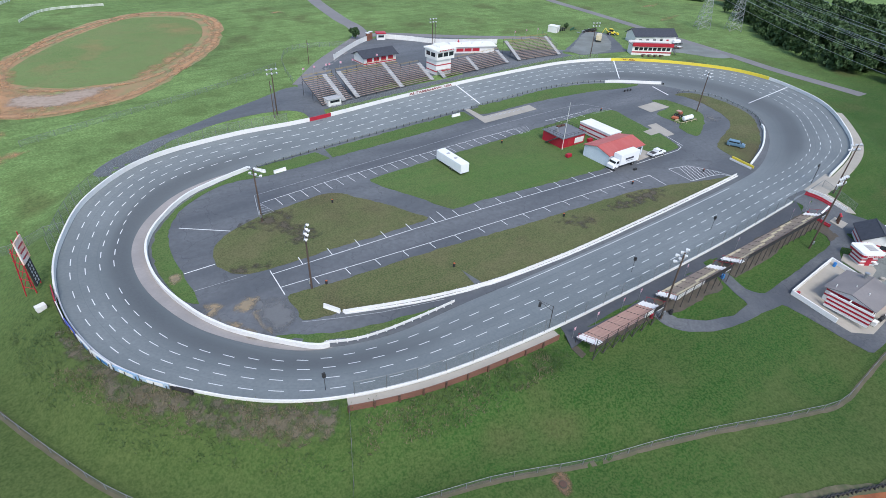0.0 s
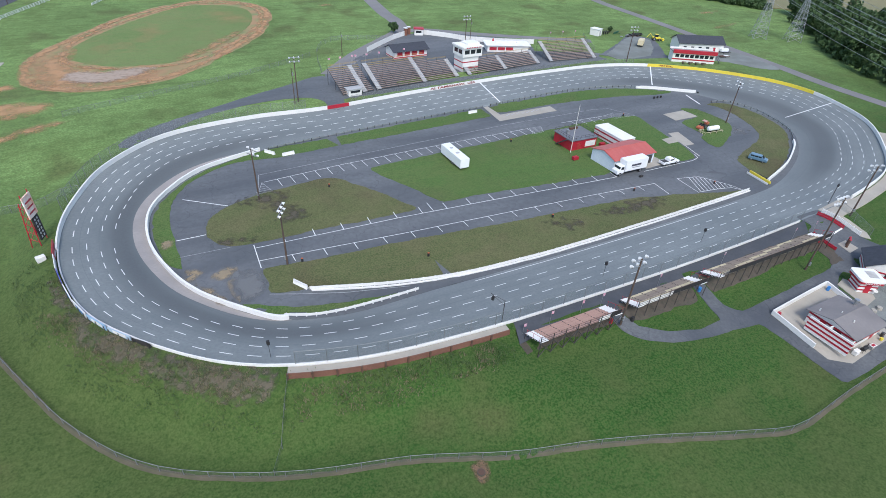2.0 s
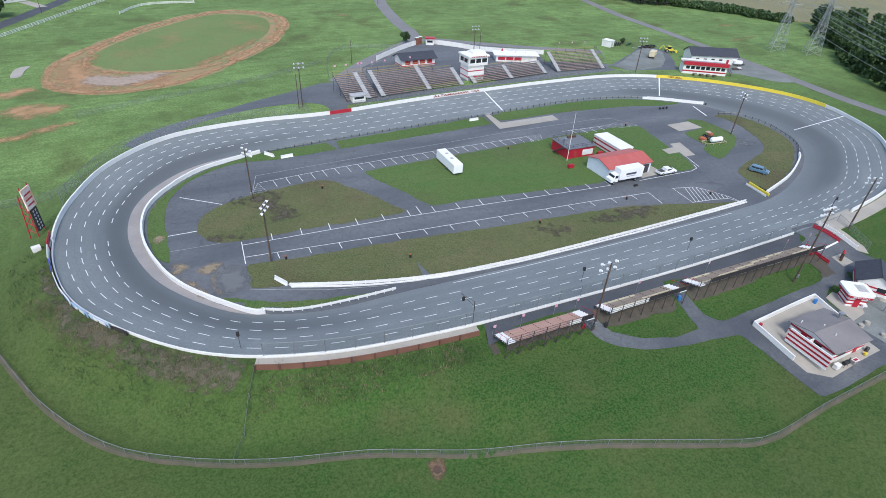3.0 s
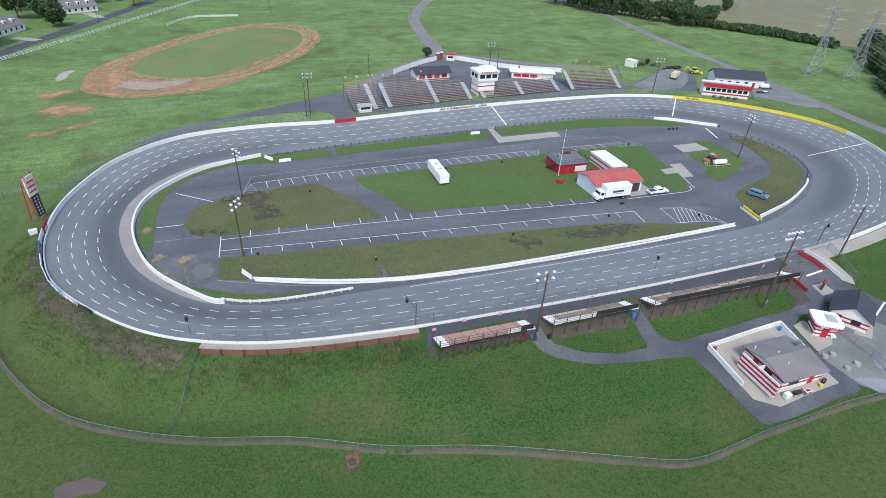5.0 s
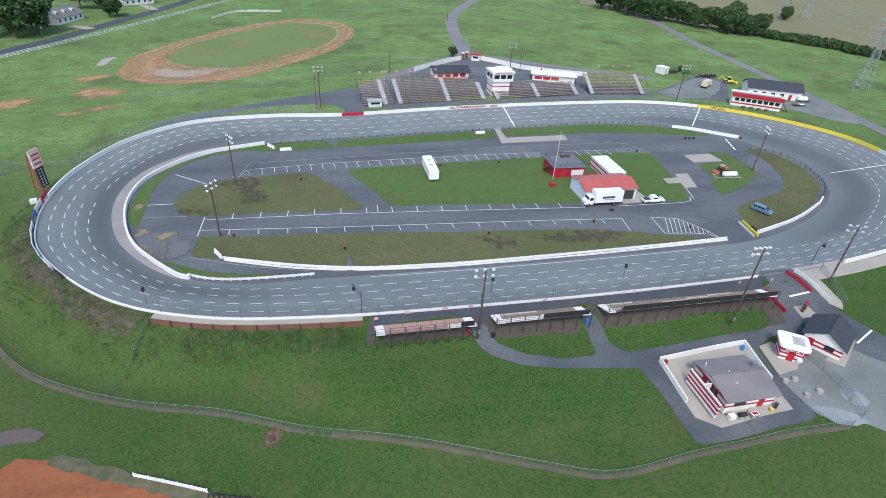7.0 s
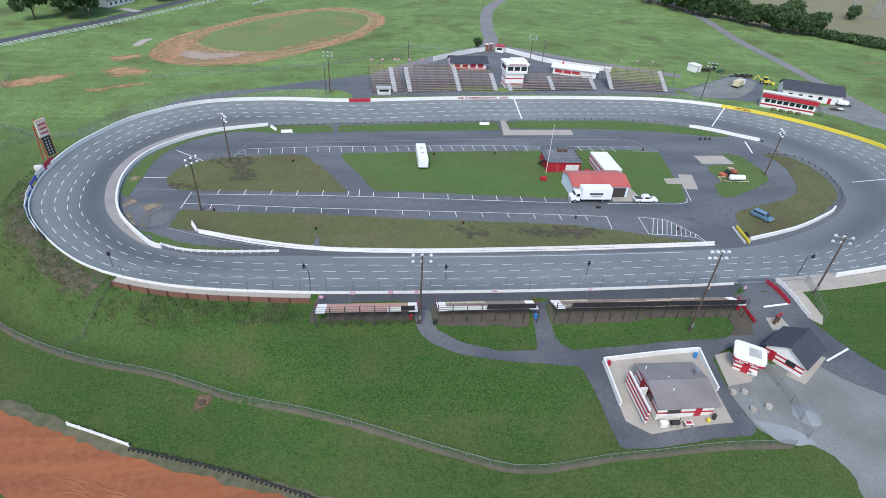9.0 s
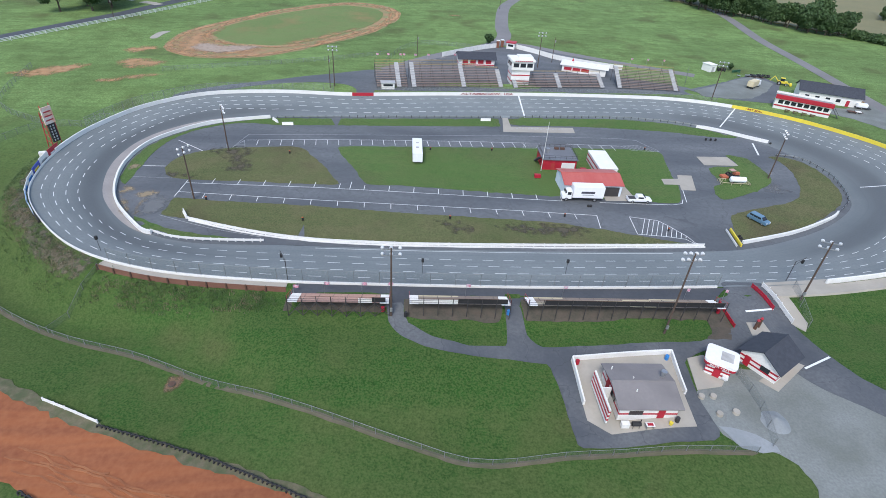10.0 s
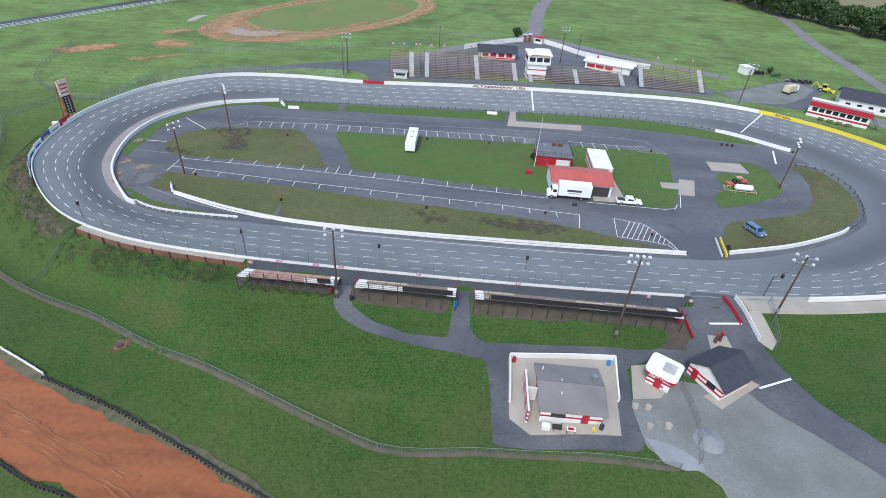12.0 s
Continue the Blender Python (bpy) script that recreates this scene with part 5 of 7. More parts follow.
# snack house on its patio
gz = height(105.2, 14.6)
snack = gable_house("snack_house", pose(101.3, 10.8, gz), 8.4, 7.6, 2.5, 3.4, WHITE, ROOFGREY, "white snack house with red stripes and grey felt roof", "snack bar", 0.5)
panel(snack, "red_band", -0.03, -0.03, 1.9, 8.43, 7.63, 2.25, RED)
panel(snack, "red_band", -0.03, -0.03, 0.9, 8.43, 7.63, 1.2, RED)
panel(snack, "serving_hatch", 1.4, -0.06, 0.9, 3.4, -0.035, 1.7, DARKSTEEL)
panel(snack, "red_door", 5.6, -0.07, 0.1, 6.6, -0.04, 2.0, RED)
panel(snack, "door", -0.07, 4.6, 0.0, -0.04, 5.6, 2.05, RED)
panel(snack, "window", -0.07, 2.0, 1.0, -0.04, 3.6, 1.9, GLASS)
bm = bmesh.new()
bar(bm, (7.5, 4.8, 3.0), (7.5, 4.8, 4.2), 0.28, 12)
bar(bm, (7.5, 4.8, 4.2), (7.5, 4.8, 4.45), 0.42, 12)
part("roof_vent", bm, STEEL, snack, "galvanised round roof vent")
for x, y in ((2.8, 2.2), (3.0, 4.4), (0.6, 6.6)):
    bm = bmesh.new()
    bar(bm, (x, y, 2.6), (x, y, 3.7 - abs(y - 4) * 0.1), 0.09, 8)
    part("vent_pipe", bm, WHITE, snack)
screen = thing("screen_wall", pose(99.5, 10.1, gz + 0.1), "white screen wall with red stripes before the snack house", "screen wall")
part("panel", boxed(-0.12, 0, -0.2, 0.12, 7.2, 2.6), WHITE, screen)
for k in range(3):
    part("red_stripe", boxed(-0.15, -0.02, 0.35 + k * 0.8, 0.15, 7.22, 0.7 + k * 0.8), RED, screen)
part("return_wall", boxed(0.12, 4.0, -0.2, 1.5, 4.2, 2.4), WHITE, screen)
for (xa, ya), (xb, yb) in (((97.5, 13.9), (97.7, 22.1)), ((97.7, 22.1), (113.6, 22.6)), ((113.6, 22.6), (112.8, 14.9))):
    sweep("patio_wall", [lerp((xa, ya), (xb, yb), k / 6) for k in range(7)], -0.15, 0.15, height, -0.2, 1.0, WHITE, label="white painted low wall round the patio", category="wall", kind="structure")
# loose kitchen things on the patio
frz = thing("chest_freezer", pose(102.2, 9.9, height(102.2, 9.9) + 0.13), "white chest freezer on the patio of the snack house", "freezer")
part("body", boxed(-0.55, -0.35, 0.04, 0.55, 0.35, 0.8, 0.04), WHITE, frz)
part("lid", boxed(-0.57, -0.37, 0.81, 0.57, 0.37, 0.9, 0.03), WHITEROOF, frz)
smk = thing("barrel_smoker", pose(103.6, 9.6, height(103.6, 9.6) + 0.13), "black barrel smoker on thin legs", "grill")
bm = bmesh.new()
bar(bm, (-0.6, 0, 0.8), (0.6, 0, 0.8), 0.34, 14)
part("drum", bm, BLACK, smk)
for sx in (-0.45, 0.45):
    for sy in (-0.25, 0.25):
        bm = bmesh.new()
        bar(bm, (sx, sy, 0), (sx, sy * 0.7, 0.6), 0.03)
        part("leg", bm, DARKSTEEL, smk)
bm = bmesh.new()
bar(bm, (0.5, 0, 1.05), (0.5, 0, 1.7), 0.06, 8)
part("chimney", bm, BLACK, smk)
tro = thing("menu_table", pose(105.4, 9.3, height(105.4, 9.3) + 0.13), "small white folding table with a red menu board", "table")
part("tabletop", boxed(-0.6, -0.35, 0.7, 0.6, 0.35, 0.75), WHITE, tro)
part("menu_board", boxed(-0.4, -0.2, 0.76, 0.4, 0.2, 0.8), RED, tro)
for sx in (-0.5, 0.5):
    part("leg", boxed(sx - 0.03, -0.3, 0, sx + 0.03, 0.3, 0.7), STEEL, tro)
mop = thing("mop_bucket", pose(108.5, 9.6, height(108.5, 9.6) + 0.13), "yellow mop bucket on the patio", "bucket")
bm = bmesh.new()
bar(bm, (0, 0, 0.08), (0, 0, 0.55), 0.22, 12, 0.28)
part("bucket", bm, YELLOW, mop)
bm = bmesh.new()
bar(bm, (0.1, 0, 0.3), (0.3, 0.2, 1.4), 0.02, 6)
part("mop_handle", bm, WOOD, mop)
for sx, sy in ((-0.12, -0.12), (0.12, -0.12), (0.12, 0.12), (-0.12, 0.12)):
    part("castor", boxed(sx - 0.03, sy - 0.03, 0, sx + 0.03, sy + 0.03, 0.08), BLACK, mop)


def waste_barrel(x, y, mt, lab):
    b = thing("waste_barrel", pose(x, y, height(x, y) + 0.08), lab, "barrel")
    bm = bmesh.new()
    bar(bm, (0, 0, 0), (0, 0, 0.88), 0.29, 14)
    part("drum", bm, mt, b)
    bm = bmesh.new()
    for z in (0.3, 0.6):
        bar(bm, (0, 0, z - 0.02), (0, 0, z + 0.02), 0.31, 14)
    part("rib", bm, mt, b)


BLUE = surface("blue plastic", (0.03, 0.2, 0.5), (0.04, 0.17, 0.42), 1.0, 6.0, rough=0.5)
waste_barrel(109.6, 10.1, DARKSTEEL, "dark waste barrel beside the snack house")
waste_barrel(88.6, 31, BLUE, "blue plastic waste barrel beside the path")
waste_barrel(98.3, 21.3, RED, "red and blue waste barrel in the patio corner")
waste_barrel(112.5, 21.5, BLUE, "blue waste barrel with red bands in the patio")
waste_barrel(67.5, 31.1, RED, "red waste barrel behind the bleacher")
waste_barrel(71.3, 30, BLACK, "black waste barrel beside the path")
waste_barrel(125.8, 32, RED, "red waste barrel behind the long bleacher")

# round-cornered kiosk
kz = height(119.8, 19.3)
kiosk = thing("kiosk", pose(119.7, 19.4, kz, 0, 0, -33), "small white kiosk with red stripes and rounded flat roof", "kiosk")
part("shell", boxed(-1.7, -1.5, -0.2, 1.7, 1.5, 2.3, 0.1), WHITE, kiosk)
for k in range(2):
    part("red_stripe", boxed(-1.73, -1.53, 0.5 + k * 0.75, 1.73, 1.53, 0.8 + k * 0.75), RED, kiosk)
part("door", boxed(-0.5, -1.57, 0.0, 0.5, -1.54, 2.0), RED, kiosk)


def rounded(w, d, r, n=6):
    pts = []
    for cx, cy, a0 in ((w - r, d - r, 0), (-w + r, d - r, 90), (-w + r, -d + r, 180), (w - r, -d + r, 270)):
        pts += [(cx + r * math.cos(radians(a0 + 90 * k / n)), cy + r * math.sin(radians(a0 + 90 * k / n))) for k in range(n + 1)]
    return pts


part("fascia", prism(rounded(2.3, 2.1, 0.7), 2.3, 2.75), RED, kiosk)
roof = part("roof", prism(rounded(2.33, 2.13, 0.72), 2.75, 3.15), WHITEROOF, kiosk)
part("roof_well", prism([(-0.2, -0.9), (1.6, -0.9), (1.6, 1.2), (-0.2, 1.2)], 3.15, 3.17), surface("dirty roof membrane", (0.5, 0.49, 0.46), (0.2, 0.19, 0.18), 0.6, 2.0), roof)
part("counter", boxed(0.9, -2.1, 0.7, 1.7, -1.5, 1.0), WHITE, kiosk)
cu = bpy.data.curves.new("sign", "FONT")
cu.body, cu.size, cu.extrude, cu.align_x, cu.align_y = "BEER HUT", 0.42, 0.01, "CENTER", "CENTER"
tmp = new("sign", cu)
me = bpy.data.meshes.new_from_object(tmp.evaluated_get(bpy.context.evaluated_depsgraph_get()))
bpy.data.objects.remove(tmp)
me.materials.clear()
me.materials.append(WHITE)
sign = new("lettering", me)
sign.parent = kiosk
sign.matrix_basis = pose(0, -2.125, 2.52, 90, 0, 0) @ Matrix.Diagonal((1.5, 1, 1, 1))

# ticket office
office = gable_house("ticket_office", pose(127.6, 16.8, height(127, 18.8), 0, 0, 33), 6.6, 5.9, 2.5, 4.3, WHITE, SHINGLE, "white ticket office with red stripes and dark shingle roof", "office", 0.5, "x", True)
panel(office, "door", -0.06, 4.2, 0, -0.04, 5.1, 2.0, RED)
panel(office, "window", -0.06, 1.2, 1.0, -0.04, 2.6, 1.9, GLASS)
for x, y, s in ((115.1, 14.4, 0.5), (116.9, 14.4, 0.5), (116.4, 11.3, 0.5), (119, 11.6, 0.55)):
    b = thing("stool_stone", pose(x, y, height(x, y)), "round pale concrete table stump on gravel", "stump", "stumps on the gravel")
    bm = bmesh.new()
    bar(bm, (0, 0, -0.1), (0, 0, 0.5), s, 14, s * 0.9)
    part("block", bm, CONCRETE, b)


def heap(name, x, y, r, h, material, label, category, seed=1):
    """A rounded heap with an uneven outline."""
    bm = bmesh.new()
    n, m = 36, 10
    top = bm.verts.new((0, 0, h))
    rows = []
    for j in range(1, m + 1):
        row = []
        for i in range(n):
            a = 2 * math.pi * i / n
            rr = r * j / m * (1 + 0.18 * noise.noise((math.cos(a) * 1.5, math.sin(a) * 1.5, seed)))
            f = j / m
            row.append(bm.verts.new((rr * math.cos(a), rr * math.sin(a), h * (1 - f) ** 1.2 + 0.12 * h * noise.noise((rr * math.cos(a), rr * math.sin(a), seed)) * (1 - f) - 0.1 * f)))
        rows.append(row)
    for i in range(n):
        bm.faces.new((top, rows[0][i], rows[0][(i + 1) % n]))
        for j in range(m - 1):
            bm.faces.new((rows[j][i], rows[j + 1][i], rows[j + 1][(i + 1) % n], rows[j][(i + 1) % n]))
    ob = part(name, bm, material, None, label, category=category, smooth=True)
    ob.location = (x, y, height(x, y))
    return ob


heap("heap", 124.1, 10.2, 2.5, 0.9, surface("pale crushed stone", (0.24, 0.26, 0.265), (0.18, 0.195, 0.2), 0.4, 5.0, bump=0.5), "heap of pale crushed stone on the gravel lot", "gravel heap")

# gate pieces
for (xa, ya), (xb, yb), h, mt, nm, lab in (((135.2, 38.5), (136.5, 33), 0.95, RED, "barrier", "red painted steel gate barrier"), ((137.3, 38.7), (138.7, 30.3), 1.1, WHITE, "barrier", "white steel gate fence with mesh"), ((126.8, 34), (127.5, 29), 0.8, RED, "barrier", "red steel rail beside the path")):
    ob = thing(nm, Matrix.Identity(4), lab, "barrier")
    line = [lerp((xa, ya), (xb, yb), k / 5) for k in range(6)]
    for lo, hi in ((0.15, 0.4), (0.6, 0.85)):
        sweep("rail", line, -0.06, 0.06, height, lo * h, hi * h + 0.1, mt, ob)
    for x, y in line:
        bm = bmesh.new()
        bar(bm, (x, y, height(x, y) - 0.2), (x, y, height(x, y) + h + 0.1), 0.07)
        part("post", bm, mt, ob)
drape("concrete_pad", [(129.9, 27.2), (133.7, 27.6), (133.5, 30.4), (130.3, 30.2)], CONCRETE, 0.12, 3.0, label="small pale concrete pad under the posts", category="concrete", kind="structure")
tot = thing("totem_post", pose(131.1, 28.8, height(131.1, 28.8) + 0.12), "brown carved timber posts with red tops by the gate", "post")
for x, y in ((0, 0), (0.9, 0.5)):
    bm = bmesh.new()
    bar(bm, (x, y, -0.2), (x, y, 1.9), 0.28, 10, 0.22)
    part("post", bm, RUST, tot)
    bm = bmesh.new()
    bar(bm, (x, y, 1.9), (x, y, 2.2), 0.3, 10, 0.1)
    part("cap", bm, RED, tot)

# pit buildings
oz = infield_z(110)
pit_office = thing("pit_office", pose(106.4, 90.3, oz), "red pit office with flat grey railed roof deck", "office")
part("shell", boxed(0, 0, -0.1, 9.0, 7.6, 2.9), RED, pit_office)
part("white_panel", boxed(5.0, -0.05, 0.6, 8.6, -0.005, 2.2), WHITE, pit_office)
part("roof", boxed(-0.3, -0.3, 2.9, 9.3, 7.9, 3.15, 0.04), surface("grey roof deck", (0.16, 0.17, 0.19), (0.12, 0.125, 0.14), 0.3, 2.0), pit_office)
for (xa, ya), (xb, yb) in (((0, 0), (9, 0)), ((9, 0), (9, 7.6)), ((0, 0), (0, 7.6)), ((0, 7.6), (9, 7.6))):
    bm = bmesh.new()
    for h in (3.6, 4.1):
        bar(bm, (xa, ya, h), (xb, yb, h), 0.035)
    for k in range(7):
        x, y = lerp((xa, ya), (xb, yb), k / 6)
        bar(bm, (x, y, 3.1), (x, y, 4.15), 0.035)
    part("railing", bm, DARKSTEEL, pit_office)
part("roof_unit", boxed(1.5, 4.0, 3.15, 2.3, 4.8, 4.3, 0.05), STEEL, pit_office)
for k in range(2):
    part("bench", boxed(4.2 + k * 1.6, 6.2, 3.2, 5.4 + k * 1.6, 6.9, 3.75, 0.03), RUST, pit_office)
bm = bmesh.new()
for k in range(9):
    box(bm, -1.2, 1.0 + k * 0.5, 3.0 - k * 0.34, -0.3, 1.5 + k * 0.5, 3.06 - k * 0.34)
part("stair", bm, DARKSTEEL, pit_office)
part("door", boxed(2.2, -0.05, 0, 3.3, -0.01, 2.1), surface("darker red door", (0.36, 0.03, 0.03), (0.3, 0.03, 0.03), 1.0, 4.0), pit_office)
flag_pole = thing("flagpole", pose(106, 89.6, oz), "tall thin white flagpole beside the pit office", "flagpole")
bm = bmesh.new()
bar(bm, (0, 0, -0.2), (0, 0, 13.5), 0.09, 8, 0.04)
part("pole", bm, WHITE, flag_pole)
shed = gable_house("tech_shed", pose(108.8, 75.9, oz, 0, 0, 1), 14.2, 8.4, 3.2, 4.3, surface("pale blue-white siding", (0.6, 0.66, 0.72), (0.52, 0.58, 0.64), 0.4, 4.0), REDROOF, "white inspection shed with faded red metal roof", "shed", 0.35)
# dark sheet on the closed wall paints the shade inside the open bay
panel(shed, "bay_shade_panel", 9.0, -0.05, 0.05, 13.6, -0.02, 2.7, DARKSTEEL, "dark panel painted as the shaded inside of the open bay")
tr2 = thing("store_trailer", pose(120, 85.2, oz, 0, 0, 0), "white box trailer building with red stripes", "trailer")
part("body", boxed(0, 0, 0.3, 4.7, 11.4, 3.2, 0.08), WHITE, tr2)
part("roof", boxed(-0.1, -0.1, 3.2, 4.8, 11.5, 3.35, 0.03), WHITEROOF, tr2)
for k in range(2):
    part("red_stripe", boxed(-0.04, 0.1, 0.9 + k * 1.3, -0.01, 11.3, 1.3 + k * 1.3), RED, tr2)
part("skirt", boxed(0.2, 0.2, -0.1, 4.5, 11.2, 0.3), DARKSTEEL, tr2)
for x, y, lab in ((104.2, 85.4, "red tool cabinet beside the shed"), (117.3, 89.7, "small red cart on the grass")):
    b = thing("tool_cabinet", pose(x, y, infield_z(x) + 0.09), lab, "cabinet")
    part("body", boxed(-0.8, -0.5, 0.12, 0.8, 0.5, 0.95, 0.04), RED, b)
    part("base", boxed(-0.7, -0.4, 0, 0.7, 0.4, 0.12), BLACK, b)

# control tower and buildings behind the far grandstands
tz = height(110.7, 155)
tower = thing("control_tower", pose(106.9, 153.5, tz, 0, 0, 4), "white control tower with windows all round and railed roof", "tower")
part("lower_shell", boxed(0, 0, -0.3, 7.0, 6.0, 4.6), WHITE, tower)
part("upper_shell", boxed(-0.4, -0.6, 4.6, 8.0, 6.6, 7.2), WHITE, tower)
part("roof", boxed(-0.8, -1.1, 7.2, 8.4, 7.0, 7.7, 0.08), WHITEROOF, tower)
part("roof_parapet", boxed(2.6, 1.4, 7.7, 8.0, 6.0, 8.2), WHITEROOF, tower)
for k in range(3):
    part("window", boxed(0.2 + k * 2.6, -0.65, 5.5, 2.3 + k * 2.6, -0.61, 6.7), GLASS, tower)
for k in range(2):
    part("window", boxed(-0.45, 0.4 + k * 2.9, 5.5, -0.41, 2.7 + k * 2.9, 6.7), GLASS, tower)
    part("red_trim", boxed(-0.04, -0.04, 1.0 + k * 1.8, 7.04, 6.04, 1.3 + k * 1.8), RED, tower)
for k in range(9):
    part("sign_bar", boxed(0.6 + k * 0.75, -1.14, 7.3, 1.1 + k * 0.75, -1.11, 7.6), RED, tower)
tower.scale = (0.95, 0.95, 1.14)
snackn = gable_house("stand_snack_bar", pose(89.8, 175.2, height(96, 178), 0, 0, 4), 14.0, 7.0, 2.9, 4.4, WHITE, SHINGLE, "white snack bar with red hatches and dark hip roof", "snack bar", 0.8)
for k in range(4):
    panel(snackn, "red_hatch", 1.2 + k * 3.1, -0.05, 0.9, 3.4 + k * 3.1, -0.01, 2.3, RED)
panel(snackn, "red_band", -0.03, -0.03, 0.2, 14.03, 7.03, 0.6, RED)
conc = thing("long_snack_bar", pose(130.8, 175.5, height(137, 177), 0, 0, -20), "long white flat-roofed snack bar with red counters", "snack bar")
part("shell", boxed(0, 0, -0.3, 17.0, 6.5, 3.0), WHITE, conc)
part("roof", boxed(-0.9, -0.6, 3.0, 17.9, 7.2, 3.4, 0.05), WHITEROOF, conc)
conc.scale = (1, 1, 0.85)
for k in range(3):
    part("counter", boxed(0.8 + k * 3.4, -0.08, 0.9, 3.8 + k * 3.4, -0.02, 2.3), RED, conc)
for k in range(3):
    bm = bmesh.new()
    bar(bm, (4 + k * 4.4, 3.6, 3.4), (4 + k * 4.4, 3.6, 4.0), 0.3, 10, 0.2)
    part("roof_vent", bm, WHITE, conc)
bm = bmesh.new()
bar(bm, (3.4, 6.4, 3.4), (3.4, 6.4, 4.6), 0.5, 8, 0.1)
part("cupola", bm, RED, conc)
ent = thing("gate_house", pose(115.4, 208.8, height(115.8, 209.3), 0, 0, -20), "small white and red gate house at the entrance", "gate house")
part("shell", boxed(-1.8, -1.4, -0.2, 1.8, 1.4, 2.6), WHITE, ent)
part("roof", boxed(-2.2, -1.8, 2.6, 2.2, 1.8, 3.0, 0.05), RED, ent)
part("window", boxed(-1.2, -1.45, 1.1, 1.2, -1.41, 2.0), GLASS, ent)
for x, y in ((109.4, 209.2), (111.6, 210.8)):
    b = thing("brick_pillar", pose(x, y, height(x, y)), "red brown brick entrance pillar", "pillar")
    part("shaft", boxed(-0.6, -0.6, -0.2, 0.6, 0.6, 3.0), surface("brown brick", (0.2, 0.08, 0.05), (0.15, 0.06, 0.04), 1.0, 4.0), b)
    part("cap", boxed(-0.75, -0.75, 3.0, 0.75, 0.75, 3.2), WHITE, b)


def panel_fence(pts, h, material, label, step=2.4, rails=False, name="picket_fence"):
    """A fence of panels or rails between posts."""
    root = thing(name, Matrix.Identity(4), label, "fence")
    p = np.array(soft(pts, 6, False))
    d = np.concatenate([[0], np.cumsum(np.linalg.norm(np.diff(p, axis=0), axis=1))])
    n = max(1, int(d[-1] / step))
    q = [(float(np.interp(d[-1] * k / n, d, p[:, 0])), float(np.interp(d[-1] * k / n, d, p[:, 1]))) for k in range(n + 1)]
    me = None
    for x, y in q:
        if me is None:
            po = part("post", boxed(-0.09, -0.09, -0.3, 0.09, 0.09, h + 0.1), material, root)
            me = po.data
        else:
            po = new("post", me)
            po.parent = root
        po.location = (x, y, height(x, y))
    if rails:
        for f in (0.3, 0.62, 0.94):
            sweep("rail", q, -0.05, 0.05, height, h * f - 0.09, h * f + 0.09, material, root)
    else:
        sweep("panel", q, -0.04, 0.04, height, 0.1, h, material, root)
    return root


panel_fence([(83.6, 187.6), (100.2, 202.7), (109.3, 209.2)], 2.0, WHITE, "white panel fence beside the entrance road")
panel_fence([(117.3, 209), (125.9, 200.3), (132.1, 192.9), (144.5, 185.8), (157, 180.3)], 2.0, WHITE, "white panel fence behind the grandstands")
panel_fence([(-105, 158), (-71.2, 219.1), (-59, 243.2), (-44.8, 277.4), (-26.5, 324.6), (2.5, 394.8), (34, 470)], 1.5, WHITE, "long white three-rail meadow fence along the road", 4.5, True, "rail_fence")
panel_fence([(-11, 302.7), (0, 324.6), (24.4, 326.9)], 1.2, WHITE, "low white rail beside the clay oval", 4.5, True, "rail_fence")

# red suite building by the far turn
rz = height(207.2, 141.2)
suite = thing("suite_building", pose(199.0, 141.4, rz, 0, 0, -32), "long white and red viewing suite with a row of windows", "building")
part("shell", boxed(0, 0, -0.4, 19.5, 5.0, 3.8), WHITE, suite)
part("fascia", boxed(-0.3, -0.7, 3.5, 19.8, 0.1, 4.9, 0.05), RED, suite)
part("roof", boxed(-0.2, 0.1, 3.8, 19.7, 5.2, 4.1), surface("grey roof gravel", (0.3, 0.3, 0.29), (0.24, 0.24, 0.23), 0.4, 3.0), suite)
part("parapet", boxed(-0.2, 5.2, 3.6, 19.7, 5.5, 4.7), WHITE, suite)
for k in range(8):
    w = part("window", boxed(1.2 + k * 2.25, -0.06, 1.9, 2.9 + k * 2.25, -0.01, 3.1), GLASS, suite)
    part("frame", boxed(1.1 + k * 2.25, -0.03, 1.8, 3.0 + k * 2.25, -0.012, 1.9), WHITE, w)
part("red_band", boxed(-0.03, -0.05, 0.9, 19.53, -0.01, 1.4), RED, suite)
bm = bmesh.new()
for k in range(10):
    box(bm, 19.7 + k * 0.3, 1.0, 3.0 - k * 0.3, 20.0 + k * 0.3, 2.2, 3.06 - k * 0.3)
bar(bm, (19.7, 1.0, 4.0), (22.8, 1.0, 1.0), 0.04)
bar(bm, (19.7, 2.2, 4.0), (22.8, 2.2, 1.0), 0.04)
part("stair", bm, DARKSTEEL, suite)
suite.scale = (0.88, 1, 1.0)
for k in range(4):
    b = thing("picnic_table", Matrix.Translation(suite.location) @ Matrix.Rotation(radians(-32), 4, "Z") @ pose(4.5 + k * 2.6, -2.4, 0.05), "brown picnic table before the suite building", "table", "tables before the suite")
    part("tabletop", boxed(-0.8, -0.4, 0.7, 0.8, 0.4, 0.76), RUST, b)
    part("bench", boxed(-0.8, -0.9, 0.4, 0.8, -0.6, 0.45), RUST, b)
    part("bench", boxed(-0.8, 0.6, 0.4, 0.8, 0.9, 0.45), RUST, b)
    part("frame", boxed(-0.6, -0.85, -0.1, -0.5, 0.85, 0.7), RUST, b)
back = gable_house("back_building", pose(215, 152.5, height(222, 149), 0, 0, -25), 20.0, 9.0, 3.6, 5.8, WHITE, SHINGLE, "white building with a low dark shingle roof", "building", 0.6)
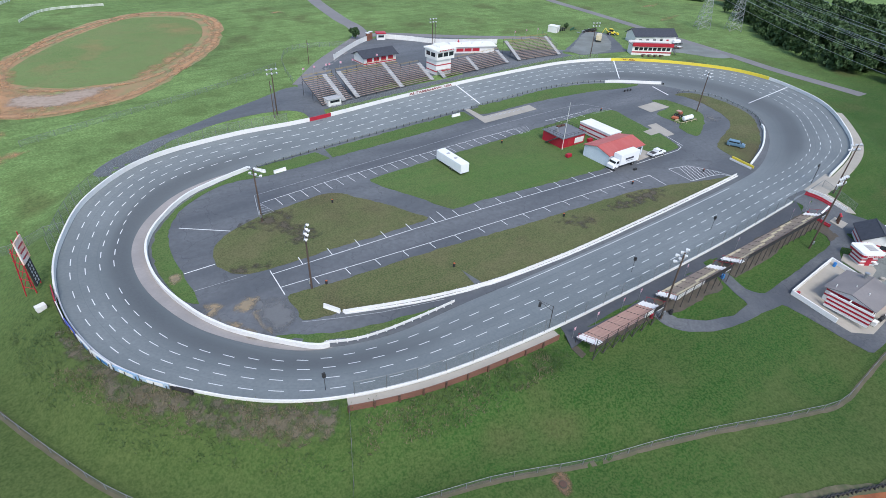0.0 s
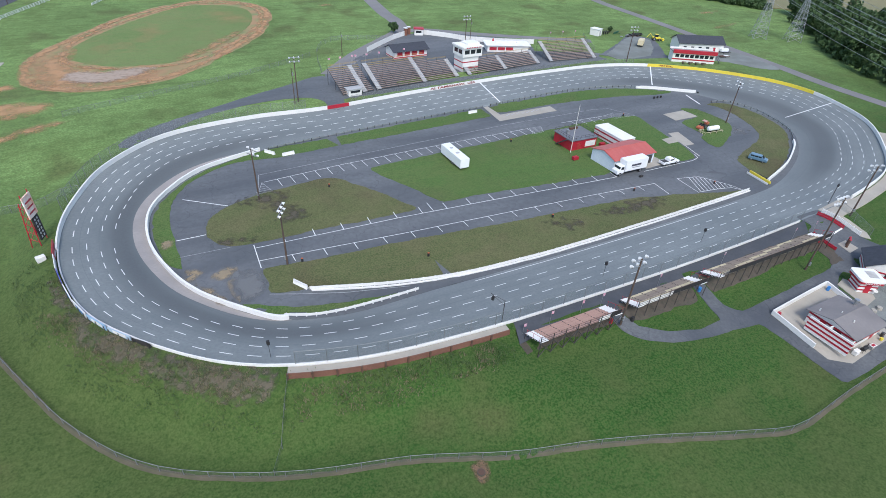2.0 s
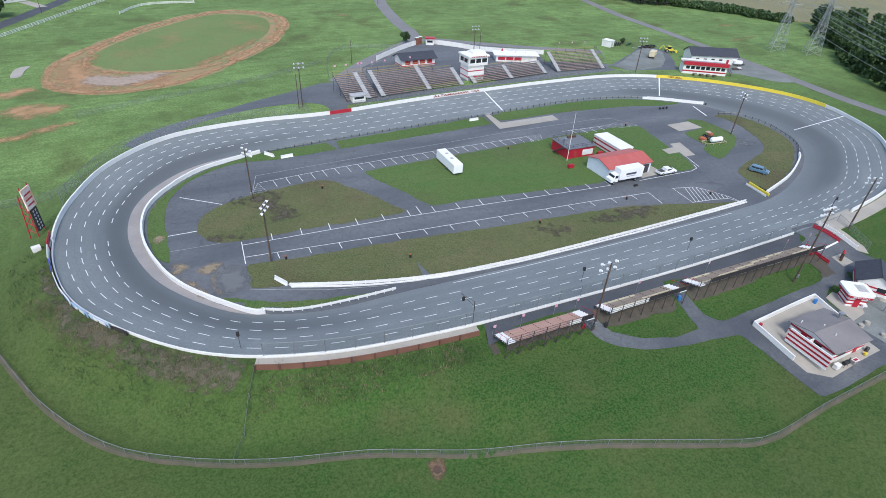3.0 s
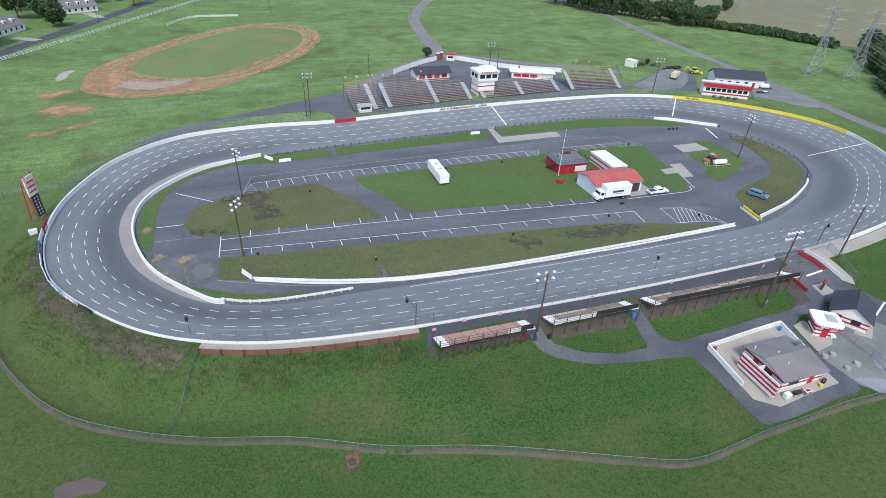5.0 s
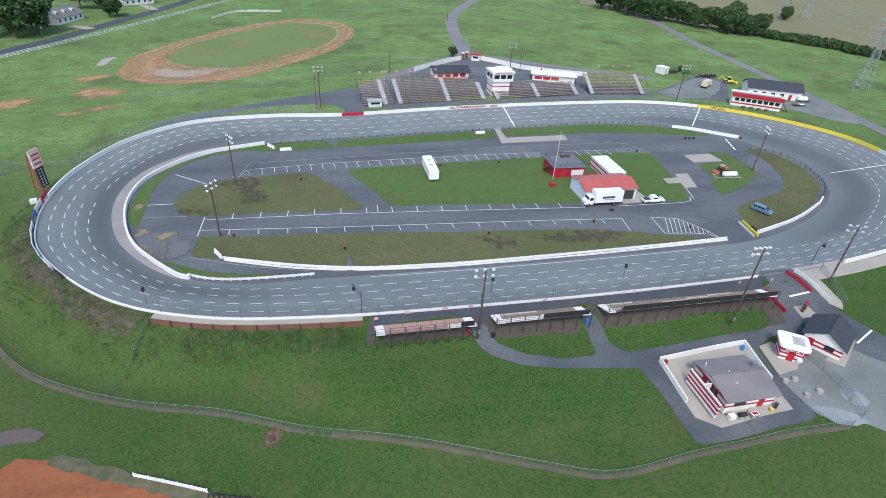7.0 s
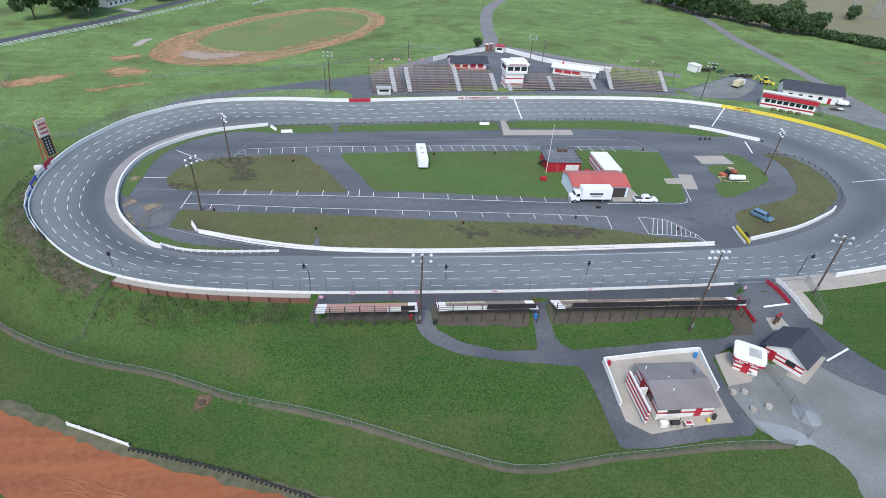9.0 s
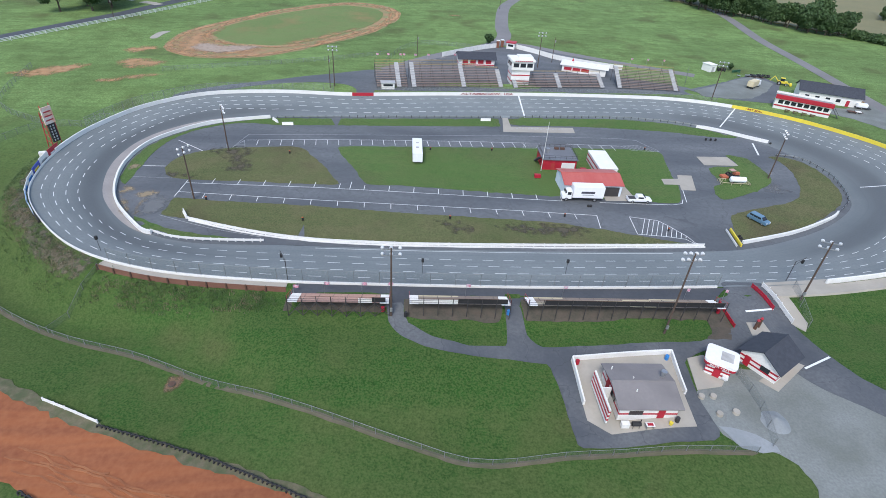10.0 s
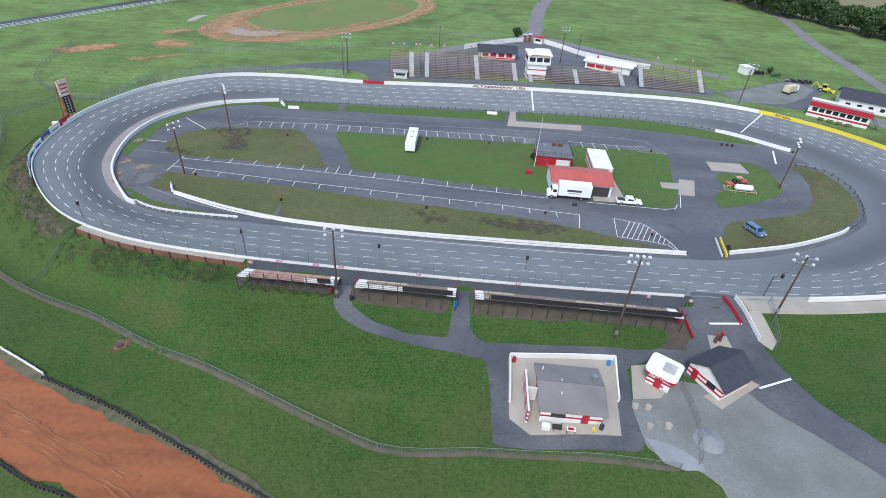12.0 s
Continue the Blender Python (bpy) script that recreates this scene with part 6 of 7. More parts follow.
for k in range(4):
    panel(back, "window", 2 + k * 3.4, -0.05, 1.1, 3.4 + k * 3.4, -0.01, 2.2, GLASS)
panel(back, "red_door", 15.5, -0.05, 0, 16.6, -0.01, 2.1, RED)

# ---------------- light poles ----------------
LAMP = surface("white lamp reflectors", (0.72, 0.73, 0.74), (0.6, 0.6, 0.6), 1.0, 5.0, rough=0.4)


def light_pole(x, y, h, rot, label, lamps=6, base=None):
    root = thing("light_pole", pose(x, y, (height(x, y) if base is None else base), 0, 0, rot), label, "light pole", "track light poles")
    bm = bmesh.new()
    bar(bm, (0, 0, -0.4), (0, 0, h), 0.19, 10, 0.12)
    part("pole", bm, POLEWOOD, root)
    for r in range(2):
        z = h - 0.25 - r * 1.15
        arm = part("crossarm", boxed(-1.5, -0.07, z - 0.07, 1.5, 0.07, z + 0.07), STEEL, root)
        for k in range(lamps // 2):
            bm = bmesh.new()
            xx = -1.35 + 2.7 * k / max(1, lamps // 2 - 1)
            bar(bm, (xx, -0.08, z + 0.24), (xx, -0.46, z - 0.02), 0.1, 10, 0.29)
            bar(bm, (xx, 0, z), (xx, -0.15, z + 0.3), 0.05, 6)
            part("floodlight", bm, LAMP, arm, "white bowl floodlight")
    part("fuse_box", boxed(-0.2, 0.12, 1.2, 0.2, 0.35, 1.9), STEEL, root)
    return root


light_pole(23.8, 95.2, 12.2, 120, "brown wooden light pole with white floodlights on the grass")
light_pole(23.7, 69.4, 12.6, 60, "brown wooden light pole with white floodlights on the grass")
light_pole(168.0, 88.6, 13.2, -110, "brown wooden light pole with white floodlights on the infield")
light_pole(68.9, 30.2, 13.6, 180, "tall brown wooden light pole behind the bleachers")
light_pole(114.4, 27.2, 16.2, 180, "tall brown wooden light pole behind the long bleacher", 8)
light_pole(143.0, 35.4, 12.6, 160, "tall dark light pole beside the track gate")
light_pole(45.4, 143.6, 13.2, 0, "slender light pole with floodlights behind the wall")
light_pole(121.5, 178.0, 13.5, 0, "slender light pole with floodlights behind the grandstands")
light_pole(178.8, 146.2, 13.5, -20, "slender light pole with floodlights near the suite")


def utility_pole(x, y, h, label, arm=True):
    root = thing("utility_pole", pose(x, y, height(x, y)), label, "utility pole")
    bm = bmesh.new()
    bar(bm, (0, 0, -0.4), (0, 0, h), 0.14, 8, 0.09)
    part("pole", bm, POLEWOOD, root)
    if arm:
        bm = bmesh.new()
        bar(bm, (0.25, 0, h * 0.8), (0.25, 0, h * 0.88), 0.2, 8)
        part("transformer", bm, STEEL, root)
    return root


for x, y, h in ((44.1, 142.4, 10.5), (129.5, 187.8, 10), (73.3, 186.9, 8.5), (122.9, 304.4, 9), (-67.1, 232.2, 9), (-44.5, 311.5, 9), (-30, 470, 9)):
    utility_pole(x, y, h, "thin wooden utility pole standing in the grass")


def signal(x, y, ang, label):
    """A caution-light pole: mast with a bracket arm and a dark lamp box."""
    root = thing("signal_pole", pose(x, y, height(x, y), 0, 0, ang), label, "signal")
    bm = bmesh.new()
    bar(bm, (0, 0, -0.3), (0, 0, 4.6), 0.07, 8)
    bar(bm, (0, 0, 3.6), (-2.6, 0, 4.9), 0.04, 6)
    bar(bm, (0, 0, 4.5), (-2.6, 0, 4.9), 0.03, 6)
    part("mast", bm, DARKSTEEL, root)
    part("lamp_box", boxed(-2.3, -0.2, 3.7, -1.9, 0.2, 4.4, 0.03), BLACK, root)


signal(50.6, 38.1, -60, "dark caution-light pole with a bracket arm on the wall")
signal(143.4, 40.8, 200, "dark caution-light pole with a bracket arm by the gate")
for x, y in ((15.7, 45.6), (74.1, 40.7), (100.7, 41.4)):
    b = thing("caution_light", pose(x, y, edge_z(x, y) + 0.4), "small black caution light on the wall", "signal", "caution lights")
    bm = bmesh.new()
    bar(bm, (0, 0, -0.4), (0, 0, 2.4), 0.04, 6)
    part("stem", bm, DARKSTEEL, b)
    part("lamp_box", boxed(-0.22, -0.2, 2.2, 0.22, 0.2, 2.9, 0.03), BLACK, b)

# flags on short staffs
FLAG = surface("red and white flag cloth", (0.6, 0.12, 0.15), (0.65, 0.6, 0.62), 3.0, 6.0, (0.25, 0.2, 0.4), blotch=1.0)


def flag(x, y, z, h, label):
    root = thing("flag", pose(x, y, z, 0, 0, 25), label, "flag", "small flags")
    bm = bmesh.new()
    bar(bm, (0, 0, -0.2), (0, 0, h), 0.025, 6)
    part("staff", bm, STEEL, root)
    bm = bmesh.new()
    rows = []
    for k in range(7):
        u = k / 6
        rows.append([bm.verts.new((0.95 * u, 0.1 * math.sin(u * 6), h - 0.02 - 0.16 * u)), bm.verts.new((0.95 * u, 0.1 * math.sin(u * 6 + 0.5), h - 0.6 - 0.22 * u))])
    for a, b in zip(rows, rows[1:]):
        bm.faces.new((a[0], a[1], b[1], b[0]))
    part("cloth", bm, FLAG, root, "red, white and blue cloth")


for x in (52.3, 57.5, 63.8, 68.2, 81.5, 98.5, 120.5, 127.6):
    flag(x, 34.6, height(x, 34.6), 2.6, "small red, white and blue flag before the bleachers")
for x, y in ((58.7, 155.5), (62.5, 156.1), (66.8, 156.8), (68, 157), (72, 157.4), (76.7, 158.2), (86.3, 159.4), (154.4, 166.8), (160.6, 166.7), (166.8, 166.4)):
    flag(x, y, height(x, y), 8.4, "small red, white and blue flag behind the grandstand")

# ---------------- billboard and advertising boards on the west turn ----------------
ORANGEPANEL = surface("white and orange sign face", (0.72, 0.7, 0.66), (0.7, 0.25, 0.08), 0.7, 5.0, blotch=0.9)
bb = thing("score_sign", pose(-14.2, 88.4, height(-14.2, 88.4), 0, 0, 72), "tall scoreboard sign on a red lattice tower", "scoreboard")
for k in range(2):
    for y in (0.25, 1.8):
        bm = bmesh.new()
        bar(bm, (-1.2 + k * 2.4, y, -0.5), (-1.2 + k * 2.4, y * 0.45, 10.0 if y < 1 else 8.4), 0.09, 6)
        part("tower_leg", bm, RED, bb)
for j in range(5):
    bm = bmesh.new()
    z = 0.6 + j * 1.6
    bar(bm, (-1.2, 0.25, z), (-1.2, 1.7 - j * 0.15, z + 0.9), 0.05)
    bar(bm, (1.2, 0.25, z), (1.2, 1.7 - j * 0.15, z + 0.9), 0.05)
    bar(bm, (-1.2, 1.7 - j * 0.15, z), (1.2, 1.7 - j * 0.15, z + 1.2), 0.05)
    part("brace", bm, RED, bb)
part("sign_face", boxed(-1.35, -0.1, 5.4, 1.35, 0.12, 9.4), ORANGEPANEL, bb)
brd = part("number_board", boxed(-0.95, -0.1, 0.9, 0.95, 0.12, 5.3), BLACK, bb)
for k in range(6):
    for j in range(2):
        part("digit", boxed(-0.6 + j * 0.75, -0.13, 1.2 + k * 0.68, -0.25 + j * 0.75, -0.105, 1.6 + k * 0.68), WORN_PAINT, brd)
for k in range(3):
    part("text_bar", boxed(-1.0, -0.125, 6.1 + k * 1.0, 1.0, -0.105, 6.4 + k * 1.0), RED, bb)
ADS = [("red and white advertising board", RED, WHITE), ("white advertising board with a grey triangle", WHITE, STEEL), ("deep blue advertising board", surface("blue board", (0.06, 0.08, 0.36), (0.08, 0.12, 0.4), 1, 5), YELLOW), ("white advertising board with blue lines", WHITE, BLUE),
       ("white advertising board with blue lines", WHITE, BLUE), ("pale blue advertising board", surface("pale blue board", (0.3, 0.45, 0.62), (0.25, 0.4, 0.56), 1, 5), WHITE), ("pale blue advertising board", surface("faded blue board", (0.34, 0.46, 0.58), (0.5, 0.58, 0.64), 1, 5), WHITE), ("black advertising board", BLACK, DARKSTEEL)]
PL = offset_line((3.5, 52), (-12.6, 86.5), 0.5, 0.5)
acc = [0.0]
for k in range(1, len(PL)):
    acc.append(acc[-1] + math.dist(PL[k - 1], PL[k]))
pos = acc[-1] - 0.5
for k, (lab, face, mark) in enumerate(ADS):
    w = 4.6 if k < 7 else 3.4
    i = min(range(len(acc)), key=lambda j: abs(acc[j] - (pos - w / 2)))
    x, y = PL[i]
    xb, yb = PL[min(i + 2, len(PL) - 1)]
    ang = math.degrees(math.atan2(yb - y, xb - x))
    ez = edge_z(x, y)
    b = thing("advertising_board", pose(x, y, ez, 0, 0, ang), lab + " outside the turn wall", "board", "advertising boards")
    bd = part("panel", boxed(-w / 2 + 0.1, -0.06, -0.6 - 0.2 * (k > 3), w / 2 - 0.1, 0.06, 1.75 - 0.16 * k), face, b)
    for s in (-1, 1):
        part("mark", boxed(-w * 0.3, s * 0.08 - 0.01, 0.1, w * 0.25, s * 0.08 + 0.01, 0.7), mark, bd)
    for s in (-1, 0, 1):
        bm = bmesh.new()
        bar(bm, (s * w * 0.42, 0.16, -2.2), (s * w * 0.42, 0.16, 1.5 - 0.16 * k), 0.06)
        part("post", bm, DARKSTEEL, b)
    pos -= w
b = thing("white_barrier", pose(-14.4, 82.3, height(-14.4, 82.3), 0, 0, 20), "white plastic box beside the scoreboard", "barrier")
part("body", boxed(-0.7, -0.5, -0.1, 0.7, 0.5, 0.9, 0.06), WHITE, b)
for x, y, a in ((31, 117.7, -52), (35.1, 115.2, 8), (24.3, 62.4, -58), (95.1, 124.8, 4)):
    b = thing("concrete_barrier", pose(x, y, infield_z(x) + 0.05, 0, 0, a), "loose white concrete barrier on the asphalt", "barrier", "loose barriers")
    bm = bmesh.new()
    prof = [(-0.3, 0), (0.3, 0), (0.22, 0.2), (0.1, 0.5), (0.08, 0.85), (-0.08, 0.85), (-0.1, 0.5), (-0.22, 0.2)]
    e = [[bm.verts.new((s * 1.6, u, z)) for u, z in prof] for s in (-1, 1)]
    bm.faces.new(e[0]), bm.faces.new(e[1][::-1])
    for k in range(8):
        bm.faces.new((e[0][k], e[1][k], e[1][(k + 1) % 8], e[0][(k + 1) % 8]))
    bmesh.ops.recalc_face_normals(bm, faces=bm.faces[:])
    part("body", bm, WHITE, b)
b = thing("yellow_barrier", pose(142.9, 58, infield_z(141) + 0.06, 0, 0, 82), "yellow and white guard barrier at the pit opening", "barrier")
part("yellow_rail", boxed(-3.4, -0.15, 0.1, 3.4, 0.15, 0.8, 0.04), YELLOW, b)
part("white_rail", boxed(-3.4, 0.75, 0.0, 3.4, 0.95, 0.5, 0.04), WHITE, b)


def tyre(name, x, y, z, label, flat=True, r=0.34, parent=None, group="loose tyres"):
    bm = bmesh.new()
    n, m = 16, 6
    rings = []
    for i in range(n):
        a = 2 * math.pi * i / n
        rings.append([bm.verts.new(((r - 0.11 + 0.11 * math.cos(2 * math.pi * j / m)) * math.cos(a), (r - 0.11 + 0.11 * math.cos(2 * math.pi * j / m)) * math.sin(a), 0.12 + 0.12 * math.sin(2 * math.pi * j / m))) for j in range(m)])
    for i in range(n):
        for j in range(m):
            bm.faces.new((rings[i][j], rings[(i + 1) % n][j], rings[(i + 1) % n][(j + 1) % m], rings[i][(j + 1) % m]))
    ob = part(name, bm, BLACK, parent, label, smooth=True)
    ob.location = (x, y, z)
    return ob


def tyre_stack(x, y, n, label):
    root = thing("tyre_stack", pose(x, y, height(x, y) + 0.05), label, "tyres", "tyre stacks")
    for k in range(n):
        tyre("tyre", 0.03 * (k % 2), 0, k * 0.22, "", parent=root)


for k in range(3):
    tyre_stack(162.6 + k * 1.5, 114.3 - 0.1 * k, 3, "stack of black tyres on the grass edge")
for x, y in ((144.3, 57.1), (144.2, 58), (144.3, 58.8), (142.9, 55.6), (114.2, 70.9), (113.6, 70.9), (182.2, 112.3)):
    tyre_stack(x, y, 2, "short stack of black tyres on the asphalt")
# tyre rows along the clay kart track: one tyre mesh, each tyre a part
for pts in ([(29.6, 12.3), (42.2, 8.2), (54.8, 2.7), (62.2, -0.6), (69.5, -3.6), (78.8, -7.7)], [(24, 3.4), (31.8, -0.2), (39.1, -3.2), (46, -5.1), (58.4, -11.2)]):
    root = thing("tyre_wall", Matrix.Identity(4), "long row of half-buried black tyres beside clay", "tyre wall")
    p = np.array(soft(pts, 6, False))
    d = np.concatenate([[0], np.cumsum(np.linalg.norm(np.diff(p, axis=0), axis=1))])
    first = None
    for k, s in enumerate(np.arange(0, d[-1], 0.7)):
        x, y = float(np.interp(s, d, p[:, 0])), float(np.interp(s, d, p[:, 1]))
        if first is None:
            first = tyre("tyre", 0, 0, 0, "", parent=root, r=0.5)
            t = first
        else:
            t = new("tyre", first.data)
            t.parent = root
        t.location = (x, y, height(x, y) + 0.2)
        t.rotation_euler = (radians(70 + 20 * random.random()), 0, radians(-25 + 20 * random.random()))
panel_fence([(19.4, 17.0), (24, 15.1), (29, 12.9)], 0.7, WHITE, "short white rail beside the clay track", 2.0, True, "rail_fence")
drape("verge", ribbon(soft([(8, 21.6), (18.6, 16.8), (29.6, 12), (52.7, 3.7), (69.6, -3.6), (94.2, -14.7)], 4, False), 1.6), surface("weedy bank soil", (0.13, 0.115, 0.068), (0.06, 0.08, 0.03), 0.8, 2.5, (0.075, 0.06, 0.038), bump=0.8, blotch=1.0), 0.12, 3.0, label="weedy soil bank beside the clay track", category="soil", kind="structure")
b = thing("manhole_ring", pose(36.5, 19.7, height(36.5, 19.7)), "round concrete manhole in bare soil", "manhole")
bm = bmesh.new()
bar(bm, (0, 0, -0.2), (0, 0, 0.2), 0.55, 18)
part("ring", bm, STANDSOIL_SHADED, b)
bm = bmesh.new()
bar(bm, (0, 0, 0.2), (0, 0, 0.25), 0.42, 18)
part("cover", bm, RUST, b)
drape("dirt_patch", soft([(35, 19.7), (36.2, 21.1), (38, 20.7), (38, 18.8), (36.4, 18.2)], 4), feathered(surface("reddish bare soil", (0.2, 0.12, 0.075), (0.12, 0.09, 0.045), 0.8, 3.0)), 0.05, 0.5, fade=0.6, label="bare reddish soil round the manhole", category="dirt", kind="structure")
# small orange-topped bins of the infield
ORANGELID = surface("orange lid", (0.4, 0.1, 0.035), (0.3, 0.08, 0.035), 1.0, 5.0)
for x, y in ((39.6, 95.1), (48.9, 61.5), (80.5, 63.8), (106.8, 66), (128.9, 60.7), (94.3, 101.6), (77, 100.7), (26.4, 69.2), (139.8, 105.3)):
    b = thing("waste_bin", pose(x, y, infield_z(x) + 0.08), "small black waste bin with an orange lid", "bin", "infield waste bins")
    bm = bmesh.new()
    bar(bm, (0, 0, 0), (0, 0, 0.75), 0.22, 12)
    part("drum", bm, BLACK, b)
    bm = bmesh.new()
    bar(bm, (0, 0, 0.75), (0, 0, 0.83), 0.23, 12, 0.15)
    part("lid", bm, ORANGELID, b)

# ---------------- vehicles ----------------
CARBLUE = surface("metallic light blue car paint", (0.13, 0.24, 0.34), (0.15, 0.26, 0.36), 0.5, 3.0, rough=0.3, metal=0.3, bump=0)
CARWHITE = surface("white vehicle paint", (0.75, 0.76, 0.77), (0.7, 0.71, 0.72), 0.5, 3.0, (0.66, 0.67, 0.68), rough=0.35, bump=0)


def wheel(root, x, y, r=0.34, w=0.24):
    bm = bmesh.new()
    bar(bm, (x, y - w / 2, r), (x, y + w / 2, r), r, 18)
    t = part("wheel", bm, BLACK, root)
    bm = bmesh.new()
    bar(bm, (x, y - w / 2 - 0.01, r), (x, y + w / 2 + 0.01, r), r * 0.55, 14)
    part("rim", bm, STEEL, t)


def profile_body(name, prof, w, material, root, inset=0.0, label=""):
    """A body from its side outline, pulled across the width, its upper edge drawn in, with rounded edges."""
    bm = bmesh.new()
    zmax = max(z for _, z in prof)
    zmin = min(z for _, z in prof)
    sides = []
    for s in (-1, 1):
        sides.append([bm.verts.new((x, s * (w / 2 - inset * (z - zmin) / (zmax - zmin)), z)) for x, z in prof])
    bm.faces.new(sides[0]), bm.faces.new(sides[1][::-1])
    k = len(prof)
    for i in range(k):
        bm.faces.new((sides[0][i], sides[1][i], sides[1][(i + 1) % k], sides[0][(i + 1) % k]))
    bmesh.ops.recalc_face_normals(bm, faces=bm.faces[:])
    bmesh.ops.bevel(bm, geom=bm.edges[:], offset=0.05, segments=2, affect="EDGES")
    return part(name, bm, material, root, label, smooth=False)


van = thing("minivan", pose(152.3, 65.6, infield_z(151) + 0.1, 0, 0, -63), "light blue minivan parked on the grass", "van")
profile_body("body", [(-2.4, 0.35), (2.35, 0.35), (2.42, 0.7), (2.2, 0.95), (1.35, 1.08), (-2.3, 1.1), (-2.45, 0.8)], 1.9, CARBLUE, van)
profile_body("cabin", [(-2.3, 1.0), (1.5, 1.0), (0.7, 1.66), (-2.0, 1.74)], 1.82, CARBLUE, van, 0.16)
for s in (-1, 1):
    for xa, xb in ((-1.95, -1.0), (-0.9, 0.0), (0.08, 0.8)):
        bm = boxed(xa, s * 0.86 - 0.02, 1.16, xb, s * 0.86 + 0.02, 1.55)
        part("side_window", bm, GLASS, van)
    wheel(van, 1.45, s * 0.82)
    wheel(van, -1.5, s * 0.82)
    part("headlight", boxed(2.3, s * 0.65 - 0.2, 0.68, 2.42, s * 0.65 + 0.2, 0.86), LAMP, van)
bm = bmesh.new()
bm.faces.new([bm.verts.new(v) for v in ((1.46, -0.72, 1.12), (1.46, 0.72, 1.12), (0.82, 0.64, 1.64), (0.82, -0.64, 1.64))])
ex = bmesh.ops.extrude_face_region(bm, geom=bm.faces[:])["geom"]
bmesh.ops.translate(bm, vec=(0.04, 0, 0.03), verts=[v for v in ex if isinstance(v, bmesh.types.BMVert)])
part("windscreen", bm, GLASS, van)
pk = thing("pickup_truck", pose(126.8, 73.9, infield_z(126) + 0.06, 0, 0, 0), "white pickup truck parked beside the shed", "pickup")
profile_body("body", [(-2.9, 0.5), (2.85, 0.5), (2.9, 0.95), (1.5, 1.15), (-2.9, 1.12)], 1.95, CARWHITE, pk)
profile_body("cab", [(-0.9, 1.05), (1.5, 1.05), (0.75, 1.8), (-0.8, 1.82)], 1.85, CARWHITE, pk, 0.14)
part("cargo_bed", boxed(-2.75, -0.8, 1.08, -1.0, 0.8, 1.15), DARKSTEEL, pk)
for s in (-1, 1):
    part("side_window", boxed(-0.6, s * 0.87 - 0.02, 1.25, 0.75, s * 0.87 + 0.02, 1.65), GLASS, pk)
    wheel(pk, 1.85, s * 0.86, 0.4)
    wheel(pk, -1.85, s * 0.86, 0.4)
part("windscreen", boxed(0.98, -0.72, 1.25, 1.2, 0.72, 1.7), GLASS, pk)
tk = thing("box_truck", pose(112.8, 74.4, infield_z(113) + 0.06, 0, 0, 180), "white box truck with dark lettering bars parked before the shed", "truck")
part("cargo_box", boxed(-4.9, -1.25, 1.0, 2.6, 1.25, 3.9, 0.06), CARWHITE, tk)
profile_body("cab", [(2.75, 0.6), (5.0, 0.6), (5.05, 1.5), (4.4, 1.7), (3.8, 2.65), (2.75, 2.7)], 2.2, CARWHITE, tk, 0.1)
part("chassis", boxed(-4.7, -0.5, 0.6, 4.6, 0.5, 0.98), DARKSTEEL, tk)
for s in (-1, 1):
    part("side_window", boxed(3.0, s * 1.06 - 0.03, 1.7, 3.85, s * 1.06 + 0.03, 2.4), GLASS, tk)
    wheel(tk, 4.0, s * 0.98, 0.46, 0.3)
    wheel(tk, -2.9, s * 0.95, 0.46, 0.5)
    part("brand_bar", boxed(-2.6, s * 1.26 - 0.01, 2.2, 0.7, s * 1.26 + 0.01, 2.75), surface("dark lettering film", (0.05, 0.05, 0.07), (0.1, 0.1, 0.12), 1.5, 5.0), tk)
    part("brand_bar", boxed(-2.4, s * 1.26 - 0.01, 1.75, 0.3, s * 1.26 + 0.01, 1.95), STEEL, tk)
part("windscreen", boxed(4.05, -0.95, 1.75, 4.3, 0.95, 2.4), GLASS, tk)
tl = thing("box_trailer", pose(73.3, 96.3, infield_z(73) + 0.1, 0, 0, 91), "white enclosed box trailer parked on the grass", "trailer")
part("body", boxed(-5.2, -1.3, 0.55, 5.2, 1.3, 2.95, 0.05), CARWHITE, tl)
part("roof_unit", boxed(-1.6, -0.4, 2.95, -0.9, 0.4, 3.1), GREYBOARD, tl)
part("roof_unit", boxed(1.6, -0.4, 2.95, 2.2, 0.4, 3.1), GREYBOARD, tl)
part("undercarriage", boxed(-4.8, -0.9, 0.3, 4.8, 0.9, 0.55), DARKSTEEL, tl)
for s in (-1, 1):
    for x in (-1.6, -0.7):
        wheel(tl, x, s * 1.2, 0.38, 0.26)
    part("landing_leg", boxed(4.4, s * 0.8 - 0.08, 0, 4.6, s * 0.8 + 0.08, 0.55), STEEL, tl)
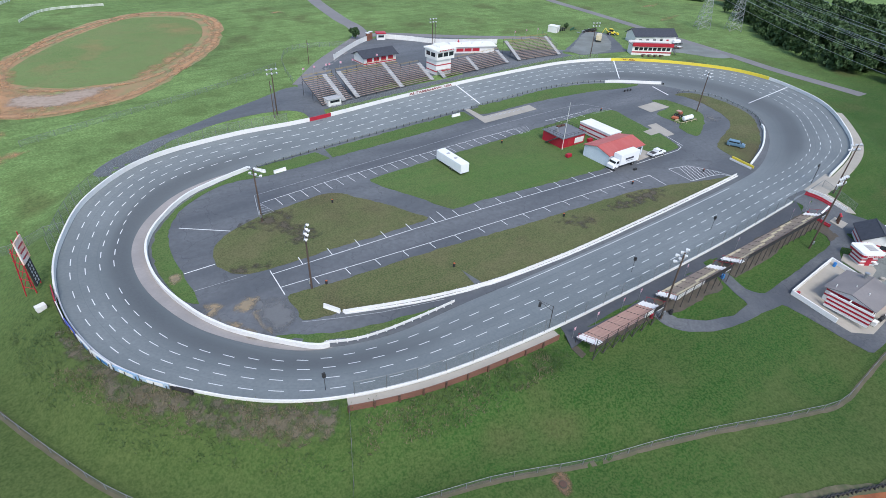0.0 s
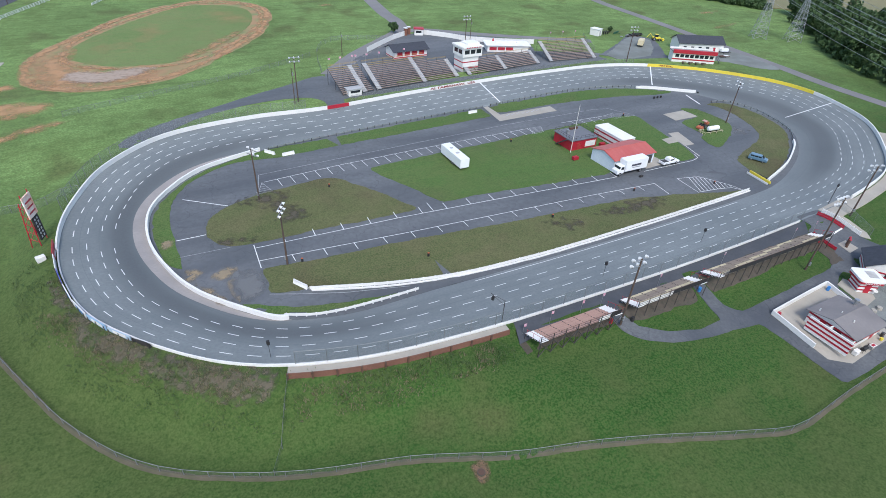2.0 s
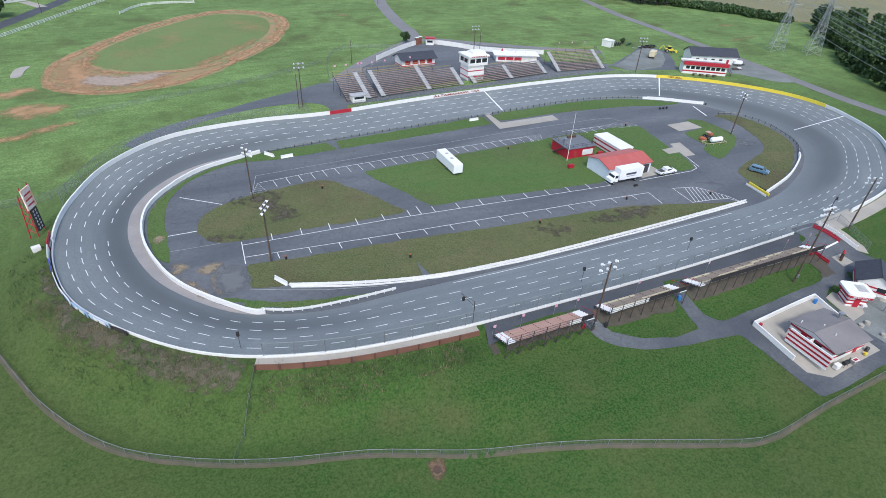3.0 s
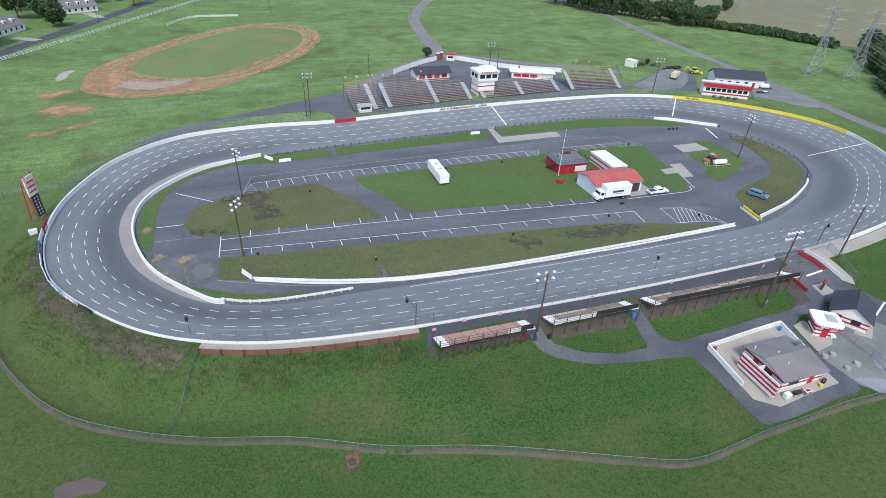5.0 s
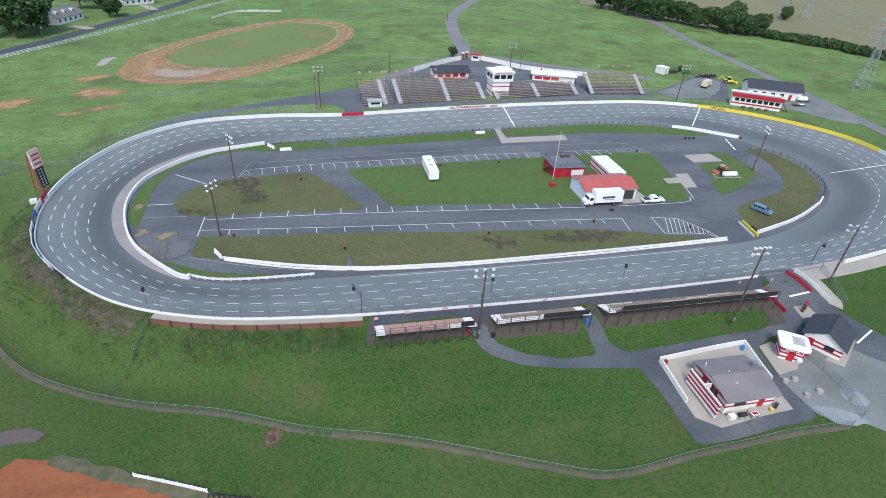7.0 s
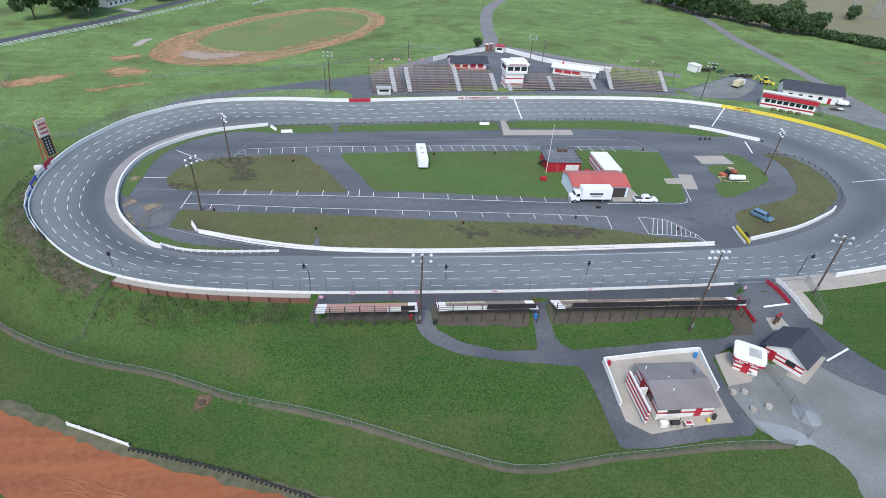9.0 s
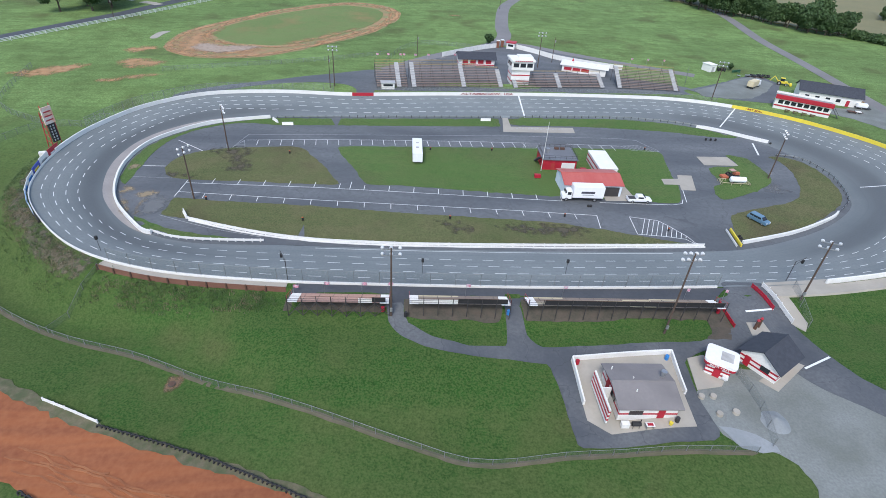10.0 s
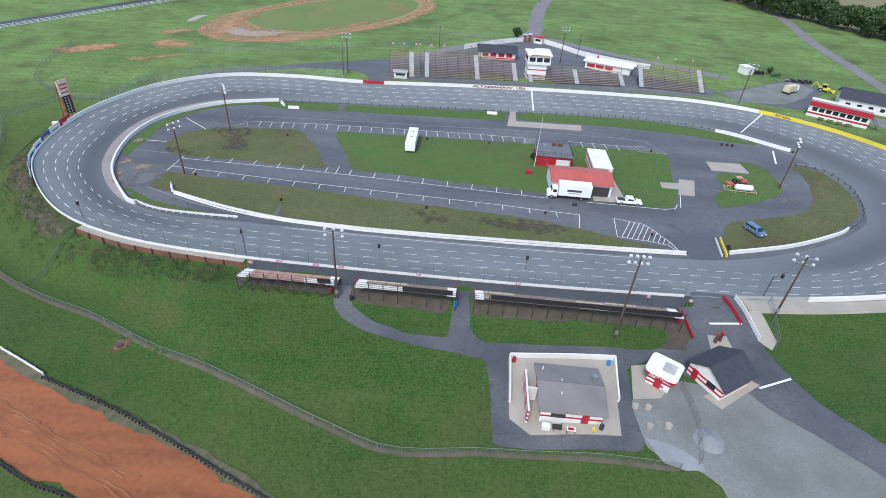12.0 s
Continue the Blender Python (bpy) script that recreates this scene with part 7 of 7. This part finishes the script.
# fuel tank and orange machine on the small island
ft = thing("fuel_tank", pose(157.4, 85.1, infield_z(156) + 0.1, 0, 0, -3), "white horizontal fuel tank in a cream pipe frame", "tank")
bm = bmesh.new()
bar(bm, (-1.9, 0, 1.1), (1.9, 0, 1.1), 0.75, 18)
for s in (-1, 1):
    bar(bm, (s * 1.9, 0, 1.1), (s * 2.15, 0, 1.1), 0.75, 18, 0.4)
part("tank", bm, CARWHITE, ft, smooth=False)
for s in (-1, 1):
    part("saddle", boxed(s * 1.2 - 0.15, -0.6, 0, s * 1.2 + 0.15, 0.6, 0.7), DARKSTEEL, ft)
for (xa, ya), (xb, yb) in (((-4.6, -1.4), (2.8, -1.4)), ((-4.6, 1.2), (-2.6, 1.2)), ((-4.6, -1.4), (-4.6, 1.2)), ((2.8, -1.4), (2.8, 1.2))):
    bm = bmesh.new()
    for k in range(4):
        x, y = lerp((xa, ya), (xb, yb), k / 3)
        bar(bm, (x, y, -0.1), (x, y, 0.75), 0.08)
    bar(bm, (xa, ya, 0.65), (xb, yb, 0.65), 0.08)
    part("guard_rail", bm, CREAM, ft)
tra = thing("tractor", pose(157.6, 88.5, infield_z(156) + 0.1, 0, 0, 10), "faded orange tractor with implements on the grass", "tractor")
ORANGE = surface("faded orange paint", (0.45, 0.13, 0.06), (0.36, 0.12, 0.08), 0.8, 5.0)
part("hood", boxed(0.2, -0.45, 0.8, 2.0, 0.45, 1.5, 0.08), ORANGE, tra)
part("frame", boxed(-1.4, -0.35, 0.5, 2.0, 0.35, 0.85), DARKSTEEL, tra)
part("canopy", boxed(-1.2, -0.7, 2.2, 0.3, 0.7, 2.3, 0.03), surface("faded pink canopy", (0.5, 0.3, 0.26), (0.4, 0.22, 0.2), 1.0, 4.0), tra)
for sx, sy in ((-1.1, -0.6), (-1.1, 0.6), (0.2, -0.6), (0.2, 0.6)):
    bm = bmesh.new()
    bar(bm, (sx, sy, 0.8), (sx, sy, 2.2), 0.04)
    part("canopy_post", bm, DARKSTEEL, tra)
part("seat", boxed(-0.9, -0.3, 1.0, -0.4, 0.3, 1.3, 0.05), BLACK, tra)
for s in (-1, 1):
    wheel(tra, -0.8, s * 0.8, 0.7, 0.35)
    wheel(tra, 1.5, s * 0.65, 0.4, 0.25)
part("mower_deck", boxed(-3.2, -0.9, 0.2, -1.6, 0.9, 0.8, 0.06), ORANGE, tra)
wt = thing("tanker_truck", pose(204, 164.1, height(204, 163.5), 0, 0, 38), "old cream sweeper truck on the gravel pad", "truck")
part("body", boxed(-3.4, -1.2, 0.8, 1.8, 1.2, 2.9, 0.12), surface("cream paint", (0.6, 0.53, 0.36), (0.5, 0.42, 0.26), 0.6, 4.0), wt)
profile_body("cab", [(1.9, 0.6), (3.9, 0.6), (4.0, 1.6), (3.6, 2.6), (1.9, 2.6)], 2.3, CARWHITE, wt, 0.1)
part("windscreen", boxed(3.72, -0.9, 1.65, 3.86, 0.9, 2.3), GLASS, wt)
for s in (-1, 1):
    wheel(wt, 3.0, s, 0.5, 0.3)
    wheel(wt, -2.2, s, 0.5, 0.4)
ld = thing("backhoe_loader", pose(219, 169.6, height(219, 169.6), 0, 0, -30), "yellow backhoe loader on the grass edge", "loader")
part("body", boxed(-1.6, -0.7, 0.7, 1.8, 0.7, 1.6, 0.08), YELLOW, ld)
part("cab_roof", boxed(-0.9, -0.8, 2.6, 0.7, 0.8, 2.75, 0.04), YELLOW, ld)
part("cab", boxed(-0.8, -0.7, 1.6, 0.6, 0.7, 2.6), GLASS, ld)
part("bucket", boxed(2.8, -1.1, 0.2, 3.6, 1.1, 1.1, 0.1), YELLOW, ld)
bm = bmesh.new()
bar(bm, (0.8, 0.6, 1.5), (2.9, 0.6, 0.7), 0.12)
bar(bm, (0.8, -0.6, 1.5), (2.9, -0.6, 0.7), 0.12)
bar(bm, (-1.6, 0, 1.4), (-3.2, 0, 3.0), 0.15)
bar(bm, (-3.2, 0, 3.0), (-4.4, 0, 1.0), 0.12)
part("boom", bm, YELLOW, ld)
for s in (-1, 1):
    wheel(ld, -1.0, s * 0.9, 0.75, 0.4)
    wheel(ld, 1.5, s * 0.85, 0.5, 0.3)
wb = thing("storage_shed", pose(195.9, 185.1, height(196.1, 185.5), 0, 0, 20), "small white storage shed at the field edge", "shed")
part("shell", boxed(-1.7, -2.2, -0.2, 1.7, 2.2, 2.7), WHITE, wb)
part("roof", boxed(-1.9, -2.4, 2.7, 1.9, 2.4, 2.95, 0.05), WHITEROOF, wb)
part("door", boxed(-0.6, -2.25, 0, 0.6, -2.21, 2.1), GREYBOARD, wb)
for k in range(6):
    x, y = 200.2 + 1.3 * (k % 3), 184.5 + 1.3 * (k // 3)
    tyre_stack(x, y, 6, "tall stack of black tyres beside the shed")

# yard beside the suite building
scrap = thing("scrap_pile", pose(213, 178.4, height(213, 178.4)), "dark heap of scrap metal on the gravel pad", "scrap")
rs = random.Random(9)
for k in range(26):
    x, y, z, a = rs.gauss(0, 3.2), rs.gauss(0, 0.9), rs.uniform(0.1, 0.7), rs.uniform(0, 3.1)
    bm = bmesh.new()
    w, d, h = rs.uniform(0.3, 1.3), rs.uniform(0.1, 0.5), rs.uniform(0.1, 0.5)
    box(bm, -w, -d, 0, w, d, h, 0.0, Matrix.Translation((x, y, z - 0.12)) @ Matrix.Rotation(a, 4, "Z") @ Matrix.Rotation(rs.gauss(0, 0.25), 4, "Y"))
    part("scrap_piece", bm, rs.choice([BLACK, DARKSTEEL, RUST, STEEL]), scrap)
part("pallet", boxed(-3.4, -1.2, -0.1, 3.4, 1.2, 0.1), RUST, scrap)
GREENPAINT = surface("faded green machine paint", (0.03, 0.13, 0.07), (0.04, 0.1, 0.06), 0.8, 5.0)
har = thing("hay_rake", pose(207.5, 184.0, height(207.5, 184.0), 0, 0, 20), "green farm rake standing in the grass", "implement")
part("beam", boxed(-2.0, -0.12, 0.7, 2.0, 0.12, 0.95), GREENPAINT, har)
part("drawbar", boxed(-0.1, -2.2, 0.45, 0.1, 0.1, 0.65), GREENPAINT, har)
for k in range(5):
    bm = bmesh.new()
    bar(bm, (-1.8 + k * 0.9, -0.1, 0.62), (-1.8 + k * 0.9, 0.1, 0.66), 0.6, 14)
    part("rake_wheel", bm, GREENPAINT, har)
wt2 = thing("water_trailer", pose(233.4, 143.6, height(233.4, 143.6), 0, 0, -20), "small white tank trailer beside the back building", "trailer")
part("tank", boxed(-1.9, -0.9, 0.7, 1.9, 0.9, 2.1, 0.25), CARWHITE, wt2)
part("frame", boxed(-2.0, -0.7, 0.5, 3.2, 0.7, 0.68), DARKSTEEL, wt2)
for sy in (-0.95, 0.95):
    wheel(wt2, 0.0, sy, 0.36, 0.22)
part("jack_stand", boxed(3.0, -0.08, 0, 3.15, 0.08, 0.6), STEEL, wt2)
flt = thing("flat_trailer", pose(227.6, 138.6, height(227.6, 138.6), 0, 0, -12), "low rusty flat trailer with a pale sheet on it", "trailer")
part("deck", boxed(-2.4, -0.9, 0.5, 2.4, 0.9, 0.62), RUST, flt)
part("sheet", boxed(0.2, -0.7, 0.62, 2.0, 0.7, 0.75), WHITEROOF, flt)
for sy in (-0.95, 0.95):
    wheel(flt, 0.3, sy, 0.34, 0.2)
drape("gravel_lot", soft([(212, 142), (222, 133), (228, 122), (236, 118), (240, 130), (240, 150), (233, 149), (228, 143), (219, 146)], 3), GRAVEL, 0.07, 3.0, label="worn gravel yard beside the suite building", category="gravel", kind="structure")

# ---------------- trees, woods and far houses ----------------
def leaf_mesh(points, size, rnd):
    """Many small leaf clumps as bent quads about the given places."""
    verts, faces = [], []
    for p in points:
        for _ in range(2):
            n = Vector((rnd.gauss(0, 1), rnd.gauss(0, 1), rnd.gauss(0.5, 0.8))).normalized()
            u = n.orthogonal().normalized()
            w = n.cross(u)
            s = size * rnd.uniform(0.6, 1.3)
            c = p + Vector((rnd.gauss(0, 0.3), rnd.gauss(0, 0.3), rnd.gauss(0, 0.3))) * size
            k = len(verts)
            verts += [tuple(c + u * s), tuple(c + w * s * 0.7 + n * 0.2 * s), tuple(c - u * s), tuple(c - w * s * 0.7 + n * 0.15 * s)]
            faces += [(k, k + 1, k + 2), (k, k + 2, k + 3)]
    return verts, faces


def crown_points(rnd, h, r, n, low=0.25):
    """Places in lobes round the limbs: an uneven crown with gaps."""
    lobes = [(Vector((rnd.gauss(0, r * 0.42), rnd.gauss(0, r * 0.42), h * rnd.uniform(low + 0.1, 0.86))), r * rnd.uniform(0.32, 0.55)) for _ in range(13)]
    lobes.append((Vector((0, 0, h * 0.84)), r * 0.42))
    out = []
    for _ in range(n):
        c, q = rnd.choice(lobes)
        d = Vector((rnd.gauss(0, 1), rnd.gauss(0, 1), rnd.gauss(0, 1))).normalized()
        out.append(c + d * q * rnd.uniform(0.65, 1.05))
    return out, lobes


def make_tree(seed, h, r, n, name="tree", label="leafy dark green tree", size=0.55):
    rnd = random.Random(seed)
    root = thing(name, pose(0, 0, -500), label, "tree")
    pts, lobes = crown_points(rnd, h, r, n)
    bm = bmesh.new()
    bar(bm, (0, 0, -0.5), (0, 0, h * 0.6), h * 0.028, 8, h * 0.012)
    for c, q in lobes[:7]:
        bar(bm, (0, 0, h * rnd.uniform(0.2, 0.5)), tuple(c), h * 0.012, 5, h * 0.004)
    part("trunk", bm, BARK, root)
    v, fc = leaf_mesh(pts, size, rnd)
    from_arrays("crown", v, fc, LEAF, root)
    return root


TREES = [make_tree(k, 11, 4.6, 1900) for k in range(4)]
CEDARS = [make_tree(20 + k, 9.5, 3.0, 1500, label="dense dark evergreen tree", size=0.5) for k in range(2)]
used = set()


def plant(src, x, y, s, rot, label):
    o = TREES[src] if src < 4 else CEDARS[src - 4]
    m = pose(x, y, height(x, y), 0, 0, rot)
    if src in used:
        o = copy_thing(o, m)
    else:
        used.add(src)
        o.matrix_basis = m
    o.scale = (s, s, s)
    tagged(o, label, "tree")
    return o


rt = random.Random(5)
HEDGE = [(256.6, 369.2), (262.2, 353.6), (266.6, 328), (276, 312.2), (284.8, 299.3), (295.8, 275.7), (305.1, 269.3), (316.5, 264.7)]
hl = np.array(soft(HEDGE, 8, False))
for k in range(62):
    i = int(k / 62 * (len(hl) - 1))
    x, y = hl[i] + np.array([rt.gauss(3, 3.2), rt.gauss(3, 3.2)])
    plant(rt.choice([0, 1, 4, 5]), float(x), float(y), rt.uniform(0.85, 1.25) * (1.25 if k < 34 else 1.0), rt.uniform(0, 360), "dark green tree in a hedgerow by the field")
plant(2, 322, 306, 1.35, 40, "broad dark green tree standing behind the hedgerow")
for x, y, s in ((392.8, 337.6, 0.8), (399.9, 343.7, 0.8), (388.1, 331.9, 0.6), (105.9, 214.2, 0.42), (225.8, 154.4, 0.3), (206.5, 187, 0.25)):
    plant(3, x, y, s, rt.uniform(0, 360), "rounded dark green bush in the grass")
for x, y, s in ((-84.5, 248.3, 1.69), (-79.7, 258, 1.43), (-92, 259.3, 1.95), (-97, 243.5, 1.4), (-86, 268, 1.3), (-62.5, 302, 1.1), (-60.5, 307, 0.9), (-98, 290, 1.5), (-103, 276, 1.6), (-95, 310, 1.5), (-84, 326, 1.4), (-74, 332, 1.2), (-36, 372, 1.1), (-46, 392, 1.3), (-60, 380, 1.4), (-75, 365, 1.5), (-90, 350, 1.6), (-30, 420, 1.3), (-45, 430, 1.5), (-70, 318, 1.0)):
    plant(rt.choice([0, 1, 2, 3]), x, y, s, rt.uniform(0, 360), "tall leafy green tree beside the country road")


def woods(name, outline, count, label, lo=9, hi=15):
    """A wood as one body of trunks and leaf clumps."""
    rnd = random.Random(len(name) + count)
    ring = np.array(outline, float)
    verts, faces = [], []
    x0, y0 = ring.min(0)
    x1, y1 = ring.max(0)
    made = 0
    while made < count:
        x, y = rnd.uniform(x0, x1), rnd.uniform(y0, y1)
        if not inside(x, y, ring):
            continue
        made += 1
        h, r = rnd.uniform(lo, hi), rnd.uniform(2.6, 4.2)
        z = land(x, y)
        pts, _ = crown_points(rnd, h, r, 420, 0.02)
        v, fc = leaf_mesh([q + Vector((x, y, z)) for q in pts], 0.85, rnd)
        k = len(verts)
        verts += v
        faces += [tuple(i + k for i in f) for f in fc]
    return from_arrays(name, verts, faces, LEAF, label=label, category="woods", kind="stuff")


woods("woods", [(319.1, 159.5), (273, 113.5), (261.5, 89), (259.7, 66.3), (266.4, 34.8), (330, 20), (380, 110), (364.9, 201)], 330, "dense dark green woodland edge")
woods("woods", [(330, 640), (396.5, 521), (727.4, 541.5), (953.9, 679.9), (669.4, 720.5), (400, 720)], 260, "dark green woodland on the horizon", 12, 18)
woods("brush", [(315.5, 264.7), (336.5, 244.3), (354.3, 209.7), (360.9, 212.1), (345.1, 248.7), (322.7, 270.9)], 60, "low dark brush along the field edge", 2, 4)
WEED = surface("rank weeds", (0.045, 0.09, 0.024), (0.075, 0.095, 0.035), 0.3, 2.0, (0.034, 0.07, 0.018), 0.9)
DRYWEED = surface("dry brown weeds", (0.15, 0.125, 0.075), (0.11, 0.1, 0.052), 0.4, 2.0, (0.1, 0.085, 0.05), 0.9)


def scrub(p, q, d0, d1, count, tall, material, label, seed):
    """Tufts of rank growth on the bank outside the oval, as one body of blades."""
    rnd = random.Random(seed)
    line = edge_line(p, q, 0.5)
    verts, faces = [], []
    for _ in range(count):
        x, y = rnd.choice(line)
        i = int(((EDGE[:, 0] - x) ** 2 + (EDGE[:, 1] - y) ** 2).argmin())
        d = rnd.uniform(d0, d1)
        x, y = x + NORMAL[i, 0] * d + rnd.gauss(0, 0.3), y + NORMAL[i, 1] * d + rnd.gauss(0, 0.3)
        if noise.noise((x * 0.22, y * 0.22, seed)) < -0.12:
            continue
        z = height(x, y)
        h = tall * rnd.uniform(0.4, 1.2)
        for _ in range(6):
            a, r = rnd.uniform(0, 6.28), rnd.uniform(0.1, 0.38)
            c = Vector((x + rnd.gauss(0, 0.25), y + rnd.gauss(0, 0.25), z - 0.05))
            w = Vector((-math.sin(a), math.cos(a), 0)) * 0.045
            tip = c + Vector((math.cos(a) * r, math.sin(a) * r, h * rnd.uniform(0.7, 1.1)))
            k = len(verts)
            verts += [tuple(c - w), tuple(c + w), tuple(tip + w * 0.5), tuple(tip - w * 0.4)]
            faces += [(k, k + 1, k + 2, k + 3)]
    return from_arrays("scrub", verts, faces, material, label=label, category="weeds", kind="stuff")


scrub((49.1, 39.7), (17.6, 44.1), 2.0, 6.5, 900, 0.4, WEED, "rank green weeds below the board wall", 3)
scrub((19, 43.7), (-8.4, 82.8), 1.0, 7.5, 1300, 0.35, WEED, "rank weeds on the bank of the turn", 4)
scrub((15.2, 45), (-7.8, 71.3), 0.6, 5.0, 1000, 0.3, DRYWEED, "dry brown weeds on the bank of the turn", 5)
scrub((47.1, 39.8), (20, 43.2), 2.6, 6.5, 420, 0.4, DRYWEED, "dry brown weeds below the board wall", 6)
BANKSOIL = feathered(surface("dry bank soil", (0.12, 0.1, 0.07), (0.075, 0.072, 0.04), 0.6, 2.5, (0.085, 0.075, 0.05), bump=0.5), 2.2)
for p, q, d0, d1 in (((17, 43.4), (4, 51.6), 0.35, 5.2), ((5, 50.8), (-6.6, 63.4), 0.35, 4.2), ((-6, 62.4), (-11, 76), 0.35, 2.6)):
    drape("bank_soil", offset_line(p, q, d0, 1.5) + offset_line(p, q, d1, 1.5)[::-1], BANKSOIL, 0.05, 0.9, fade=(d1 - d0) * 0.4, label="dry brown soil showing through the bank", category="soil", kind="structure")
SIDING = surface("white clapboard siding", (0.72, 0.72, 0.7), (0.64, 0.64, 0.62), 0.5, 3.0, stretch=(0.2, 0.2, 6))
for x, y, a, w in ((-78.6, 277.7, 74, 20), (-65.5, 340.4, 42, 18)):
    hs = gable_house("farm_house", pose(x, y, height(x, y), 0, 0, a), w, 9.0, 3.2, 6.4, SIDING, ROOFGREY, "white one-storey house with a grey roof", "house", 0.5)
    for k in range(5):
        wd = panel(hs, "window", 1.5 + k * w / 5.2, -0.06, 1.0, 2.6 + k * w / 5.2, -0.01, 2.4, GLASS)
    for k in range(3):
        dm = part("dormer", boxed(2.5 + k * w / 3.4, 1.4, 3.6, 4.3 + k * w / 3.4, 4.0, 5.6), SIDING, hs)
        part("window", boxed(3.0 + k * w / 3.4, 1.34, 4.2, 3.8 + k * w / 3.4, 1.39, 5.3), GLASS, dm)
drape("driveway", ribbon([(-72.5, 276), (-67, 274), (-61.6, 270)], 5.0), CONCRETE, 0.08, 5.0, label="pale concrete driveway of the white house", category="driveway", kind="structure")
drape("driveway", ribbon([(-57, 345), (-52, 337), (-46.5, 328)], 5.0), CONCRETE, 0.08, 5.0, label="pale concrete driveway of the white house", category="driveway", kind="structure")


# ---------------- power line ----------------
def pylon(x, y, h, rot, label):
    root = thing("pylon", pose(x, y, height(x, y), 0, 0, rot), label, "pylon", "power pylons")

    def half(z):
        return 3.2 - 2.4 * min(1, z / (h * 0.62)) if z < h * 0.62 else 0.8

    for sx in (-1, 1):
        for sy in (-1, 1):
            bm = bmesh.new()
            bar(bm, (sx * 3.2, sy * 3.2, -0.5), (sx * 0.8, sy * 0.8, h * 0.62), 0.1, 5)
            bar(bm, (sx * 0.8, sy * 0.8, h * 0.62), (sx * 0.5, sy * 0.5, h), 0.1, 5)
            part("leg", bm, STEEL, root)
    levels = [h * k / 11 for k in range(12)]
    for a, b in zip(levels, levels[1:]):
        bm = bmesh.new()
        p, q = half(a), half(b)
        for sx, sy, tx, ty in ((-1, -1, 1, -1), (1, -1, 1, 1), (1, 1, -1, 1), (-1, 1, -1, -1)):
            bar(bm, (sx * p, sy * p, a), (tx * q, ty * q, b), 0.045, 4)
            bar(bm, (tx * p, ty * p, a), (sx * q, sy * q, b), 0.06, 4)
            bar(bm, (sx * q, sy * q, b), (tx * q, ty * q, b), 0.06, 4)
        part("lattice", bm, STEEL, root)
    for z in (0.7, 0.82, 0.94):
        bm = bmesh.new()
        for s in (-1, 1):
            bar(bm, (s * 0.6, 0, h * z), (s * 5.2, 0, h * z + 0.5), 0.08, 4)
            bar(bm, (s * 0.6, 0, h * z + 1.4), (s * 5.2, 0, h * z + 0.5), 0.06, 4)
            bar(bm, (s * 5.2, 0, h * z + 0.5), (s * 5.2, 0, h * z - 1.2), 0.07, 5)
        part("crossarm", bm, STEEL, root)
    return root


PY = [(279, 159.9), (403, 349.6), (288.4, 148.1)]
ang = math.degrees(math.atan2(347 - 152, 400 - 270)) - 90
pylon(*PY[0], 30, ang, "grey steel lattice power pylon in the meadow")
pylon(292.2, 150.3, 30, ang, "grey steel lattice power pylon in the meadow")
pylon(*PY[1], 30, ang, "grey steel lattice power pylon in the hay field")
pylon(416.5, 343.1, 30, ang, "grey steel lattice power pylon in the hay field")
for i, (ox, oy) in enumerate(((0, 0), (11, -10))):
    for off in (-5.2, 5.2):
        for z in (0.7, 0.82, 0.94):
            cu = bpy.data.curves.new("power_cable", "CURVE")
            cu.dimensions, cu.bevel_depth, cu.bevel_resolution = "3D", 0.05, 0
            c, s_ = math.cos(radians(ang)), math.sin(radians(ang))
            A = Vector((PY[0][0] + ox + off * c, PY[0][1] + oy + off * s_, height(*PY[0]) + 30 * z - 1.2))
            B = Vector((PY[1][0] + ox + off * c, PY[1][1] + oy + off * s_, height(*PY[1]) + 30 * z - 1.2))
            for P, Q in ((A, B), (A, A - (B - A))):
                sp = cu.splines.new("POLY")
                sp.points.add(16)
                for k in range(17):
                    t = k / 16
                    v = P.lerp(Q, t)
                    sp.points[k].co = (v.x, v.y, v.z - 6 * 4 * t * (1 - t) * 0.8, 1)
            ob = new("power_cable", cu)
            cu.materials.append(STEEL)
            me = bpy.data.meshes.new_from_object(ob.evaluated_get(bpy.context.evaluated_depsgraph_get()))
            bpy.data.objects.remove(ob)
            tagged(new("power_cable", me), "thin grey power cable hanging between pylons", "cable", "power cables")


# wheel ruts pressed into the clay, low ridges of soil
random.seed(77)
RIDGE = surface("loose clay ridge", (0.31, 0.125, 0.052), (0.2, 0.065, 0.025), 0.35, 4.0, bump=0.4, blotch=1.0)
for o, x0, x1 in ((0.0, 21, 34), (0.5, 20, 47), (0.85, 24, 52), (1.7, 19, 50), (2.1, 26, 44), (3.1, 21, 55), (3.5, 30, 58)):
    line = []
    for k in range(25):
        x = x0 + (x1 - x0) * k / 24
        line.append((x, 9.9 - (x - 20.5) * 0.345 - o + 0.28 * math.sin(x * 0.55 + o * 4) + 0.12 * math.sin(x * 1.7 + o * 9) + random.uniform(-0.04, 0.04)))
    sweep("clay_ridge", line, -0.13, 0.13, height, 0.02, 0.17, RIDGE, label="low ridge of loose clay beside a wheel rut", category="clay", kind="structure")
